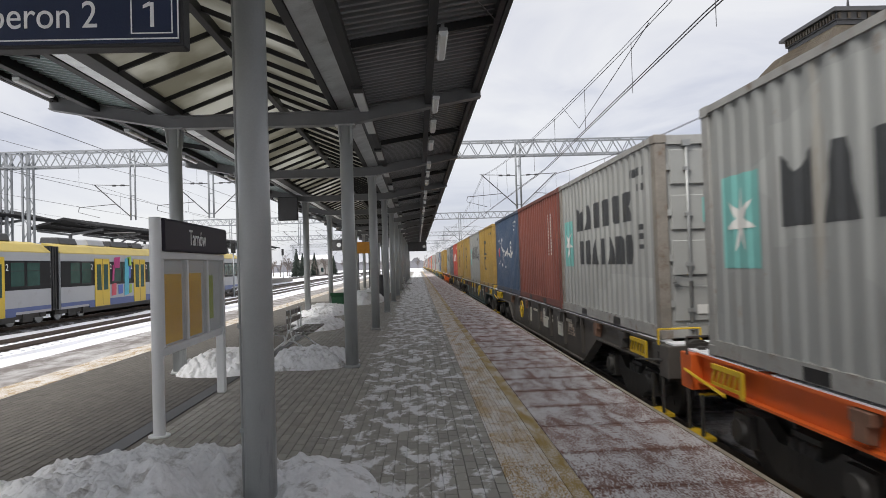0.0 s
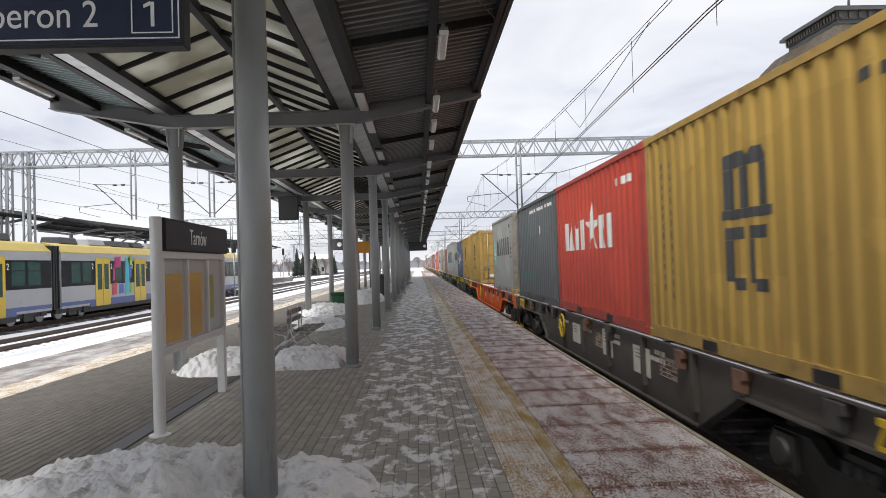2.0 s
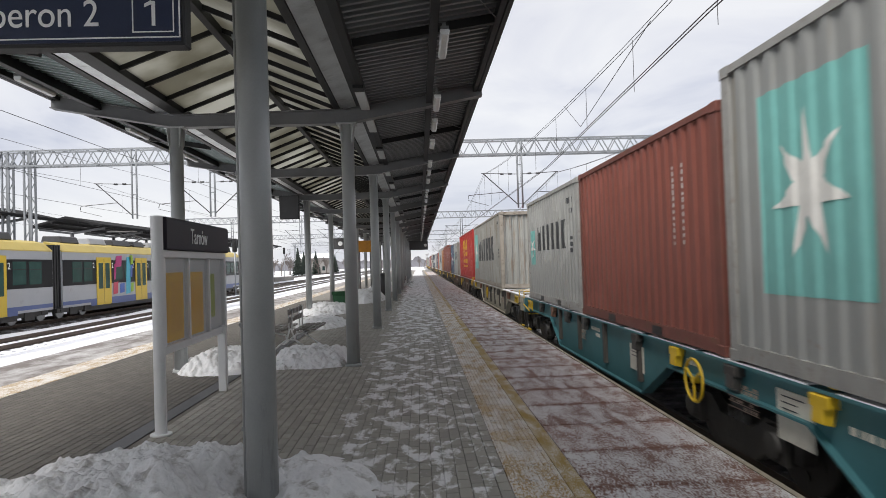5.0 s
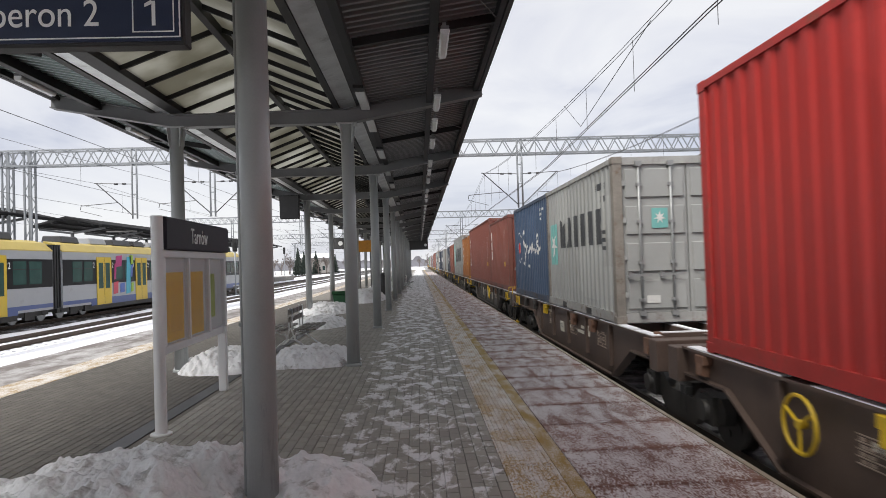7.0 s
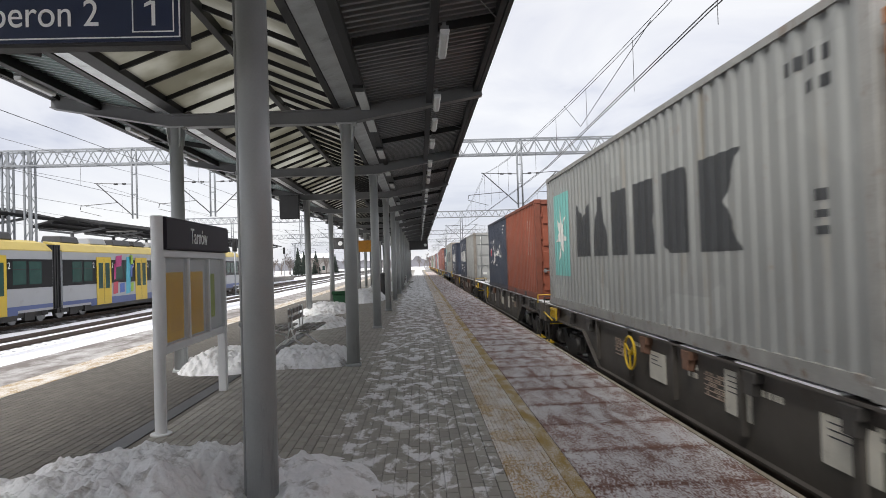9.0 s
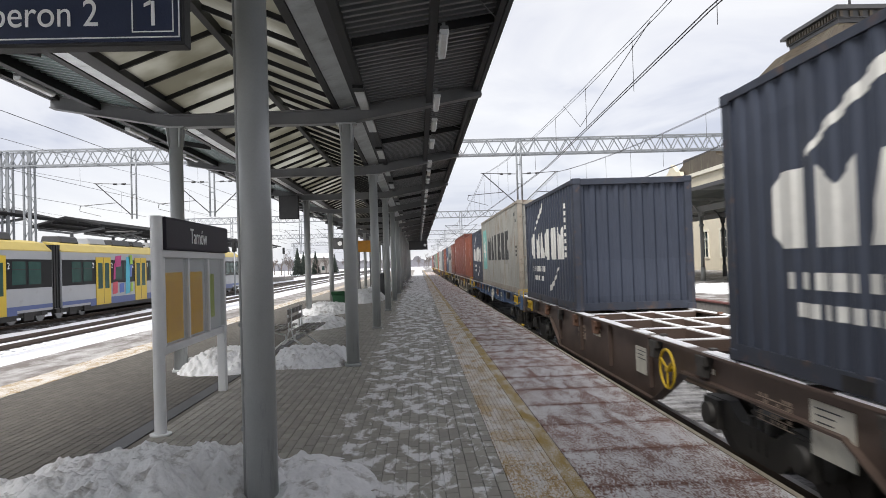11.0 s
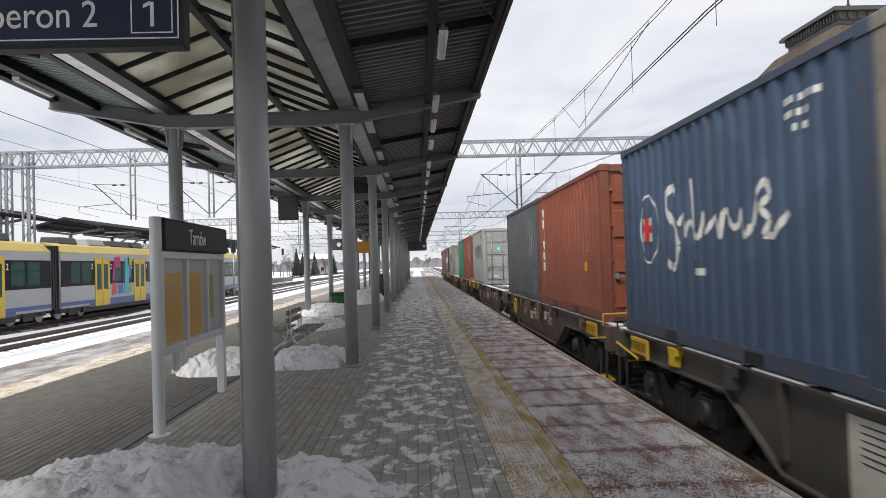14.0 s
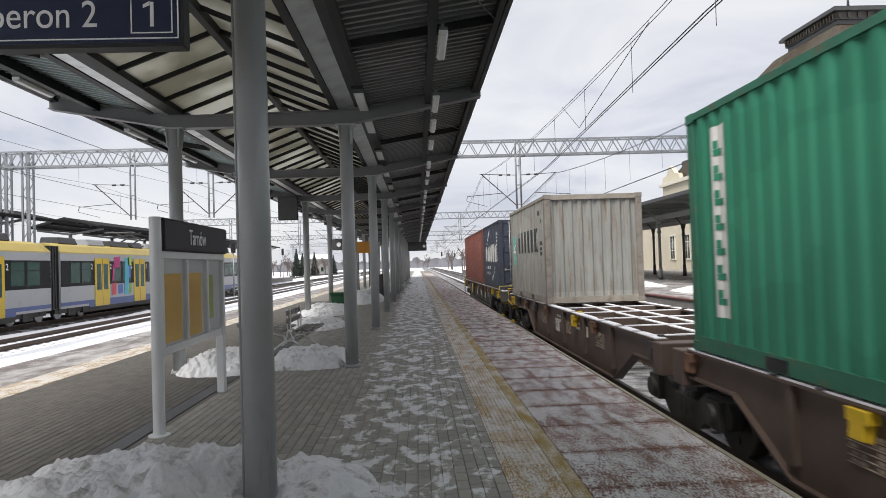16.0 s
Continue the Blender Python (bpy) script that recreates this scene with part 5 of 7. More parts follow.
        tube(b, (0.22, y - sg * 0.30, top - 0.42), (0.16, y - sg * 0.62, top - 0.30), 0.03, n=8)
        part("brake_hose", b, M_BLACK, w)
        b = NB()
        box(b, -0.10, 0.10, min(y, y - sg * 0.42), max(y, y - sg * 0.42), top - 0.30, top - 0.14)
        part("coupling_hook", b, M_BOGIE, w, bevel=0.03)
        b = NB()
        box(b, -1.20, -0.62, y - 0.14, y + 0.14, top + 0.012, top + 0.035)
        box(b, 0.5, 1.1, y - 0.13, y + 0.13, top + 0.012, top + 0.03)
        part("snow_on_beam", b, M_FROST, w, "frozen snow on the end beam")["kind"] = "stuff"
        part("uncoupling_handle", ME_RATCHET, M_HAZARD if rng.random() < 0.88 else M_BOGIE, w).matrix_basis = pose(-1.27, y + sg * 1.0, top - 0.02)
        b = NB()
        tube(b, (-1.30, y + sg * 0.1, top), (-1.30, y + sg * 0.1, top + 0.20), 0.014, n=6)
        tube(b, (-1.30, y + sg * 0.1, top + 0.20), (-0.75, y + sg * 0.1, top + 0.20), 0.014, n=6)
        tube(b, (-0.75, y + sg * 0.1, top + 0.20), (-0.75, y + sg * 0.1, top), 0.014, n=6)
        part("grab_rail", b, M_HAZARD if rng.random() < 0.5 else M_BOGIE, w)
    for y in spots:
        if joint < 0 and y == spots[0]:
            continue
        g = part("bogie", ME_BOGIE, None, w)
        g.matrix_basis = pose(0, y, RAIL_Z + 0.47)
        for dy in (-0.9, 0.9):
            WHEELS.append((part("wheelset", ME_WHEELSET, None, g), dy))
        b = NB()
        box(b, -0.5, 0.5, y - 0.3, y + 0.3, RAIL_Z + 0.63, top - 0.1)
        part("bolster", b, M_BOGIE, w)
    y = 0.55
    while y < L:
        for s in (-1, 1):
            part("container_spigot", ME_SPIGOT, M_HAZARD if rng.random() < {"green": 0.4, "teal": 0.3, "orange": 0.25}.get(paint, 0.10) else M_FLAP if rng.random() < 0.45 else M_BOGIE, w).matrix_basis = pose(s * 1.14, y, top - 0.09, 0, 0, 0 if s < 0 else 180)
        y += rng.choice((1.5, 1.52, 3.02))
    if wheel_at:
        part("brake_wheel", ME_BRAKE, M_PLATE if paint == "blue" else None, w, "pale spoked brake handwheel" if paint == "blue" else "yellow spoked brake handwheel").matrix_basis = pose(-1.27, wheel_at - s0, top - 0.30)
    # stencilled white lettering bars on the sill
    b = NB()
    for f in (0.12, 0.33, 0.55, 0.82):
        y = spots[0] + 2.9 + (spots[-1] - spots[0] - 6.0) * f + rng.uniform(-0.3, 0.3)
        z = top - 0.16 - rng.uniform(0, 0.12)
        for r_ in range(rng.choice((1, 2))):
            for j in range(rng.randint(3, 7)):
                box(b, -1.152, -1.1425, y + j * 0.10, y + j * 0.10 + rng.uniform(0.04, 0.08), z - r_ * 0.10, z - r_ * 0.10 + 0.06)
    part("stencil_mark", b, M_PLATE, w)["kind"] = "stuff"
    if not flat:
        b = NB()
        for f in (0.05, 0.47, 0.93):
            y = spots[0] + 2.9 + (spots[-1] - spots[0] - 6.6) * f + rng.uniform(-0.2, 0.2)
            for r_ in range(5):
                z = top - 0.24 - r_ * 0.055
                box(b, -1.152, -1.1425, y, y + 0.62, z, z + 0.009)
                for j in range(6):
                    if rng.random() < 0.7:
                        box(b, -1.152, -1.1425, y + 0.02 + j * 0.10, y + 0.02 + j * 0.10 + rng.uniform(0.03, 0.075), z + 0.017, z + 0.042)
        part("load_table", b, M_FADED, w, "faded stencilled load table")["kind"] = "stuff"
    b = NB()
    for s in (-1, 1):
        tube(b, (s * 1.02, 0.6, top - 0.22), (s * 1.02, L - 0.6, top - 0.22), 0.03, n=6)
    part("brake_pipe", b, M_BOGIE, w)
    # lettered plates
    for f, dy, z0, z1 in plates or ((0.22, 0.35, 0.02, 0.42), (0.42, 0.28, 0.05, 0.5), (0.68, 0.3, 0.02, 0.40)):
        y = spots[0] + 2.7 + (spots[-1] - spots[0] - 5.4) * f
        if flat:
            z0, z1 = top - 0.3, top - 0.1
        b = NB()
        box(b, -1.158, -1.145, y - dy, y + dy, z0, z1)
        pl = part("data_plate", b, M_PLATE, w, "off-white plate with small print")
        b = NB()
        for i in range(max(2, int((z1 - z0) / 0.11))):
            e = rng.uniform(0.1, 0.6)
            box(b, -1.161, -1.1585, y - dy * e, y + dy * 0.72, z1 - 0.06 - i * 0.055, z1 - 0.048 - i * 0.055)
        part("print_bars", b, M_INK, pl)["kind"] = "stuff"
    MOVERS.append((w, TRACK_X, s0, 0.0))
    return w


WAGONS = [
    (-11.0, 7.85, "orange", 2), (8.15, 26.95, "black", 2), (27.2, 46.0, "green", 2), (46.3, 64.55, "black", 2),
    (64.8, 83.65, "orange", 2), (83.95, 102.35, "green", 2), (102.6, 128.3, "teal", 3), (128.6, 146.35, "beige", 2),
    (146.65, 160.2, "brown", 2), (160.5, 174.1, "brown", 2), (174.4, 193.25, "black", 2), (193.5, 211.9, "black", 2),
    (212.2, 231.6, "black", 2), (231.9, 258.5, "brown", 3), (258.8, 277.5, "blue", 2), (277.75, 296.0, "beige", 2),
    (296.3, 314.3, "black", 2), (314.5, 327.4, "brown", 2), (327.7, 342.0, "brown", 2), (342.3, 355.3, "brown", 2),
    (355.6, 370.1, "brown", 2), (371.9, 391.5, "black", 2),
]
# brake wheels stand at these places along the train
BRAKES = (19.9, 34.0, 57.8, 76.7, 95.5, 116.0, 139.0, 157.3, 181.6, 205.1, 225.6, 247.0, 266.8, 284.5, 307.6, 325.0, 385.0)
TWINS = {146.65: 1, 160.5: -1, 314.5: 1, 327.7: -1, 342.3: 1, 355.6: -1}
BIG_PLATES = ((0.2, 0.3, 0.02, 0.40), (0.845, 0.52, -0.16, 0.50))
SMALL_PLATES = ((0.25, 0.13, 0.22, 0.42), (0.62, 0.18, 0.08, 0.30))
for s0, s1, paint, n in WAGONS:
    spot = [s for s in BRAKES if s0 < s < s1]
    wagon(s0, s1, paint, n, spot[0] if spot else 0, BIG_PLATES if s0 == 296.3 else SMALL_PLATES if paint in ("green", "orange") or s0 in TWINS else (), paint == "blue", TWINS.get(s0, 0))


def motions():
    """The train rolls past at a steady pace."""
    for ob, x, s0, z in MOVERS:
        walk(ob, [(t, pose(x, s0 - SPEED * t, z)) for t in (0.0, 4.0, 8.0, 12.0, 16.0)])
    for ob, y in WHEELS:
        walk(ob, [(i / 30, pose(0, y, 0, math.degrees(SPEED * i / 30 / 0.47) % 360)) for i in range(481)])


# ---------------------------------------------------------------- snow heaps on the platform
def heap(x, y, rx, ry, h, seed, n=46, rough=1.0, ragged=0.8, low=1.0):
    """A shovelled heap of lumpy snow; low is the share of the height left at the far left end."""
    b = NB()
    rows = []
    for i in range(n + 1):
        r = []
        for j in range(n + 1):
            u, v = 2 * i / n - 1, 2 * j / n - 1
            px, py = x + u * rx, y + v * ry
            q = noise.noise((u * 1.9 + seed, v * 1.9, seed)) * 0.30 + noise.noise((px * 5 + seed, py * 5, seed)) * 0.20 + noise.noise((px * 13 + seed, py * 13, seed)) * 0.12
            r_ = math.sqrt(u * u + v * v)
            if h < 0.1:
                d = min(0.42 - 0.75 * r_ + q * 1.7, 3 * (1 - r_))
            else:
                d = min(0.92 - r_ ** 1.7 + q * ragged * 0.7, 3 * (1 - r_))
            z = h * min(1.0, max(d, 0) * 1.35) * (low + (1 - low) * min(1.0, max(0.0, (u + 0.75) / 0.95)))
            if d > 0.03:
                lump = 0.07 * noise.noise((px * 3.0, py * 3.0, seed)) + 0.04 * abs(noise.noise((px * 7, py * 7, seed))) + 0.022 * noise.noise((px * 15, py * 15, seed)) + 0.014 * noise.noise((px * 34, py * 34, seed))
                z += rough * lump * min(1, z / 0.14) + (0.02 * noise.noise((px * 40, py * 40, seed)) if h < 0.1 else 0)
            else:
                z = -0.03
            r.append(b.verts.new((px, py, max(z, -0.03))))
        rows.append(r)
    for i in range(n):
        for j in range(n):
            if max(rows[i][j].co.z, rows[i + 1][j].co.z, rows[i + 1][j + 1].co.z, rows[i][j + 1].co.z) > -0.029:
                b.faces.new((rows[i][j], rows[i + 1][j], rows[i + 1][j + 1], rows[i][j + 1])).smooth = True
    bmesh.ops.delete(b, geom=[v for v in b.verts if not v.link_faces], context="VERTS")
    return solid("snow_mound", b, M_SNOW, "lumpy shovelled snow heap with grey dirt on the paving", "snow heap", group="snow heaps")


heap(-2.32, 5.12, 1.6, 1.05, 0.33, 3.1, 210, 1.5, 1.3, 0.30)
heap(-1.05, 5.0, 0.72, 1.15, 0.13, 5.7, 170, 1.0, 2.0)
r0 = random.Random(3)
for i in range(9):
    s_ = r0.uniform(0.04, 0.11)
    heap(r0.uniform(-1.4, -0.45), r0.uniform(4.6, 6.1), s_, s_ * r0.uniform(0.8, 1.5), 0.03, 20.3 + i, 30, 0.9, 3.4)
heap(-3.35, 11.75, 0.95, 0.85, 0.32, 1.3, 120, 1.25, 1.4)
heap(-2.0, 12.0, 0.95, 0.75, 0.25, 2.4, 120, 1.25, 1.4)
heap(-3.0, 19.6, 0.95, 1.6, 0.22, 4.2, 90, 1.2, 1.4)
heap(-3.5, 25.5, 1.1, 2.4, 0.30, 6.6, 90, 1.2, 1.4)
heap(-2.6, 33.0, 1.0, 3.5, 0.5, 8.1, 60)
heap(-2.4, 46.0, 1.2, 6.0, 0.45, 9.4, 50)

# ---------------------------------------------------------------- platform name board
board = thing("name_board", pose(-2.76, 7.15, 0, 0, 0, 1.45) @ Matrix.Diagonal((1, 1, 0.978, 1)), "aluminium station name board with glazed yellow timetables", "notice board")
bm = NB()
prism(bm, [(0.062 * math.cos(2 * math.pi * i / 20), 0.062 * math.sin(2 * math.pi * i / 20)) for i in range(20)], "z", 0.0, 2.36)
part("post", bm, M_ALU, board, bevel=0.004)
bm = NB()
tube(bm, (0, 0, 0), (0, 0, 0.02), 0.11, n=20)
part("foot_plate", bm, M_ALU, board)
bm = NB()
box(bm, -0.055, 0.055, 2.40, 2.51, 0.0, 0.95)
part("post", bm, M_ALU, board, bevel=0.01)
bm = NB()
prism(bm, ((-0.06, 2.0), (0.06, 2.0), (0.07, 2.02), (0.07, 2.33), (0.055, 2.36), (-0.055, 2.36), (-0.07, 2.33), (-0.07, 2.02)), "y", 0.10, 2.62)
header = part("name_header", bm, M_PLUM, board, "dark plum header with the station name")
words("station_name", "Tarnów", 0.27, M_WHITE, header, Matrix.Translation((0.071, 1.25, 2.085)) @ Euler((radians(90), 0, radians(90))).to_matrix().to_4x4() @ Matrix.Diagonal((0.78, 1, 1, 1)), 0.003, "CENTER")
bm = NB()
box(bm, -0.05, -0.03, 0.10, 2.62, 0.88, 1.995)
part("back_panel", bm, M_PANEL, board)
for y0, y1, z0, z1 in ((0.10, 2.62, 1.91, 1.995), (0.10, 2.62, 0.84, 0.93), (0.10, 0.16, 0.932, 1.908), (0.945, 0.995, 0.932, 1.908), (1.775, 1.825, 0.932, 1.908), (2.55, 2.62, 0.932, 1.908)):
    bm = NB()
    box(bm, -0.05, 0.030, y0, y1, z0, z1)
    part("frame_bar", bm, M_ALU, board, bevel=0.006)
for y0, y1 in ((0.165, 0.925), (1.015, 1.755), (1.845, 2.545)):
    bm = NB()
    box(bm, 0.010, 0.016, y0, y1, 0.935, 1.905)
    part("pane", bm, M_PANE, board, "clear glass").visible_shadow = False
for y0, y1, z0, z1, m in ((0.175, 0.88, 0.95, 1.74, M_POSTER), (1.03, 1.66, 0.95, 1.74, M_POSTER)):
    bm = NB()
    box(bm, -0.029, -0.022, y0, y1, z0, z1)
    p = part("timetable", bm, m, board, "yellow timetable sheet")
    bm = NB()
    for i in range(3):
        for k in range(20):
            y = y0 + 0.04 + (y1 - y0 - 0.06) / 3 * i
            box(bm, -0.0215, -0.0205, y, y + 0.15, z1 - 0.12 - k * 0.03, z1 - 0.108 - k * 0.03)
    q = part("print_lines", bm, mat("print_brown", (0.58, 0.30, 0.01), 0.6), p)
    q["kind"] = "stuff"
bm = NB()
box(bm, -0.029, -0.022, 2.0, 2.2, 1.1, 1.7)
part("notice", bm, mat("green_notice", (0.35, 0.42, 0.05), 0.6), board)

# ---------------------------------------------------------------- hanging platform sign
sign = thing("platform_sign", pose(-1.352, 4.0, 3.066), "navy hanging platform sign with white lettering and thin border", "sign")
bm = NB()
box(bm, -2.6, 0.0, 0.0, 0.12, 0.0, 0.62)
part("case", bm, M_FASCIA, sign, bevel=0.008)
bm = NB()
box(bm, -2.58, -0.022, -0.006, 0.0, 0.022, 0.60)
part("face", bm, M_NAVY, sign)
bm = NB()
for x0, x1, z0, z1 in ((-2.56, -0.032, 0.042, 0.050), (-0.032, -0.024, 0.042, 0.58), (-2.56, -0.024, 0.572, 0.58), (-0.305, -0.06, 0.075, 0.082), (-0.305, -0.298, 0.082, 0.50), (-0.067, -0.06, 0.082, 0.50), (-0.305, -0.06, 0.50, 0.507)):
    box(bm, x0, x1, -0.009, -0.0062, z0, z1)
part("border", bm, M_WHITE, sign)
FRONT = Euler((radians(90), 0, 0)).to_matrix().to_4x4()
words("lettering", "peron 2", 0.228, M_WHITE, sign, Matrix.Translation((-0.495, -0.0075, 0.118)) @ FRONT @ Matrix.Diagonal((0.87, 1, 1, 1)), 0.002, "RIGHT")
words("track_number", "1", 0.215, M_WHITE, sign, Matrix.Translation((-0.18, -0.0075, 0.115)) @ FRONT, 0.002, "CENTER")
bm = NB()
prism(bm, ((-0.192, 0.243), (-0.192, 0.268), (-0.232, 0.246), (-0.232, 0.226)), "y", -0.0095, -0.0062)
part("numeral_flag", bm, M_WHITE, sign)
words("track_word", "tor", 0.07, M_WHITE, sign, Matrix.Translation((-0.18, -0.0075, 0.285)) @ FRONT, 0.002, "CENTER")
for x in (-2.2, -0.4):
    bm = NB()
    tube(bm, (x, 0.06, 0.62), (x, 0.06, 1.45), 0.014, n=8)
    part("hanger", bm, M_STEEL, sign)


# ---------------------------------------------------------------- benches, bins, boards under the canopy
def bench(x, y):
    t = thing("bench", pose(x, y, 0), "back-to-back bench with dark slats and pale cast-iron legs, snow-dusted", "bench", "platform benches")
    for sg in (-1, 1):
        for i in range(4):
            b = NB()
            box(b, sg * 0.14 + sg * i * 0.115 - 0.045, sg * 0.14 + sg * i * 0.115 + 0.045, -0.75, 0.75, 0.43, 0.465)
            part("seat_slat", b, M_WOOD, t, bevel=0.006)
    for z in (0.60, 0.76):
        b = NB()
        box(b, -0.025, 0.025, -0.75, 0.75, z, z + 0.10)
        part("back_slat", b, M_WOOD, t, bevel=0.006)
    for yy in (-0.6, 0.6):
        b = NB()
        for sg in (-1, 1):
            pts = [(sg * 0.42, 0.0), (sg * 0.36, 0.03), (sg * 0.22, 0.14), (sg * 0.08, 0.24), (sg * 0.10, 0.34), (sg * 0.34, 0.40), (sg * 0.52, 0.42)]
            for (xa, za), (xb, zb) in zip(pts[:-1], pts[1:]):
                tube(b, (xa, yy, za), (xb, yy, zb), 0.019, n=8)
            tube(b, (sg * 0.08, yy, 0.24), (sg * 0.02, yy, 0.44), 0.017, n=8)
            tube(b, (sg * 0.03, yy, 0.43), (sg * 0.035, yy, 0.88), 0.014, n=8)
        tube(b, (-0.08, yy, 0.24), (0.08, yy, 0.24), 0.015, n=8)
        part("leg_frame", b, M_CAST, t)
    return t


bench(-2.66, 14.35)
bench(-0.95, 46.5)
for x, y in ((-3.55, 30.3), (-2.25, 38.0)):
    t = thing("grit_bin", pose(x, y, 0), "dark green grit bin with sloping lid beside the snow", "bin", "grit bins")
    b = NB()
    prism(b, ((-0.30, 0.0), (0.30, 0.0), (0.36, 0.42), (-0.36, 0.42)), "y", -0.3, 0.3)
    part("tub", b, M_GREEN, t, bevel=0.02)
    b = NB()
    prism(b, ((-0.32, 0.42), (0.32, 0.42), (0.34, 0.50), (-0.34, 0.58)), "x", -0.39, 0.39)
    part("lid", b, M_GREEN, t, bevel=0.015)
t = thing("litter_bin", pose(-1.9, 35.5, 0), "tall dark litter bin on the platform", "bin")
b = NB()
tube(b, (0, 0, 0), (0, 0, 1.15), 0.20, n=16)
tube(b, (0, 0, 1.15), (0, 0, 1.25), 0.23, 0.12, n=16)
part("body", b, M_IRON, t)


def hanging_board(name, x0, x1, y, z0, z1, face, label, top=4.4, dial=False):
    t = thing(name, pose(0, y, 0), label, "display")
    b = NB()
    box(b, x0, x1, -0.08, 0.08, z0, z1)
    part("case", b, M_BLACK, t, bevel=0.01)
    b = NB()
    box(b, x0 + 0.03, x1 - 0.03, -0.088, -0.081, z0 + 0.03, z1 - 0.03)
    part("screen", b, face, t)
    for x in (x0 + 0.12, x1 - 0.12):
        b = NB()
        tube(b, (x, 0, z1), (x, 0, top), 0.012, n=6)
        part("hanger", b, M_STEEL, t)
    if dial:
        b = NB()
        tube(b, (x1 - 0.28, -0.11, (z0 + z1) / 2), (x1 - 0.28, -0.089, (z0 + z1) / 2), 0.16, n=20)
        part("clock_face", b, M_WHITE, t)
    return t


hanging_board("departure_display", -4.95, -4.25, 24.2, 3.45, 4.30, M_IRON, "black departure display hanging below the canopy")
hanging_board("clock_display", -1.0, 1.05, 74.0, 3.2, 4.2, M_IRON, "dark departure display with round clock", dial=True)
hanging_board("clock_display", -6.2, -5.3, 48.0, 2.9, 3.7, M_IRON, "dark display with round clock", dial=True)
t = thing("information_board", pose(-3.05, 38.0, 0), "orange information board on posts", "sign")
b = NB()
box(b, -0.35, 0.35, -0.03, 0.03, 2.45, 3.10)
part("panel", b, M_ORANGE_SIGN, t, bevel=0.01)
for x in (-0.3, 0.3):
    b = NB()
    tube(b, (x, 0.05, 0), (x, 0.05, 3.1), 0.03, n=8)
    part("post", b, M_STEEL, t)
t = thing("lift_shaft", pose(-1.9, 58.0, 0), "pale glazed stair shelter beneath the canopy", "shelter")
b = NB()
box(b, -0.5, 0.5, -0.4, 0.4, 0.0, 4.1)
part("casing", b, M_ALU, t, bevel=0.02)
b = NB()
box(b, -0.4, 0.4, -0.42, -0.402, 1.2, 3.8)
part("glazing", b, M_WINDOW, t)

# ---------------------------------------------------------------- parked electric multiple unit
M_EMU_GREY = mat("train_silver", (0.36, 0.37, 0.385), 0.35, var=0.06, scale=1, dirt=((0.25, 0.24, 0.23), 0.2, 1.5))
M_EMU_YEL = mat("train_yellow", (0.60, 0.42, 0.03), 0.35, var=0.06, scale=1)
M_EMU_ROOF = mat("train_yellow_roof", (0.52, 0.40, 0.10), 0.45, var=0.12, scale=1, dirt=((0.35, 0.28, 0.14), 0.3, 1.5))
M_EMU_BLUE = mat("train_blue", (0.075, 0.11, 0.27), 0.4, var=0.06, scale=1)
M_EMU_BLACK = mat("train_window_band", (0.008, 0.009, 0.010), 0.4, var=0.05, bump=0, spec=0.15)
M_EMU_GLASS = mat("train_glass", (0.03, 0.075, 0.065), 0.2, var=0.25, scale=1.5, bump=0, spec=0.35)
EX0, EX1 = -20.85, -18.0
emu = thing("passenger_train", pose(0, 0, 0), "parked yellow, silver and blue electric passenger train", "train")
PATCH = [mat("patch_magenta", (0.42, 0.02, 0.16), 0.4), mat("patch_cyan", (0.06, 0.38, 0.50), 0.4), mat("patch_lime", (0.28, 0.45, 0.04), 0.4), mat("patch_red", (0.5, 0.05, 0.08), 0.4), mat("patch_blue", (0.06, 0.12, 0.40), 0.4)]
PROFILE = ((EX0, 0.02), (EX0, 2.90), (EX0 + 0.35, 3.25), (EX0 + 0.9, 3.40), (EX1 - 0.9, 3.40), (EX1 - 0.35, 3.25), (EX1, 2.90), (EX1, 0.02))
CARS = [(4.0, 33.45), (34.35, 53.2), (54.1, 68.0)]
DOORS = {0: (28.0, 29.75, 18.0, 19.75), 1: (37.9, 39.65, 43.0, 44.75), 2: (58.0, 59.75)}
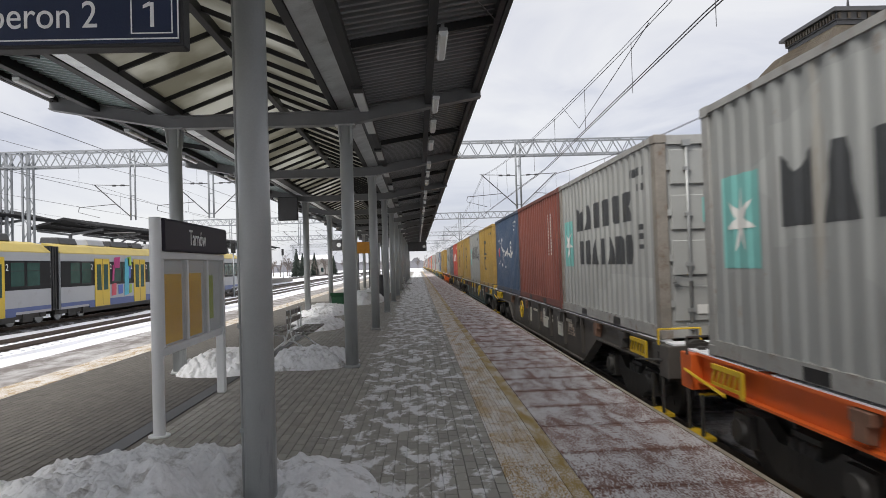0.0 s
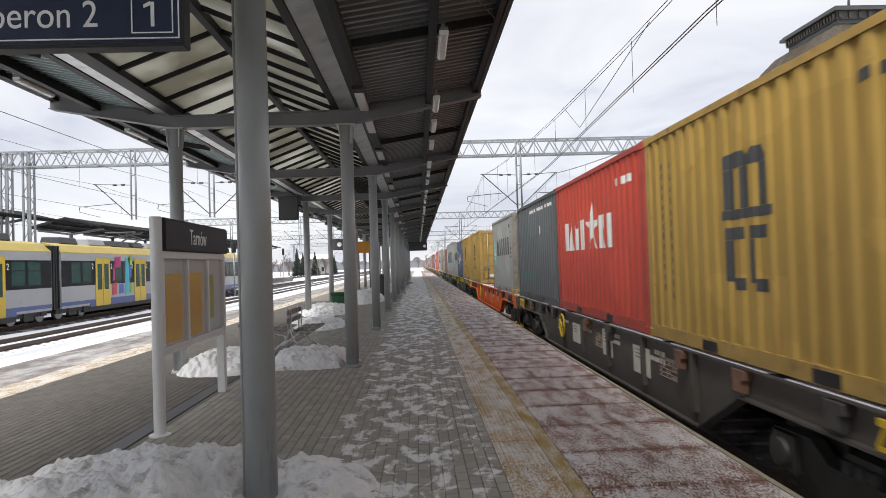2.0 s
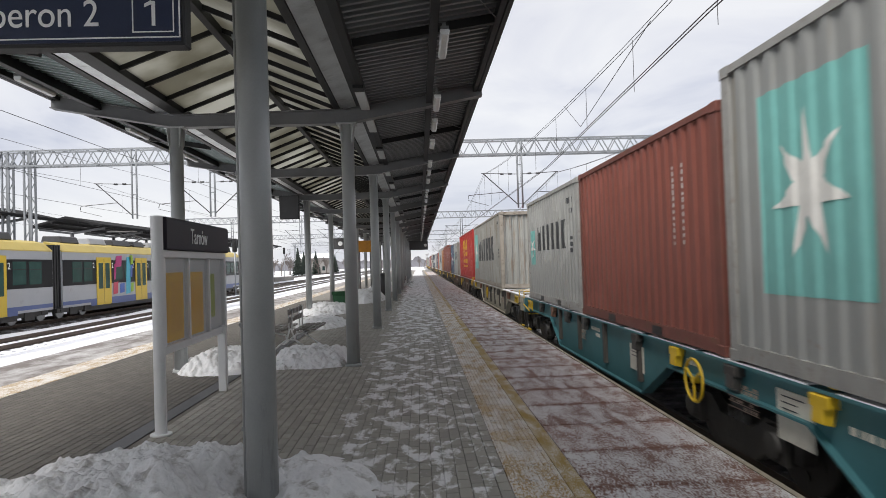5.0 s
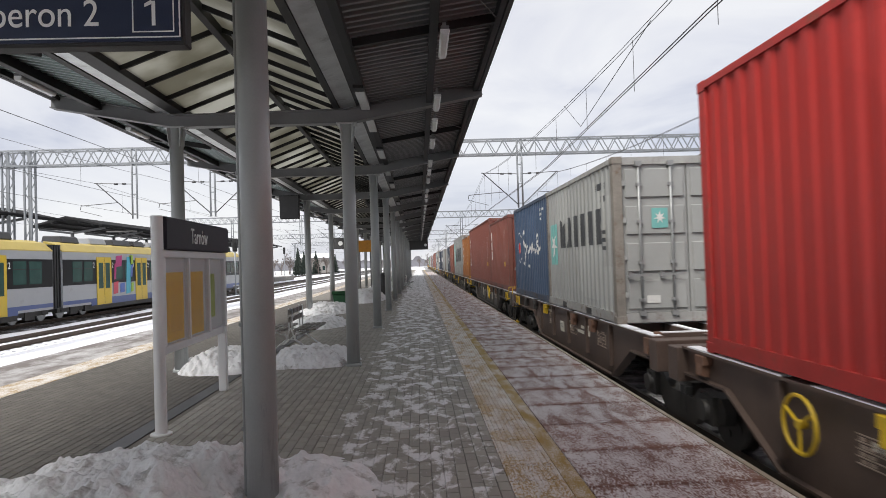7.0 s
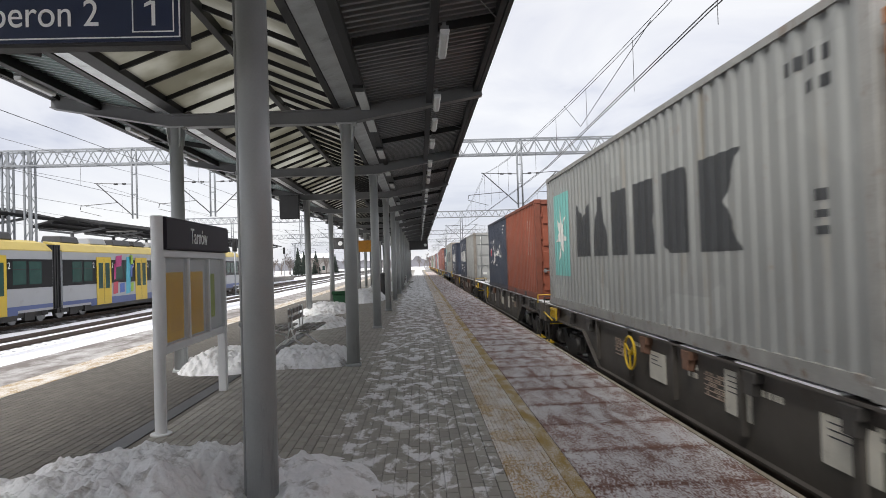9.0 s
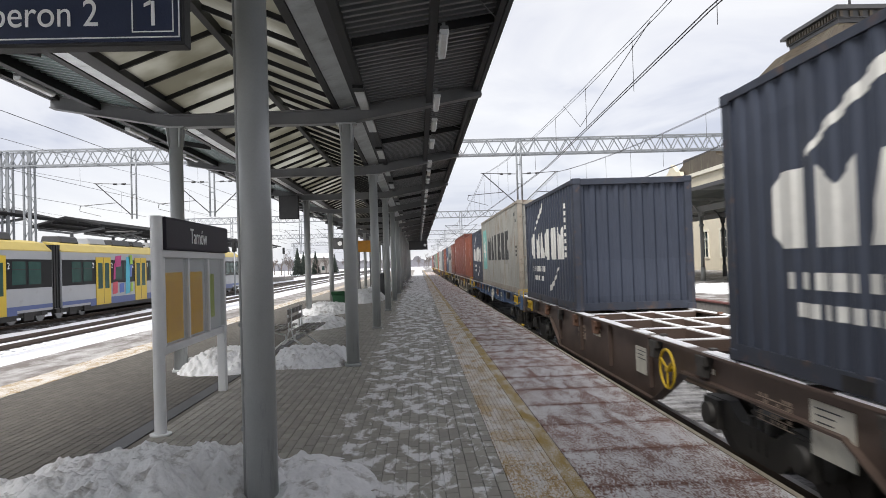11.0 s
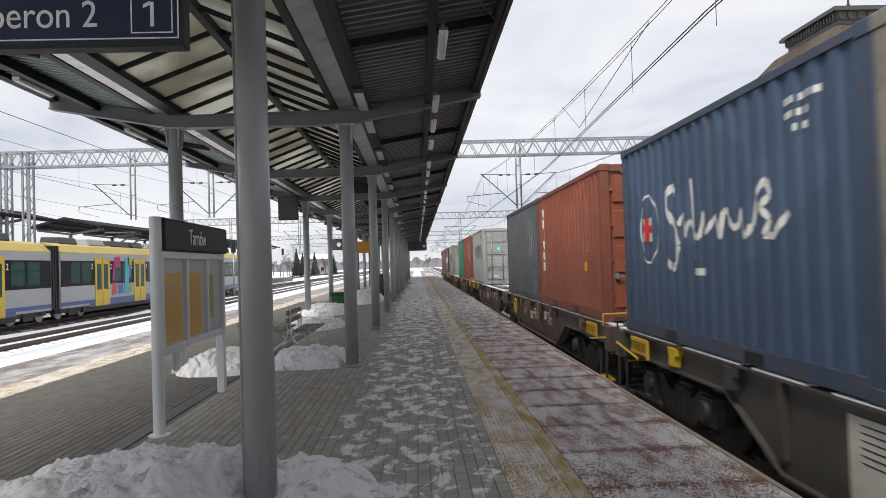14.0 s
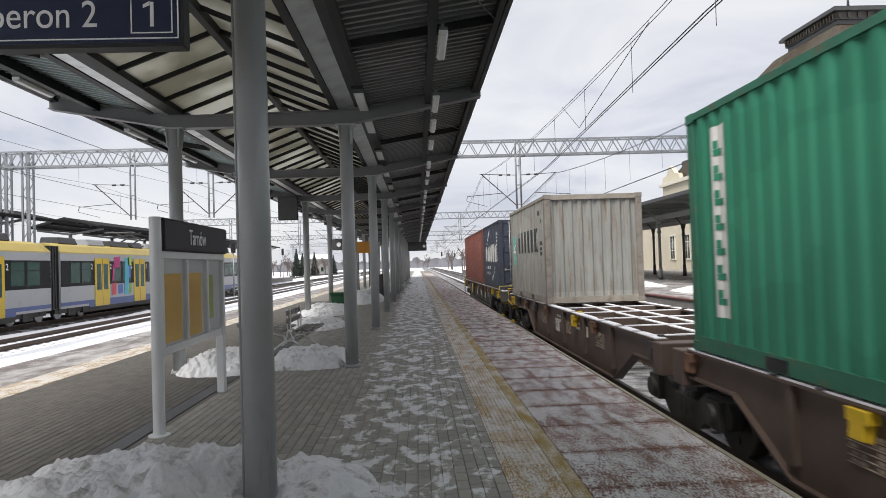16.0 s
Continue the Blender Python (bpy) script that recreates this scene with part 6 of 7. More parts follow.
for ci, (y0, y1) in enumerate(CARS):
    b = NB()
    prism(b, PROFILE, "y", y0, y1)
    car = part("car_body", b, M_EMU_GREY, emu, "silver car body")
    b = NB()
    prism(b, ((EX1 - 0.92, 3.41), (EX1 - 0.36, 3.262), (EX1 + 0.006, 2.90), (EX1 + 0.006, 2.85), (EX1 - 0.1, 2.9), (EX1 - 0.5, 3.2), (EX1 - 0.92, 3.3)), "y", y0 - 0.005, y1 + 0.005)
    part("roof_edge", b, M_EMU_ROOF, car, "faded yellow roof edge")
    b = NB()
    for ya_, yb_, za_ in ((y0 + 0.02, y0 + 2.9, 0.14), (y0 + 2.9, y1 - 2.9, -0.06), (y1 - 2.9, y1 - 0.02, 0.14)):
        box(b, EX1 - 0.02, EX1 + 0.010, ya_, yb_, za_, 0.33)
    part("skirt", b, M_EMU_BLUE, car, "blue skirt")
    b = NB()
    box(b, EX1 - 0.02, EX1 + 0.008, y0 + 0.02, y1 - 0.02, 1.13, 2.46)
    part("window_band", b, M_EMU_BLACK, car, "black window band")
    dd = DOORS[ci]
    for i in range(0, len(dd), 2):
        a, c = dd[i], dd[i + 1]
        b = NB()
        box(b, EX1, EX1 + 0.03, a, c, -0.05, 2.62)
        d = part("door", b, M_EMU_YEL, car, "yellow double door")
        for f0, f1 in ((0.12, 0.42), (0.58, 0.88)):
            b = NB()
            box(b, EX1 + 0.03, EX1 + 0.036, a + (c - a) * f0, a + (c - a) * f1, 0.85, 2.30)
            part("door_glass", b, M_EMU_GLASS, d)
        b = NB()
        box(b, EX1 + 0.03, EX1 + 0.034, (a + c) / 2 - 0.015, (a + c) / 2 + 0.015, 0.0, 2.6)
        part("door_gap", b, M_BLACK, d)
        for yy in (a - 0.42, c + 0.10):
            words("class_number", "2", 0.42, M_WHITE, car, Matrix.Translation((EX1 + 0.012, yy, 2.02)) @ Euler((radians(90), 0, radians(90))).to_matrix().to_4x4(), 0.002)
    edges = sorted([y0 + 0.5, y1 - 0.5] + [e for e in dd])
    for a, c in zip(edges[::2], edges[1::2]):
        n = max(1, round((c - a - 0.6) / 1.45))
        for j in range(n):
            p = a + 0.35 + (c - a - 0.7) * j / n
            q = a + 0.35 + (c - a - 0.7) * (j + 1) / n
            b = NB()
            box(b, EX1 + 0.006, EX1 + 0.013, p + 0.12, q - 0.12, 1.30, 2.36)
            win = part("window", b, M_EMU_GLASS, car, "tinted window")
            b = NB()
            box(b, EX1 + 0.013, EX1 + 0.016, p + 0.12, q - 0.12, 1.98, 2.01)
            part("window_bar", b, M_EMU_BLACK, win)
    for y in (y0 + 1.55, y1 - 1.55):
        b = NB()
        for dy in (-1.15, 1.15):
            tube(b, (EX1 - 0.55, y + dy, RAIL_Z + 0.42), (EX1 - 0.42, y + dy, RAIL_Z + 0.42), 0.42, n=20)
            tube(b, (EX1 - 0.42, y + dy, RAIL_Z + 0.42), (EX1 - 0.25, y + dy, RAIL_Z + 0.42), 0.13, n=12)
        box(b, EX1 - 0.40, EX1 - 0.28, y - 1.6, y + 1.6, RAIL_Z + 0.30, RAIL_Z + 0.52)
        box(b, EX1 - 0.40, EX1 - 0.24, y - 0.4, y + 0.4, RAIL_Z + 0.14, RAIL_Z + 0.56)
        bogie = part("bogie", b, M_BOGIE, emu)
        for dy in (-1.15, 1.15):
            b = NB()
            tube(b, (EX1 - 0.41, y + dy, RAIL_Z + 0.42), (EX1 - 0.37, y + dy, RAIL_Z + 0.42), 0.41, n=22)
            part("wheel", b, M_ROD, bogie, "bright steel wheel face")
    b = NB()
    box(b, EX0 + 0.4, EX1 - 0.2, y0 + 2.6, y1 - 2.6, RAIL_Z + 0.2, 0.02)
    part("underfloor_gear", b, M_BOGIE, emu)
    rng = random.Random(ci)
    y = y0 + 1.5
    while y < y1 - 3:
        l = rng.uniform(1.6, 3.0)
        b = NB()
        prism(b, ((EX1 - 1.9, 3.38), (EX1 - 0.75, 3.38), (EX1 - 0.9, 3.75), (EX1 - 1.8, 3.78)), "y", y, y + l)
        part("roof_unit", b, M_EMU_GREY if rng.random() < 0.6 else M_IRON, emu, bevel=0.05)
        y += l + rng.uniform(0.4, 1.5)
for y in (33.9, 53.65):
    b = NB()
    n = 8
    for i in range(n):
        a = y - 0.47 + 0.94 * i / n
        box(b, EX0 + 0.15, EX1 - 0.12 + (0.03 if i % 2 else 0), a, a + 0.94 / n, 0.05, 3.2)
    part("gangway_bellows", b, M_BLACK, emu)
b = NB()
prism(b, ((68.0, 0.0), (69.6, 0.0), (70.2, 0.5), (70.1, 1.1), (68.9, 2.7), (68.0, 3.35)), "x", EX0 + 0.1, EX1 - 0.1)
nose = part("nose", b, M_CAR_WHITE, emu, "pale streamlined driving end", bevel=0.06)
b = NB()
prism(b, ((68.25, 1.5), (69.3, 1.5), (68.7, 2.5), (68.25, 2.6)), "x", EX1 - 0.11, EX1 - 0.085)
part("cab_window", b, M_EMU_BLACK, nose)
for (ya, yb, za, zb, k, sl) in ((40.2, 41.0, 2.05, 2.75, 0, 0.1), (41.6, 42.2, 0.4, 2.7, 1, 0.15), (42.2, 42.7, 2.2, 2.8, 2, -0.1), (39.9, 40.5, 0.45, 1.2, 3, 0.05), (40.8, 41.4, 0.5, 1.1, 4, 0.0), (42.3, 42.65, 0.5, 1.1, 2, 0.05), (40.0, 40.25, 1.3, 2.3, 0, 0.1), (42.2, 42.5, 1.4, 2.2, 4, 0.1)):
    b = NB()
    prism(b, ((ya, za), (yb, za + 0.05), (yb + sl, zb), (ya + sl, zb - 0.05)), "x", EX1 + 0.0135, EX1 + 0.020)
    part("coloured_patch", b, PATCH[k], emu, "bright collage patch")
# pantograph
b = NB()
for x in (-19.9, -18.9):
    tube(b, (x, 44.6, 3.5), (x, 46.4, 4.05), 0.055, n=6)
    tube(b, (x, 46.4, 4.05), (x + (0.3 if x < -19.4 else -0.3), 44.4, 4.35), 0.045, n=6)
    tube(b, (x, 44.4, 3.55), (x, 46.8, 3.55), 0.05, n=6)
for y in (44.2, 44.6):
    tube(b, (-20.3, y, 4.38), (-18.5, y, 4.38), 0.05, n=6)
part("pantograph", b, M_IRON, emu)


# ---------------------------------------------------------------- overhead line
def gantry(y, x0, x1, droppers, posts):
    t = thing("catenary_gantry", pose(0, y, 0), "galvanised lattice gantry carrying the overhead wires across the tracks", "gantry", "catenary gantries")
    zl, zh = 8.27, 9.17
    for dy in (-0.35, 0.35):
        for z in (zl, zh):
            b = NB()
            bar(b, (x0, dy, z), (x1, dy, z), 0.09, 0.09)
            part("chord", b, M_GALV, t)
        b = NB()
        n = int((x1 - x0) / 1.0)
        for i in range(n):
            a, c = x0 + (x1 - x0) * i / n, x0 + (x1 - x0) * (i + 1) / n
            m = (a + c) / 2
            bar(b, (a, dy, zl), (m, dy, zh), 0.05, 0.05)
            bar(b, (m, dy, zh), (c, dy, zl), 0.05, 0.05)
        ob = part("lacing", b, M_GALV, t)
        ob["kind"] = "stuff"
    b = NB()
    x = x0
    while x < x1:
        for z in (zl, zh):
            bar(b, (x, -0.35, z), (x, 0.35, z), 0.05, 0.05)
        x += 2.0
    ob = part("cross_tie", b, M_GALV, t)
    ob["kind"] = "stuff"
    for x in posts:
        b = NB()
        for dx in (-0.19, 0.19):
            for dy in (-0.25, 0.25):
                bar(b, (x + dx, dy, -1.1), (x + dx, dy, zh), 0.10, 0.10)
        z = -1.0
        k = 0
        while z < zh - 0.7:
            s = 1 if k % 2 else -1
            for dy in (-0.25, 0.25):
                bar(b, (x - 0.19 * s, dy, z), (x + 0.19 * s, dy, z + 0.7), 0.04, 0.04)
            z += 0.7
            k += 1
        part("lattice_mast", b, M_GALV, t)
    for x, sides in droppers:
        b = NB()
        for dx in (-0.14, 0.14):
            tube(b, (x + dx, 0, 4.95), (x + dx, 0, zh), 0.055, n=8)
        for z in (5.2, 6.4, 7.6):
            box(b, x - 0.14, x + 0.14, -0.03, 0.03, z, z + 0.06)
        part("drop_post", b, M_GALV, t)
        for s in sides:
            b = NB()
            tube(b, (x + s * 0.14, 0, 5.15), (x + s * 2.3, 0, 7.15), 0.032, n=6)
            tube(b, (x + s * 0.14, 0, 7.05), (x + s * 2.4, 0, 7.15), 0.022, n=6)
            tube(b, (x + s * 1.0, 0, 5.95), (x + s * 3.2, 0, 5.80), 0.022, n=6)
            tube(b, (x + s * 3.2, 0, 5.80), (x + s * 3.25, 0, 5.55), 0.02, n=6)
            tube(b, (x + s * 3.25, 0, 5.5), (x + s * 2.0, 0, 5.15), 0.015, n=6)
            for u in (0.5, 1.0):
                tube(b, (x + s * u, 0, 7.07), (x + s * (u + 0.22), 0, 7.08), 0.055, n=8)
            part("cantilever_arm", b, M_IRON, t)
    return t


gantry(41.0, -25.2, 27.0, ((6.4, (-1, 1)), (-17.1, (-1,)), (-12.42, (-1, 1))), (-24.6, -23.3, 26.5))
gantry(98.0, -34.0, 27.0, ((6.4, (-1, 1)), (-17.1, (-1,)), (-12.42, (-1, 1)), (-27, (-1, 1))), (-33.5, 26.5))
gantry(155.0, -40.0, 30.0, ((6.4, (-1, 1)), (-17.1, (-1,)), (-27, (-1, 1))), (-39, 29))
gantry(212.0, -40.0, 30.0, ((6.4, (-1, 1)), (-17.1, (-1,)), (-27, (-1, 1))), (-39, 29))
gantry(-16.0, -25.2, 27.0, ((6.4, (-1, 1)), (-17.1, (-1,)), (-12.42, (-1, 1))), (-24.6, 26.5))
SPANS = (-16.0, 41.0, 98.0, 155.0, 212.0)
for x in (4.20, 8.75, -9.8, -15.0, -19.4, -30.2):
    west = x < 0
    t = thing("overhead_wire", pose(0, 0, 0), "thin overhead contact and carrier wires with droppers", "overhead line", "overhead wires")
    for dx in ((0.0,) if west else (-0.03, 0.03)):
        b = NB()
        run = [(x, y_, 5.66) for y_ in (-16.0, 41.0, 98.0, 155.0, 212.0)] if west else [(x + dx - 0.1, -16.0, 5.25), (x + dx - 0.1, 9.0, 5.08), (x + dx + 0.2, 22.0, 4.80), (x + dx, 41.0, 4.72), (x + dx - 0.2, 98.0, 4.8), (x + dx + 0.2, 155.0, 4.8), (x + dx, 212.0, 4.8)]
        for p, q in zip(run[:-1], run[1:]):
            tube(b, p, q, 0.010, n=5)
        part("contact_wire", b, M_WIRE, t)
    b = NB()
    d = NB()
    for ya, yb in zip(SPANS[:-1], SPANS[1:]):
        prev = None
        for i in range(17):
            s = i / 16
            z = 7.15 - 4 * 0.52 * s * (1 - s) if west else 7.10 - 4 * 1.25 * s * (1 - s)
            p = (x, ya + (yb - ya) * s, z)
            if prev:
                for dx in ((0.0,) if west else (-0.04, 0.04)):
                    tube(b, (prev[0] + dx, prev[1], prev[2]), (p[0] + dx, p[1], p[2]), 0.009, n=4, caps=False)
            if i % (4 if west else 1) == (1 if west else 0):
                tube(d, (x, p[1], 5.66 if west else 4.86), p, 0.006, n=4, caps=False)
            prev = p
        if west:
            continue
        # stitch wire drawn in a shallow vee below the carrier
        m_ = ya + (yb - ya) * 0.5
        tube(d, (x, m_ + 6.0, 6.0), (x, m_ + 4.2, 5.05), 0.009, n=4, caps=False)
        tube(d, (x, m_ + 4.2, 5.05), (x, m_ - 1.0, 5.85), 0.009, n=4, caps=False)
    part("carrier_wire", b, M_WIRE, t)
    ob = part("dropper", d, M_WIRE, t)
    ob["kind"] = "stuff"

# ---------------------------------------------------------------- first platform across the tracks
bm = NB()
box(bm, 10.75, 31.0, -20, 160, -1.1, 0.0)
p1 = solid("platform_far", bm, M_STRIP, "side platform before the station with patchy snow", "platform", kind="structure")
bm = NB()
box(bm, 10.6, 10.86, -20, 160, -0.045, 0.008)
part("red_edge", bm, mat("red_edge_band", (0.17, 0.07, 0.065), 0.8, world_space=True, dirt=((0.6, 0.6, 0.62), 0.35, 1.5)), p1, "dull red edge band")
for i in range(72):
    bm = NB()
    box(bm, 10.66, 10.745, -20 + 2.5 * i + 0.012, -17.5 + 2.5 * i - 0.012, -1.05, -0.05)
    part("facing_panel", bm, M_CONC, p1)
for i, (x, y, rx, ry, h) in enumerate(((14.5, 31, 2.2, 4.5, 0.25), (13.5, 42, 1.6, 5, 0.2), (17.5, 24, 1.5, 3, 0.2), (24.5, 36, 2.0, 6, 0.3), (14, 60, 2, 9, 0.25))):
    heap(x, y, rx, ry, h, 11.3 + i, 34)

can = thing("station_canopy", pose(0, 0, 0), "old station canopy on ornate iron columns", "canopy", kind="structure")
M_CAN_DECK = mat("canopy_boards", (0.07, 0.085, 0.08), 0.7, var=0.2, scale=2)
M_CAN_IRON = mat("canopy_iron", (0.22, 0.225, 0.22), 0.55, var=0.12, scale=2)
bm = NB()
prism(bm, ((15.0, 5.26), (20.5, 5.95), (26.0, 5.26), (26.0, 5.34), (20.5, 6.03), (15.0, 5.34)), "y", -10, 110)
part("roof_boards", bm, M_CAN_DECK, can)
bm = NB()
pts, y = [], -10.0
for xx in (15.0, 26.0):
    box(bm, xx - 0.05, xx + 0.05, -10, 110, 5.16, 5.36)
part("eaves_board", bm, M_IRON, can)
yy = -9.0
while yy < 108:
    for x in (18.2, 23.0):
        b = NB()
        tube(b, (x, yy, 0), (x, yy, 0.9), 0.17, 0.14, n=12)
        tube(b, (x, yy, 0.9), (x, yy, 4.3), 0.11, n=12)
        tube(b, (x, yy, 3.5), (x, yy, 3.65), 0.16, n=12)
        tube(b, (x, yy, 4.2), (x, yy, 4.5), 0.12, 0.22, n=12)
        for s in (-1, 1):
            for k in range(5):
                a0, a1 = math.pi / 2 * k / 5, math.pi / 2 * (k + 1) / 5
                bar(b, (x + s * (1.5 - 1.4 * math.cos(a0)), yy, 4.0 + 1.3 * math.sin(a0)), (x + s * (1.5 - 1.4 * math.cos(a1)), yy, 4.0 + 1.3 * math.sin(a1)), 0.08, 0.08)
        part("column", b, M_CAN_IRON if x < 20 else M_IRON, can, "ornate cast-iron column")
    b = NB()
    bar(b, (15.0, yy, 5.22), (26.0, yy, 5.22), 0.10, 0.16)
    part("tie_beam", b, M_CAN_IRON, can)
    yy += 7.3
for x in (18.2, 23.0):
    b = NB()
    box(b, x - 0.12, x + 0.12, -10, 110, 4.45, 4.80)
    part("arcade_beam", b, M_CAN_IRON, can)
t = thing("station_sign", pose(16.0, 27.1, 0), "blue station name sign with white letters under the canopy", "sign")
bm = NB()
box(bm, -0.06, 0.06, -1.6, 1.6, 2.95, 3.80)
part("case", bm, M_ALU, t, bevel=0.01)
bm = NB()
box(bm, -0.068, -0.061, -1.53, 1.53, 3.02, 3.73)
part("face", bm, M_BLUESIGN, t)
words("station_name", "Tarnów", 0.62, M_WHITE, t, Matrix.Translation((-0.071, 0.0, 3.18)) @ Euler((radians(90), 0, radians(-90))).to_matrix().to_4x4() @ Matrix.Diagonal((0.82, 1, 1, 1)), 0.002, "CENTER")
for y in (-1.2, 1.2):
    bm = NB()
    tube(bm, (0, y, 3.8), (0, y, 5.3), 0.03, n=6)
    part("hanger", bm, M_IRON, t)
t = thing("railing", pose(27.2, 0, 0), "pale metal railing with thin infill", "fence")
for i in range(14):
    bm = NB()
    bar(bm, (0, 24 + i * 2.2, 0), (0, 24 + i * 2.2, 1.15), 0.05, 0.05)
    part("post", bm, M_GALV, t)
for z in (0.15, 1.1):
    bm = NB()
    bar(bm, (0, 24, z), (0, 52.6, z), 0.04, 0.04)
    part("rail", bm, M_GALV, t)
bm = NB()
for i in range(190):
    bar(bm, (0, 24.1 + i * 0.15, 0.15), (0, 24.1 + i * 0.15, 1.1), 0.012, 0.012)
part("infill_bars", bm, M_GALV, t)["kind"] = "stuff"
bench(24.6, 31.0)

# ---------------------------------------------------------------- station building
station = thing("station_building", pose(0, 0, 0), "cream baroque station building with brown mansard roof", "building")


def window_set(parent, x, y, z0, w, h, face, arch=False):
    """A glazed opening with stucco surround. face 'x': in a wall facing the tracks; 'y': facing along them."""
    m = pose(x, y, z0) if face == "y" else pose(x, y, z0, 0, 0, -90)
    fr = NB()
    for a0, a1, c0, c1 in ((-w / 2 - 0.18, -w / 2, 0, h), (w / 2, w / 2 + 0.18, 0, h), (-w / 2 - 0.28, w / 2 + 0.28, -0.16, 0), (-w / 2 - 0.28, w / 2 + 0.28, h, h + 0.22)):
        if not (arch and c0 == h):
            box(fr, a0, a1, -0.12, 0.02, c0, c1)
    if arch:
        for k in range(10):
            a, c = math.pi * k / 10, math.pi * (k + 1) / 10
            pts = [(r * math.cos(t), h + r * math.sin(t)) for r, t in ((w / 2, a), (w / 2 + 0.22, a), (w / 2 + 0.22, c), (w / 2, c))]
            prism(fr, pts, "y", -0.12, 0.02)
    win = part("window", fr, M_STUCCO, parent, "stucco-framed window")
    win.matrix_basis = m
    g = NB()
    pts = [(-w / 2, 0), (w / 2, 0), (w / 2, h)] + ([(w / 2 * math.cos(math.pi * k / 10), h + w / 2 * math.sin(math.pi * k / 10)) for k in range(1, 10)] if arch else []) + [(-w / 2, h)]
    prism(g, pts, "y", -0.03, 0.0)
    part("pane", g, M_WINDOW, win)
    b2 = NB()
    for xx in (-w / 6, w / 6) if arch else (0,):
        box(b2, xx - 0.04, xx + 0.04, -0.06, -0.032, 0, h + (w * 0.45 if arch else 0))
    for zz in (h * 0.35, h * 0.7):
        box(b2, -w / 2, w / 2, -0.058, -0.032, zz, zz + 0.06)
    part("glazing_bars", b2, M_STUCCO, win)


BX, BY0, BY1, BX1 = 32.0, 50.0, 63.0, 52.0
bm = NB()
box(bm, BX, BX1, BY0, BY1, -1.0, 13.6)
tower = part("pavilion_wall", bm, M_CREAM, station, "cream rendered pavilion")
bm = NB()
for z0, z1, o in ((13.6, 13.95, 0.25), (13.95, 14.25, 0.55), (14.25, 14.4, 0.7), (10.6, 10.85, 0.2)):
    box(bm, BX - o, BX1 + o, BY0 - o, BY1 + o, z0, z1)
part("cornice", bm, M_STUCCO, station, "moulded white cornice")
bm = NB()
box(bm, BX + 0.1, BX1 - 0.1, BY0 + 0.1, BY1 - 0.1, 14.4, 16.0)
part("attic_wall", bm, M_CREAM, station)
bm = NB()
box(bm, BX - 0.15, BX1 + 0.15, BY0 - 0.15, BY1 + 0.15, 16.0, 16.2)
part("attic_coping", bm, M_STUCCO, station)
for x, w in ((BX + 0.3, 1.0), (BX + 3.2, 0.7), (BX + 6.5, 0.7), (BX + 9.8, 0.7)):
    bm = NB()
    box(bm, x, x + w, BY0 - 0.14, BY0, 0, 13.6)
    part("pilaster", bm, M_STUCCO, station)
    bm = NB()
    box(bm, x, x + w, BY0 + 0.0, BY0 + 0.1, 14.4, 16.0)
    part("pilaster", bm, M_STUCCO, station)
for y, w in ((BY0 + 0.3, 1.0), (BY0 + 3.0, 0.6), (BY1 - 3.6, 0.6), (BY1 - 1.3, 1.0)):
    bm = NB()
    box(bm, BX - 0.14, BX, y, y + w, 0, 13.6)
    part("pilaster", bm, M_STUCCO, station)
    bm = NB()
    for dz, o in ((13.0, 0.06), (13.2, 0.12), (13.4, 0.18)):
        box(bm, BX - 0.14 - o, BX, y - o, y + w + o, dz, dz + 0.18)
    part("capital", bm, M_STUCCO, station)
window_set(station, BX, (BY0 + BY1) / 2, 8.2, 3.0, 2.6, "x", True)
window_set(station, BX, (BY0 + BY1) / 2 - 0.0, 2.0, 2.4, 3.6, "x", True)
for x in (BX + 2.1, BX + 5.1, BX + 8.4):
    window_set(station, x, BY0, 8.4, 1.5, 2.8, "y")
    window_set(station, x, BY0, 2.2, 1.5, 3.0, "y")
# curved pediment on the side that faces the tracks
bm = NB()
cy = (BY0 + BY1) / 2
pts = [(cy - 4.2, 14.4), (cy + 4.2, 14.4), (cy + 4.0, 15.2), (cy + 3.0, 15.7), (cy + 2.2, 16.9), (cy + 1.0, 17.8), (cy - 1.0, 17.8), (cy - 2.2, 16.9), (cy - 3.0, 15.7), (cy - 4.0, 15.2)]
prism(bm, pts, "x", BX - 0.35, BX + 0.15)
ped = part("pediment", bm, M_CREAM, station, "scrolled cream pediment")
bm = NB()
ring(bm, (BX - 0.37, cy, 16.3), (1, 0, 0), 0.75, 0.12, 18, 6)
for k in range(7):
    a = 0.25 + 0.42 * k
    for s in (-1, 1):
        tube(bm, (BX - 0.37, cy + s * 1.0, 15.0 + 0.1 * k), (BX - 0.37, cy + s * (1.2 + 1.9 * math.cos(a * 0.5)), 15.0 + 1.7 * math.sin(a * 0.45)), 0.06, n=5)
part("carving", bm, M_STUCCO, ped)
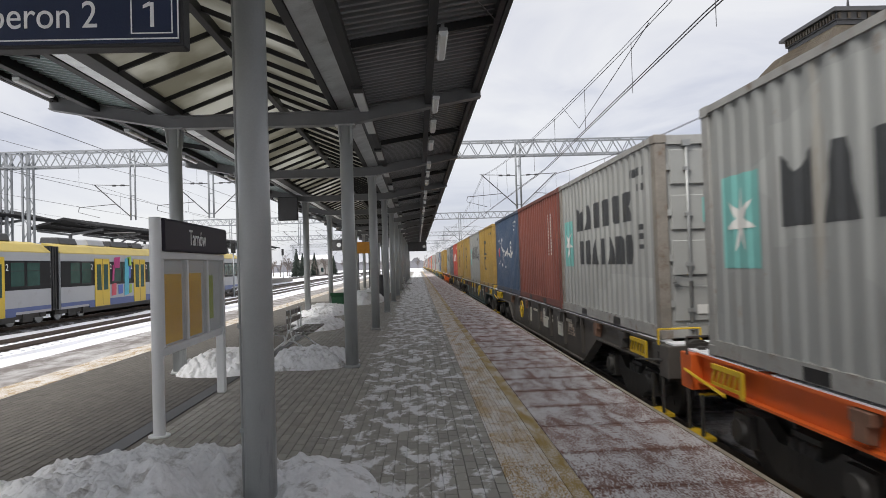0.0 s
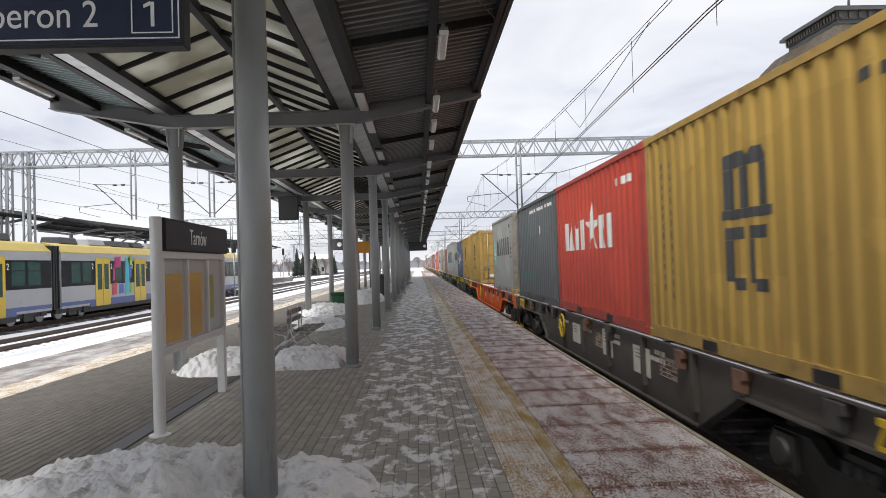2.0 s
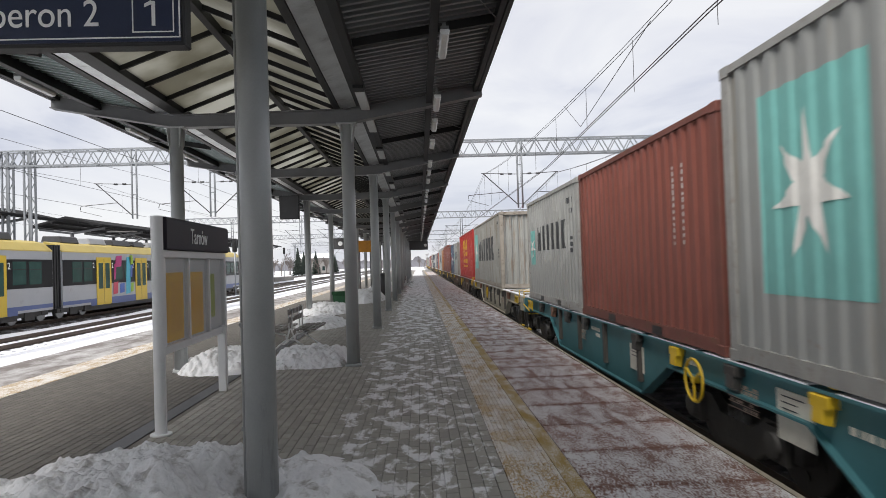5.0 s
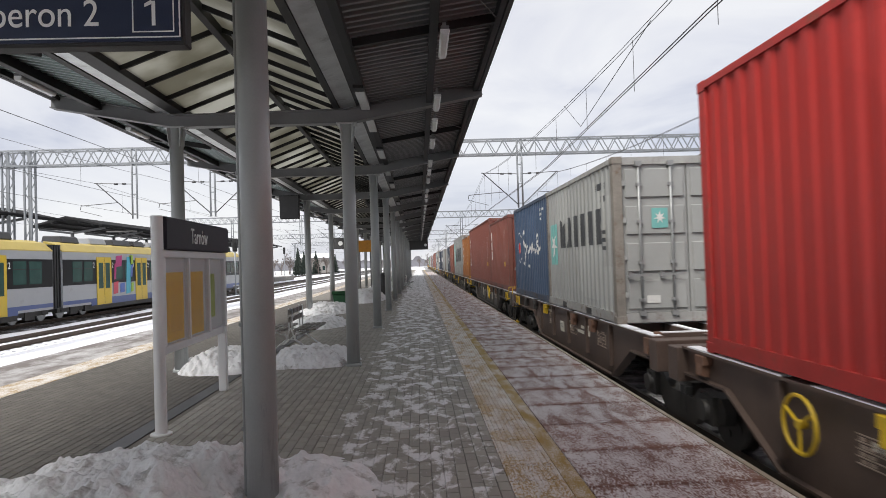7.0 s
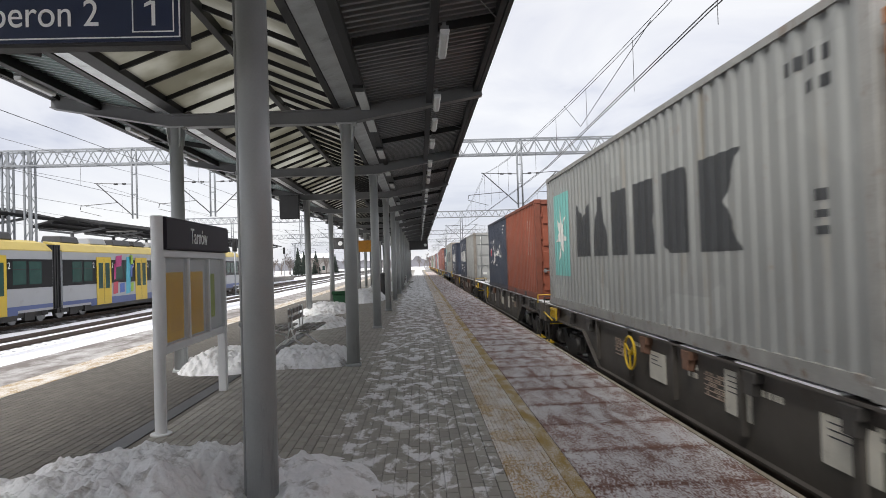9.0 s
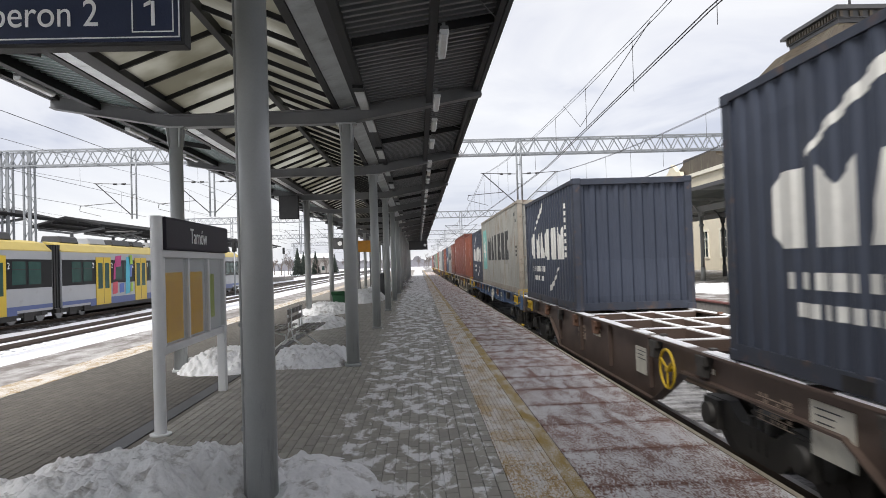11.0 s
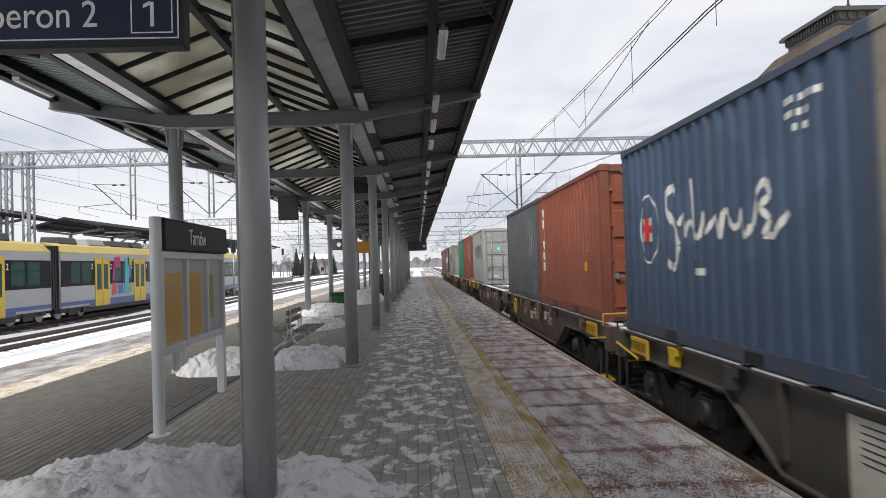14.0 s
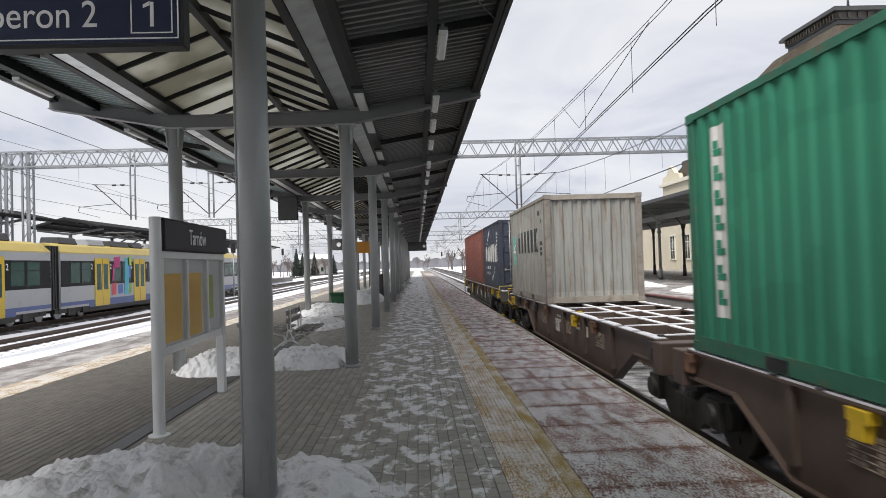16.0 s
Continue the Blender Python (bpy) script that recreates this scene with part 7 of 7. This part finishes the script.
# mansard with curved flanks and a railed cap
bm = NB()
prof = [(0.0, 16.2), (0.35, 17.2), (1.0, 18.5), (2.0, 19.7), (3.2, 20.4)]
prev = None
for o, z in prof:
    ringv = [bm.verts.new(p) for p in ((BX + o, BY0 + o, z), (BX1 - o, BY0 + o, z), (BX1 - o, BY1 - o, z), (BX + o, BY1 - o, z))]
    if prev:
        for i in range(4):
            bm.faces.new((prev[i], prev[(i + 1) % 4], ringv[(i + 1) % 4], ringv[i]))
    prev = ringv
bm.faces.new(prev)
roof = part("mansard_roof", bm, M_PATINA, station, "weathered brown copper mansard roof")
bm = NB()
for i in range(34):
    f = (i + 0.5) / 34
    for (o0, z0), (o1, z1) in zip(prof[:-1], prof[1:]):
        bar(bm, (BX + o0 + (BX1 - BX - 2 * o0) * f, BY0 + o0, z0), (BX + o1 + (BX1 - BX - 2 * o1) * f, BY0 + o1, z1), 0.06, 0.08)
        bar(bm, (BX + o0, BY0 + o0 + (BY1 - BY0 - 2 * o0) * f, z0), (BX + o1, BY0 + o1 + (BY1 - BY0 - 2 * o1) * f, z1), 0.06, 0.08)
part("standing_seams", bm, M_PATINA, roof)["kind"] = "stuff"
bm = NB()
for z0, z1, o in ((20.3, 20.65, 2.9), (20.65, 21.25, 2.75), (21.25, 21.5, 2.35), (21.5, 21.65, 2.5)):
    box(bm, BX + o, BX1 - o, BY0 + o, BY1 - o, z0, z1)
part("roof_cap", bm, M_IRON, roof, "dark moulded roof cap")
bm = NB()
for i in range(18):
    x = BX + 3.0 + (BX1 - BX - 6) * i / 17
    box(bm, x - 0.12, x + 0.12, BY0 + 2.62, BY0 + 2.75, 20.75, 21.2)
    y = BY0 + 3.0 + (BY1 - BY0 - 6) * i / 17
    box(bm, BX + 2.62, BX + 2.75, y - 0.1, y + 0.1, 20.75, 21.2)
part("cap_brackets", bm, M_PATINA, roof)["kind"] = "stuff"
for x in (BX + 6.0, BX1 - 6.0):
    bm = NB()
    tube(bm, (x, BY0 + 6, 21.6), (x, BY0 + 6, 22.1), 0.5, 0.25, n=12)
    tube(bm, (x, BY0 + 6, 22.1), (x, BY0 + 6, 22.5), 0.35, 0.2, n=12)
    tube(bm, (x, BY0 + 6, 22.5), (x, BY0 + 6, 24.3), 0.15, 0.03, n=8)
    part("finial", bm, M_IRON, roof)
bm = NB()
tube(bm, (BX + 2.3, BY0 - 0.2, 0), (BX + 2.3, BY0 - 0.2, 14.2), 0.09, n=8)
part("downpipe", bm, M_PATINA, station)
for x in (BX + 4.4, BX + 8.2):
    bm = NB()
    box(bm, x - 0.7, x + 0.7, BY0 + 0.2, BY0 + 1.2, 16.2, 17.9)
    dm = part("roof_dormer", bm, M_PATINA, roof)
    bm = NB()
    box(bm, x - 0.5, x + 0.5, BY0 + 0.17, BY0 + 0.199, 16.5, 17.7)
    part("dormer_pane", bm, M_WINDOW, dm)
# long wing behind the canopy and the second pavilion
bm = NB()
box(bm, BX + 1.0, BX1 - 2, BY1 + 0.01, 66.0, -1.0, 8.6)
part("wing_wall", bm, M_CREAM, station)
bm = NB()
box(bm, BX + 0.6, BX1 - 1.6, BY1 + 0.02, 66.0, 8.6, 9.0)
part("wing_cornice", bm, M_STUCCO, station)
bm = NB()
prism(bm, ((BX + 0.6, 9.0), (BX1 - 1.6, 9.0), (BX1 - 7, 9.8), (BX + 6, 9.8)), "y", 85.4, 130.0)
part("wing_roof", bm, M_PATINA, station)
for i in range(4):
    window_set(station, BX, 68.5 + i * 4.6, 1.4, 1.5, 2.8, "x")
    window_set(station, BX, 68.5 + i * 4.6, 6.6, 1.4, 2.0, "x")
bm = NB()
box(bm, BX, BX1 - 4, 66.01, 85.0, -1.0, 10.6)
part("pavilion_wall", bm, M_CREAM, station)
bm = NB()
box(bm, BX - 0.4, BX1 - 3.6, 65.7, 85.3, 10.6, 11.0)
part("cornice", bm, M_STUCCO, station)
bm = NB()
prism(bm, ((79.0, 11.0), (85.0, 11.0), (84.5, 11.8), (83.5, 11.9), (82.0, 13.0), (80.5, 11.9), (79.5, 11.8)), "x", BX - 0.1, BX + 0.4)
part("pediment", bm, M_CREAM, station)
bm = NB()
prism(bm, ((66.0, 11.0), (85.0, 11.0), (80.0, 12.6), (80.0, 13.2), (71.0, 13.2), (71.0, 12.6)), "x", BX + 0.6, BX1 - 4)
part("roof", bm, M_PATINA, station)
bm = NB()
box(bm, BX + 1.0, BX1 - 2, 85.01, 130.0, -1.0, 8.6)
part("long_wing_wall", bm, M_CREAM, station)
bm = NB()
box(bm, BX + 0.6, BX1 - 1.6, 85.4, 130.2, 8.6, 9.0)
part("long_wing_cornice", bm, M_STUCCO, station)
# low wing in front of the pavilion, under the canopy
bm = NB()
box(bm, BX - 1.0, BX + 14, 18.0, BY0 - 0.01, -1.0, 6.6)
part("low_wing_wall", bm, M_CREAM, station)
bm = NB()
box(bm, BX - 1.4, BX + 14.4, 17.6, BY0 - 0.02, 6.6, 7.0)
part("low_wing_cornice", bm, M_STUCCO, station)
for i in range(8):
    window_set(station, BX - 1.0, 20.5 + i * 3.7, 1.0, 1.3, 2.6, "x")

# ---------------------------------------------------------------- canopies on the platform beyond the parked train
bm = NB()
box(bm, -29.0, -24.2, 5, 130, -1.1, 0.0)
solid("platform_beyond", bm, M_PAVE_FAR, "far island platform under snow behind the parked train", "platform", kind="structure")
M_FAR_ROOF = mat("tarred_boards", (0.030, 0.030, 0.031), 0.95, var=0.3, scale=2, spec=0.1)
for y0, y1 in ((6.0, 46.0), (51.5, 118.0)):
    t = thing("far_canopy", pose(0, 0, 0), "dark low platform canopy behind the parked train", "canopy", "far canopies")
    bm = NB()
    prism(bm, ((-29.4, 5.30), (-26.7, 5.95), (-24.0, 5.30), (-24.0, 5.45), (-26.7, 6.12), (-29.4, 5.45)), "y", y0, y1)
    part("roof", bm, M_FAR_ROOF, t)
    for x in (-28.7, -27.7, -25.7, -24.7):
        bm = NB()
        bar(bm, (x, y0, 5.24 + 0.24 * (2.7 - abs(x + 26.7))), (x, y1, 5.24 + 0.24 * (2.7 - abs(x + 26.7))), 0.08, 0.14)
        part("purlin", bm, M_STEEL_DARK, t)
    y = y0 + 1
    while y < y1:
        b = NB()
        tube(b, (-26.7, y, 0), (-26.7, y, 4.9), 0.13, n=10)
        bar(b, (-29.2, y, 5.22), (-26.7, y, 4.85), 0.12, 0.16)
        bar(b, (-26.7, y, 4.85), (-24.2, y, 5.22), 0.12, 0.16)
        part("column", b, M_STEEL, t)
        y += 7.0

# ---------------------------------------------------------------- distance
def tree_mesh(seed, h):
    rng = random.Random(seed)
    b = NB()

    def limb(p, d, l, r, depth):
        q = p + d * l
        tube(b, p, q, max(r, 0.035), max(r * 0.6, 0.03), n=5 if depth < 2 else 3, caps=False)
        if depth >= 4:
            return
        for _ in range(rng.choice((2, 3, 3)) if depth else 5):
            a = Vector((rng.uniform(-1, 1), rng.uniform(-1, 1), rng.uniform(-0.1, 0.9)))
            limb(p + d * l * rng.uniform(0.45, 1.0), (d * 0.8 + a * 0.75).normalized(), l * rng.uniform(0.5, 0.75), r * 0.5, depth + 1)
    limb(Vector((0, 0, 0)), Vector((0, 0, 1)), h * 0.36, h * 0.02, 0)
    return mesh("bare_crown", b, M_BARK)


TREES = [tree_mesh(i, 11.0) for i in range(4)]
rng = random.Random(5)
spots = [(rng.uniform(14, 70), rng.uniform(150, 330)) for _ in range(44)] + [(rng.uniform(-110, -30), rng.uniform(140, 300)) for _ in range(70)] + [(rng.uniform(-34, 8), rng.uniform(420, 520)) for _ in range(22)]
for i, (x, y) in enumerate(spots):
    t = thing("bare_tree", pose(x, y, -1.1, 0, 0, rng.uniform(0, 360)), "leafless winter tree beyond the tracks", "tree", "bare trees")
    t.scale = (rng.uniform(0.7, 1.25),) * 3
    part("crown", TREES[i % 4], None, t)
b = NB()
r2 = random.Random(9)
for i in range(26):
    z = 0.5 + i * 0.28
    rr = 2.1 * (1 - i / 27)
    for k in range(14):
        a = r2.uniform(0, 6.28)
        l = rr * r2.uniform(0.7, 1.1)
        tube(b, (0, 0, z + 0.3), (l * math.cos(a), l * math.sin(a), z - 0.3), 0.22, 0.02, n=4, caps=False)
tube(b, (0, 0, 0), (0, 0, 7.6), 0.15, 0.03, n=6)
ME_CONIFER = mesh("crown", b, M_CONIFER)
for x, y in ((-48, 170), (-50, 178), (-45.5, 182), (-52, 190), (-36, 200), (-33, 215), (-38, 222), (-30, 240)):
    t = thing("conifer", pose(x, y, -1.1), "dark spruce beyond the railway yard", "tree", "conifers")
    t.scale = (r2.uniform(0.8, 1.2),) * 3
    part("crown", ME_CONIFER, None, t)
bm = NB()
for k in range(90):
    x = -150 + k * 4.0 + r2.uniform(-1, 1)
    y = 540 + r2.uniform(-25, 25)
    w, h = r2.uniform(4, 9), r2.uniform(3, 9)
    prism(bm, ((x - w, -1.1), (x + w, -1.1), (x + w * 0.8, h * 0.6), (x + w * 0.3, h * r2.uniform(0.8, 1.0)), (x - w * 0.4, h * r2.uniform(0.7, 1.0)), (x - w * 0.8, h * 0.55)), "y", y, y + 6)
solid("distant_woods", bm, mat("far_woods", (0.20, 0.20, 0.22), 0.95), "hazy grey woods on the horizon", "woods", kind="stuff")
# buildings in the yard
for x, y, w, d, h, m in ((-62, 210, 9, 7, 5.0, M_CREAM), (-40, 260, 14, 8, 6.0, M_CONC), (-75, 160, 12, 8, 6.5, M_STUCCO)):
    t = thing("yard_building", pose(x, y, -1.1), "low rendered railway building with snowy roof", "building", "yard buildings")
    b = NB()
    box(b, -w / 2, w / 2, -d / 2, d / 2, 0, h)
    part("wall", b, m, t)
    b = NB()
    prism(b, ((-d / 2 - 0.4, h), (d / 2 + 0.4, h), (0, h + 1.8)), "x", -w / 2 - 0.3, w / 2 + 0.3)
    part("roof", b, M_SNOW_FLAT, t)
    for i in range(4):
        b = NB()
        box(b, -w / 2 + 1 + i * w / 4.6, -w / 2 + 2.0 + i * w / 4.6, -d / 2 - 0.03, -d / 2 - 0.002, 1.2, 2.8)
        part("window", b, M_WINDOW, t)
# signals and marker posts
for x, y, h in ((-16.9, 62, 4.6), (-22.2, 85, 5.2), (-11.2, 110, 5.0), (6.6, 180, 5.0), (-25.0, 125, 5.5), (11.8, 210, 5.0)):
    t = thing("rail_signal", pose(x, y, -1.1), "black-headed railway signal on a pale post", "signal", "rail signals")
    b = NB()
    tube(b, (0, 0, 0), (0, 0, h), 0.07, n=8)
    part("post", b, M_GALV, t)
    b = NB()
    box(b, -0.2, 0.2, -0.12, 0.12, h - 0.2, h + 1.0)
    hd = part("signal_head", b, M_BLACK, t, bevel=0.03)
    for k in range(3):
        b = NB()
        tube(b, (0, -0.26, h + 0.02 + 0.34 * k), (0, -0.12, h + 0.02 + 0.34 * k), 0.09, n=10)
        part("hood", b, M_BLACK, hd)
for x, y in ((-11.5, 52), (-11.6, 47), (-17.2, 70)):
    t = thing("marker_post", pose(x, y, -1.0), "short white trackside marker post", "post", "marker posts")
    b = NB()
    tube(b, (0, 0, 0), (0, 0, 1.1), 0.10, n=8)
    tube(b, (0, 0, 0.55), (0, 0, 0.75), 0.105, n=8)
    part("stake", b, M_CAR_WHITE, t)

# ---------------------------------------------------------------- slabs, tactile tiles and the nearest paving blocks
b = NB()
box(b, 1.224, 2.590, 0.009, 0.946, -0.054, 0.0)
bmesh.ops.bevel(b, geom=[e for e in b.edges if all(v.co.z > -0.01 for v in e.verts)], offset=0.006, segments=1, affect="EDGES")
ME_SLAB = mesh("edge_slab", b, M_SLAB)
for i in range(-2, 130):
    part("edge_slab", ME_SLAB, None, platform).matrix_basis = pose(0, 0.215 + 0.955 * i, 0.0015 * math.sin(i * 12.9))
b = NB()
box(b, 0.652, 1.076, 0.004, 0.396, -0.054, -0.004)
for k in range(9):
    x = 0.668 + k * 0.0455
    prism(b, ((x, -0.004), (x + 0.030, -0.004), (x + 0.024, 0.002), (x + 0.006, 0.002)), "y", 0.008, 0.392)
ME_TACT = mesh("tactile_tile", b, M_TACT)
for i in range(-2, 230):
    part("tactile_tile", ME_TACT, None, platform).matrix_basis = pose(0, 0.4 * i, 0)
b = NB()
box(b, 1.080, 1.216, Y0, Y1, -0.054, 0.0)
part("yellow_line", b, M_YLINE, platform, "worn yellow warning line")
b = NB()
box(b, 0.0025, 0.0975, 0.0025, 0.1975, -0.02, 0.001)
bmesh.ops.bevel(b, geom=[e for e in b.edges if all(v.co.z > -0.01 for v in e.verts)], offset=0.004, segments=1, affect="EDGES")
ME_BLOCK = mesh("paving_block", b, M_PAVE)
for i in range(15):
    j = 0
    while True:
        x = -5.95 + 0.1 * (50 + i)
        y = 2.5 - (0.1 if (50 + i) % 2 else 0.0) + 0.2 * j
        j += 1
        if y + 0.1 < NEAR_Y[0]:
            continue
        if y + 0.1 >= NEAR_Y[1]:
            break
        part("paving_block", ME_BLOCK, None, platform).matrix_basis = pose(x, y, 0.002 * noise.noise((x * 3, y * 3, 0)))

motions()
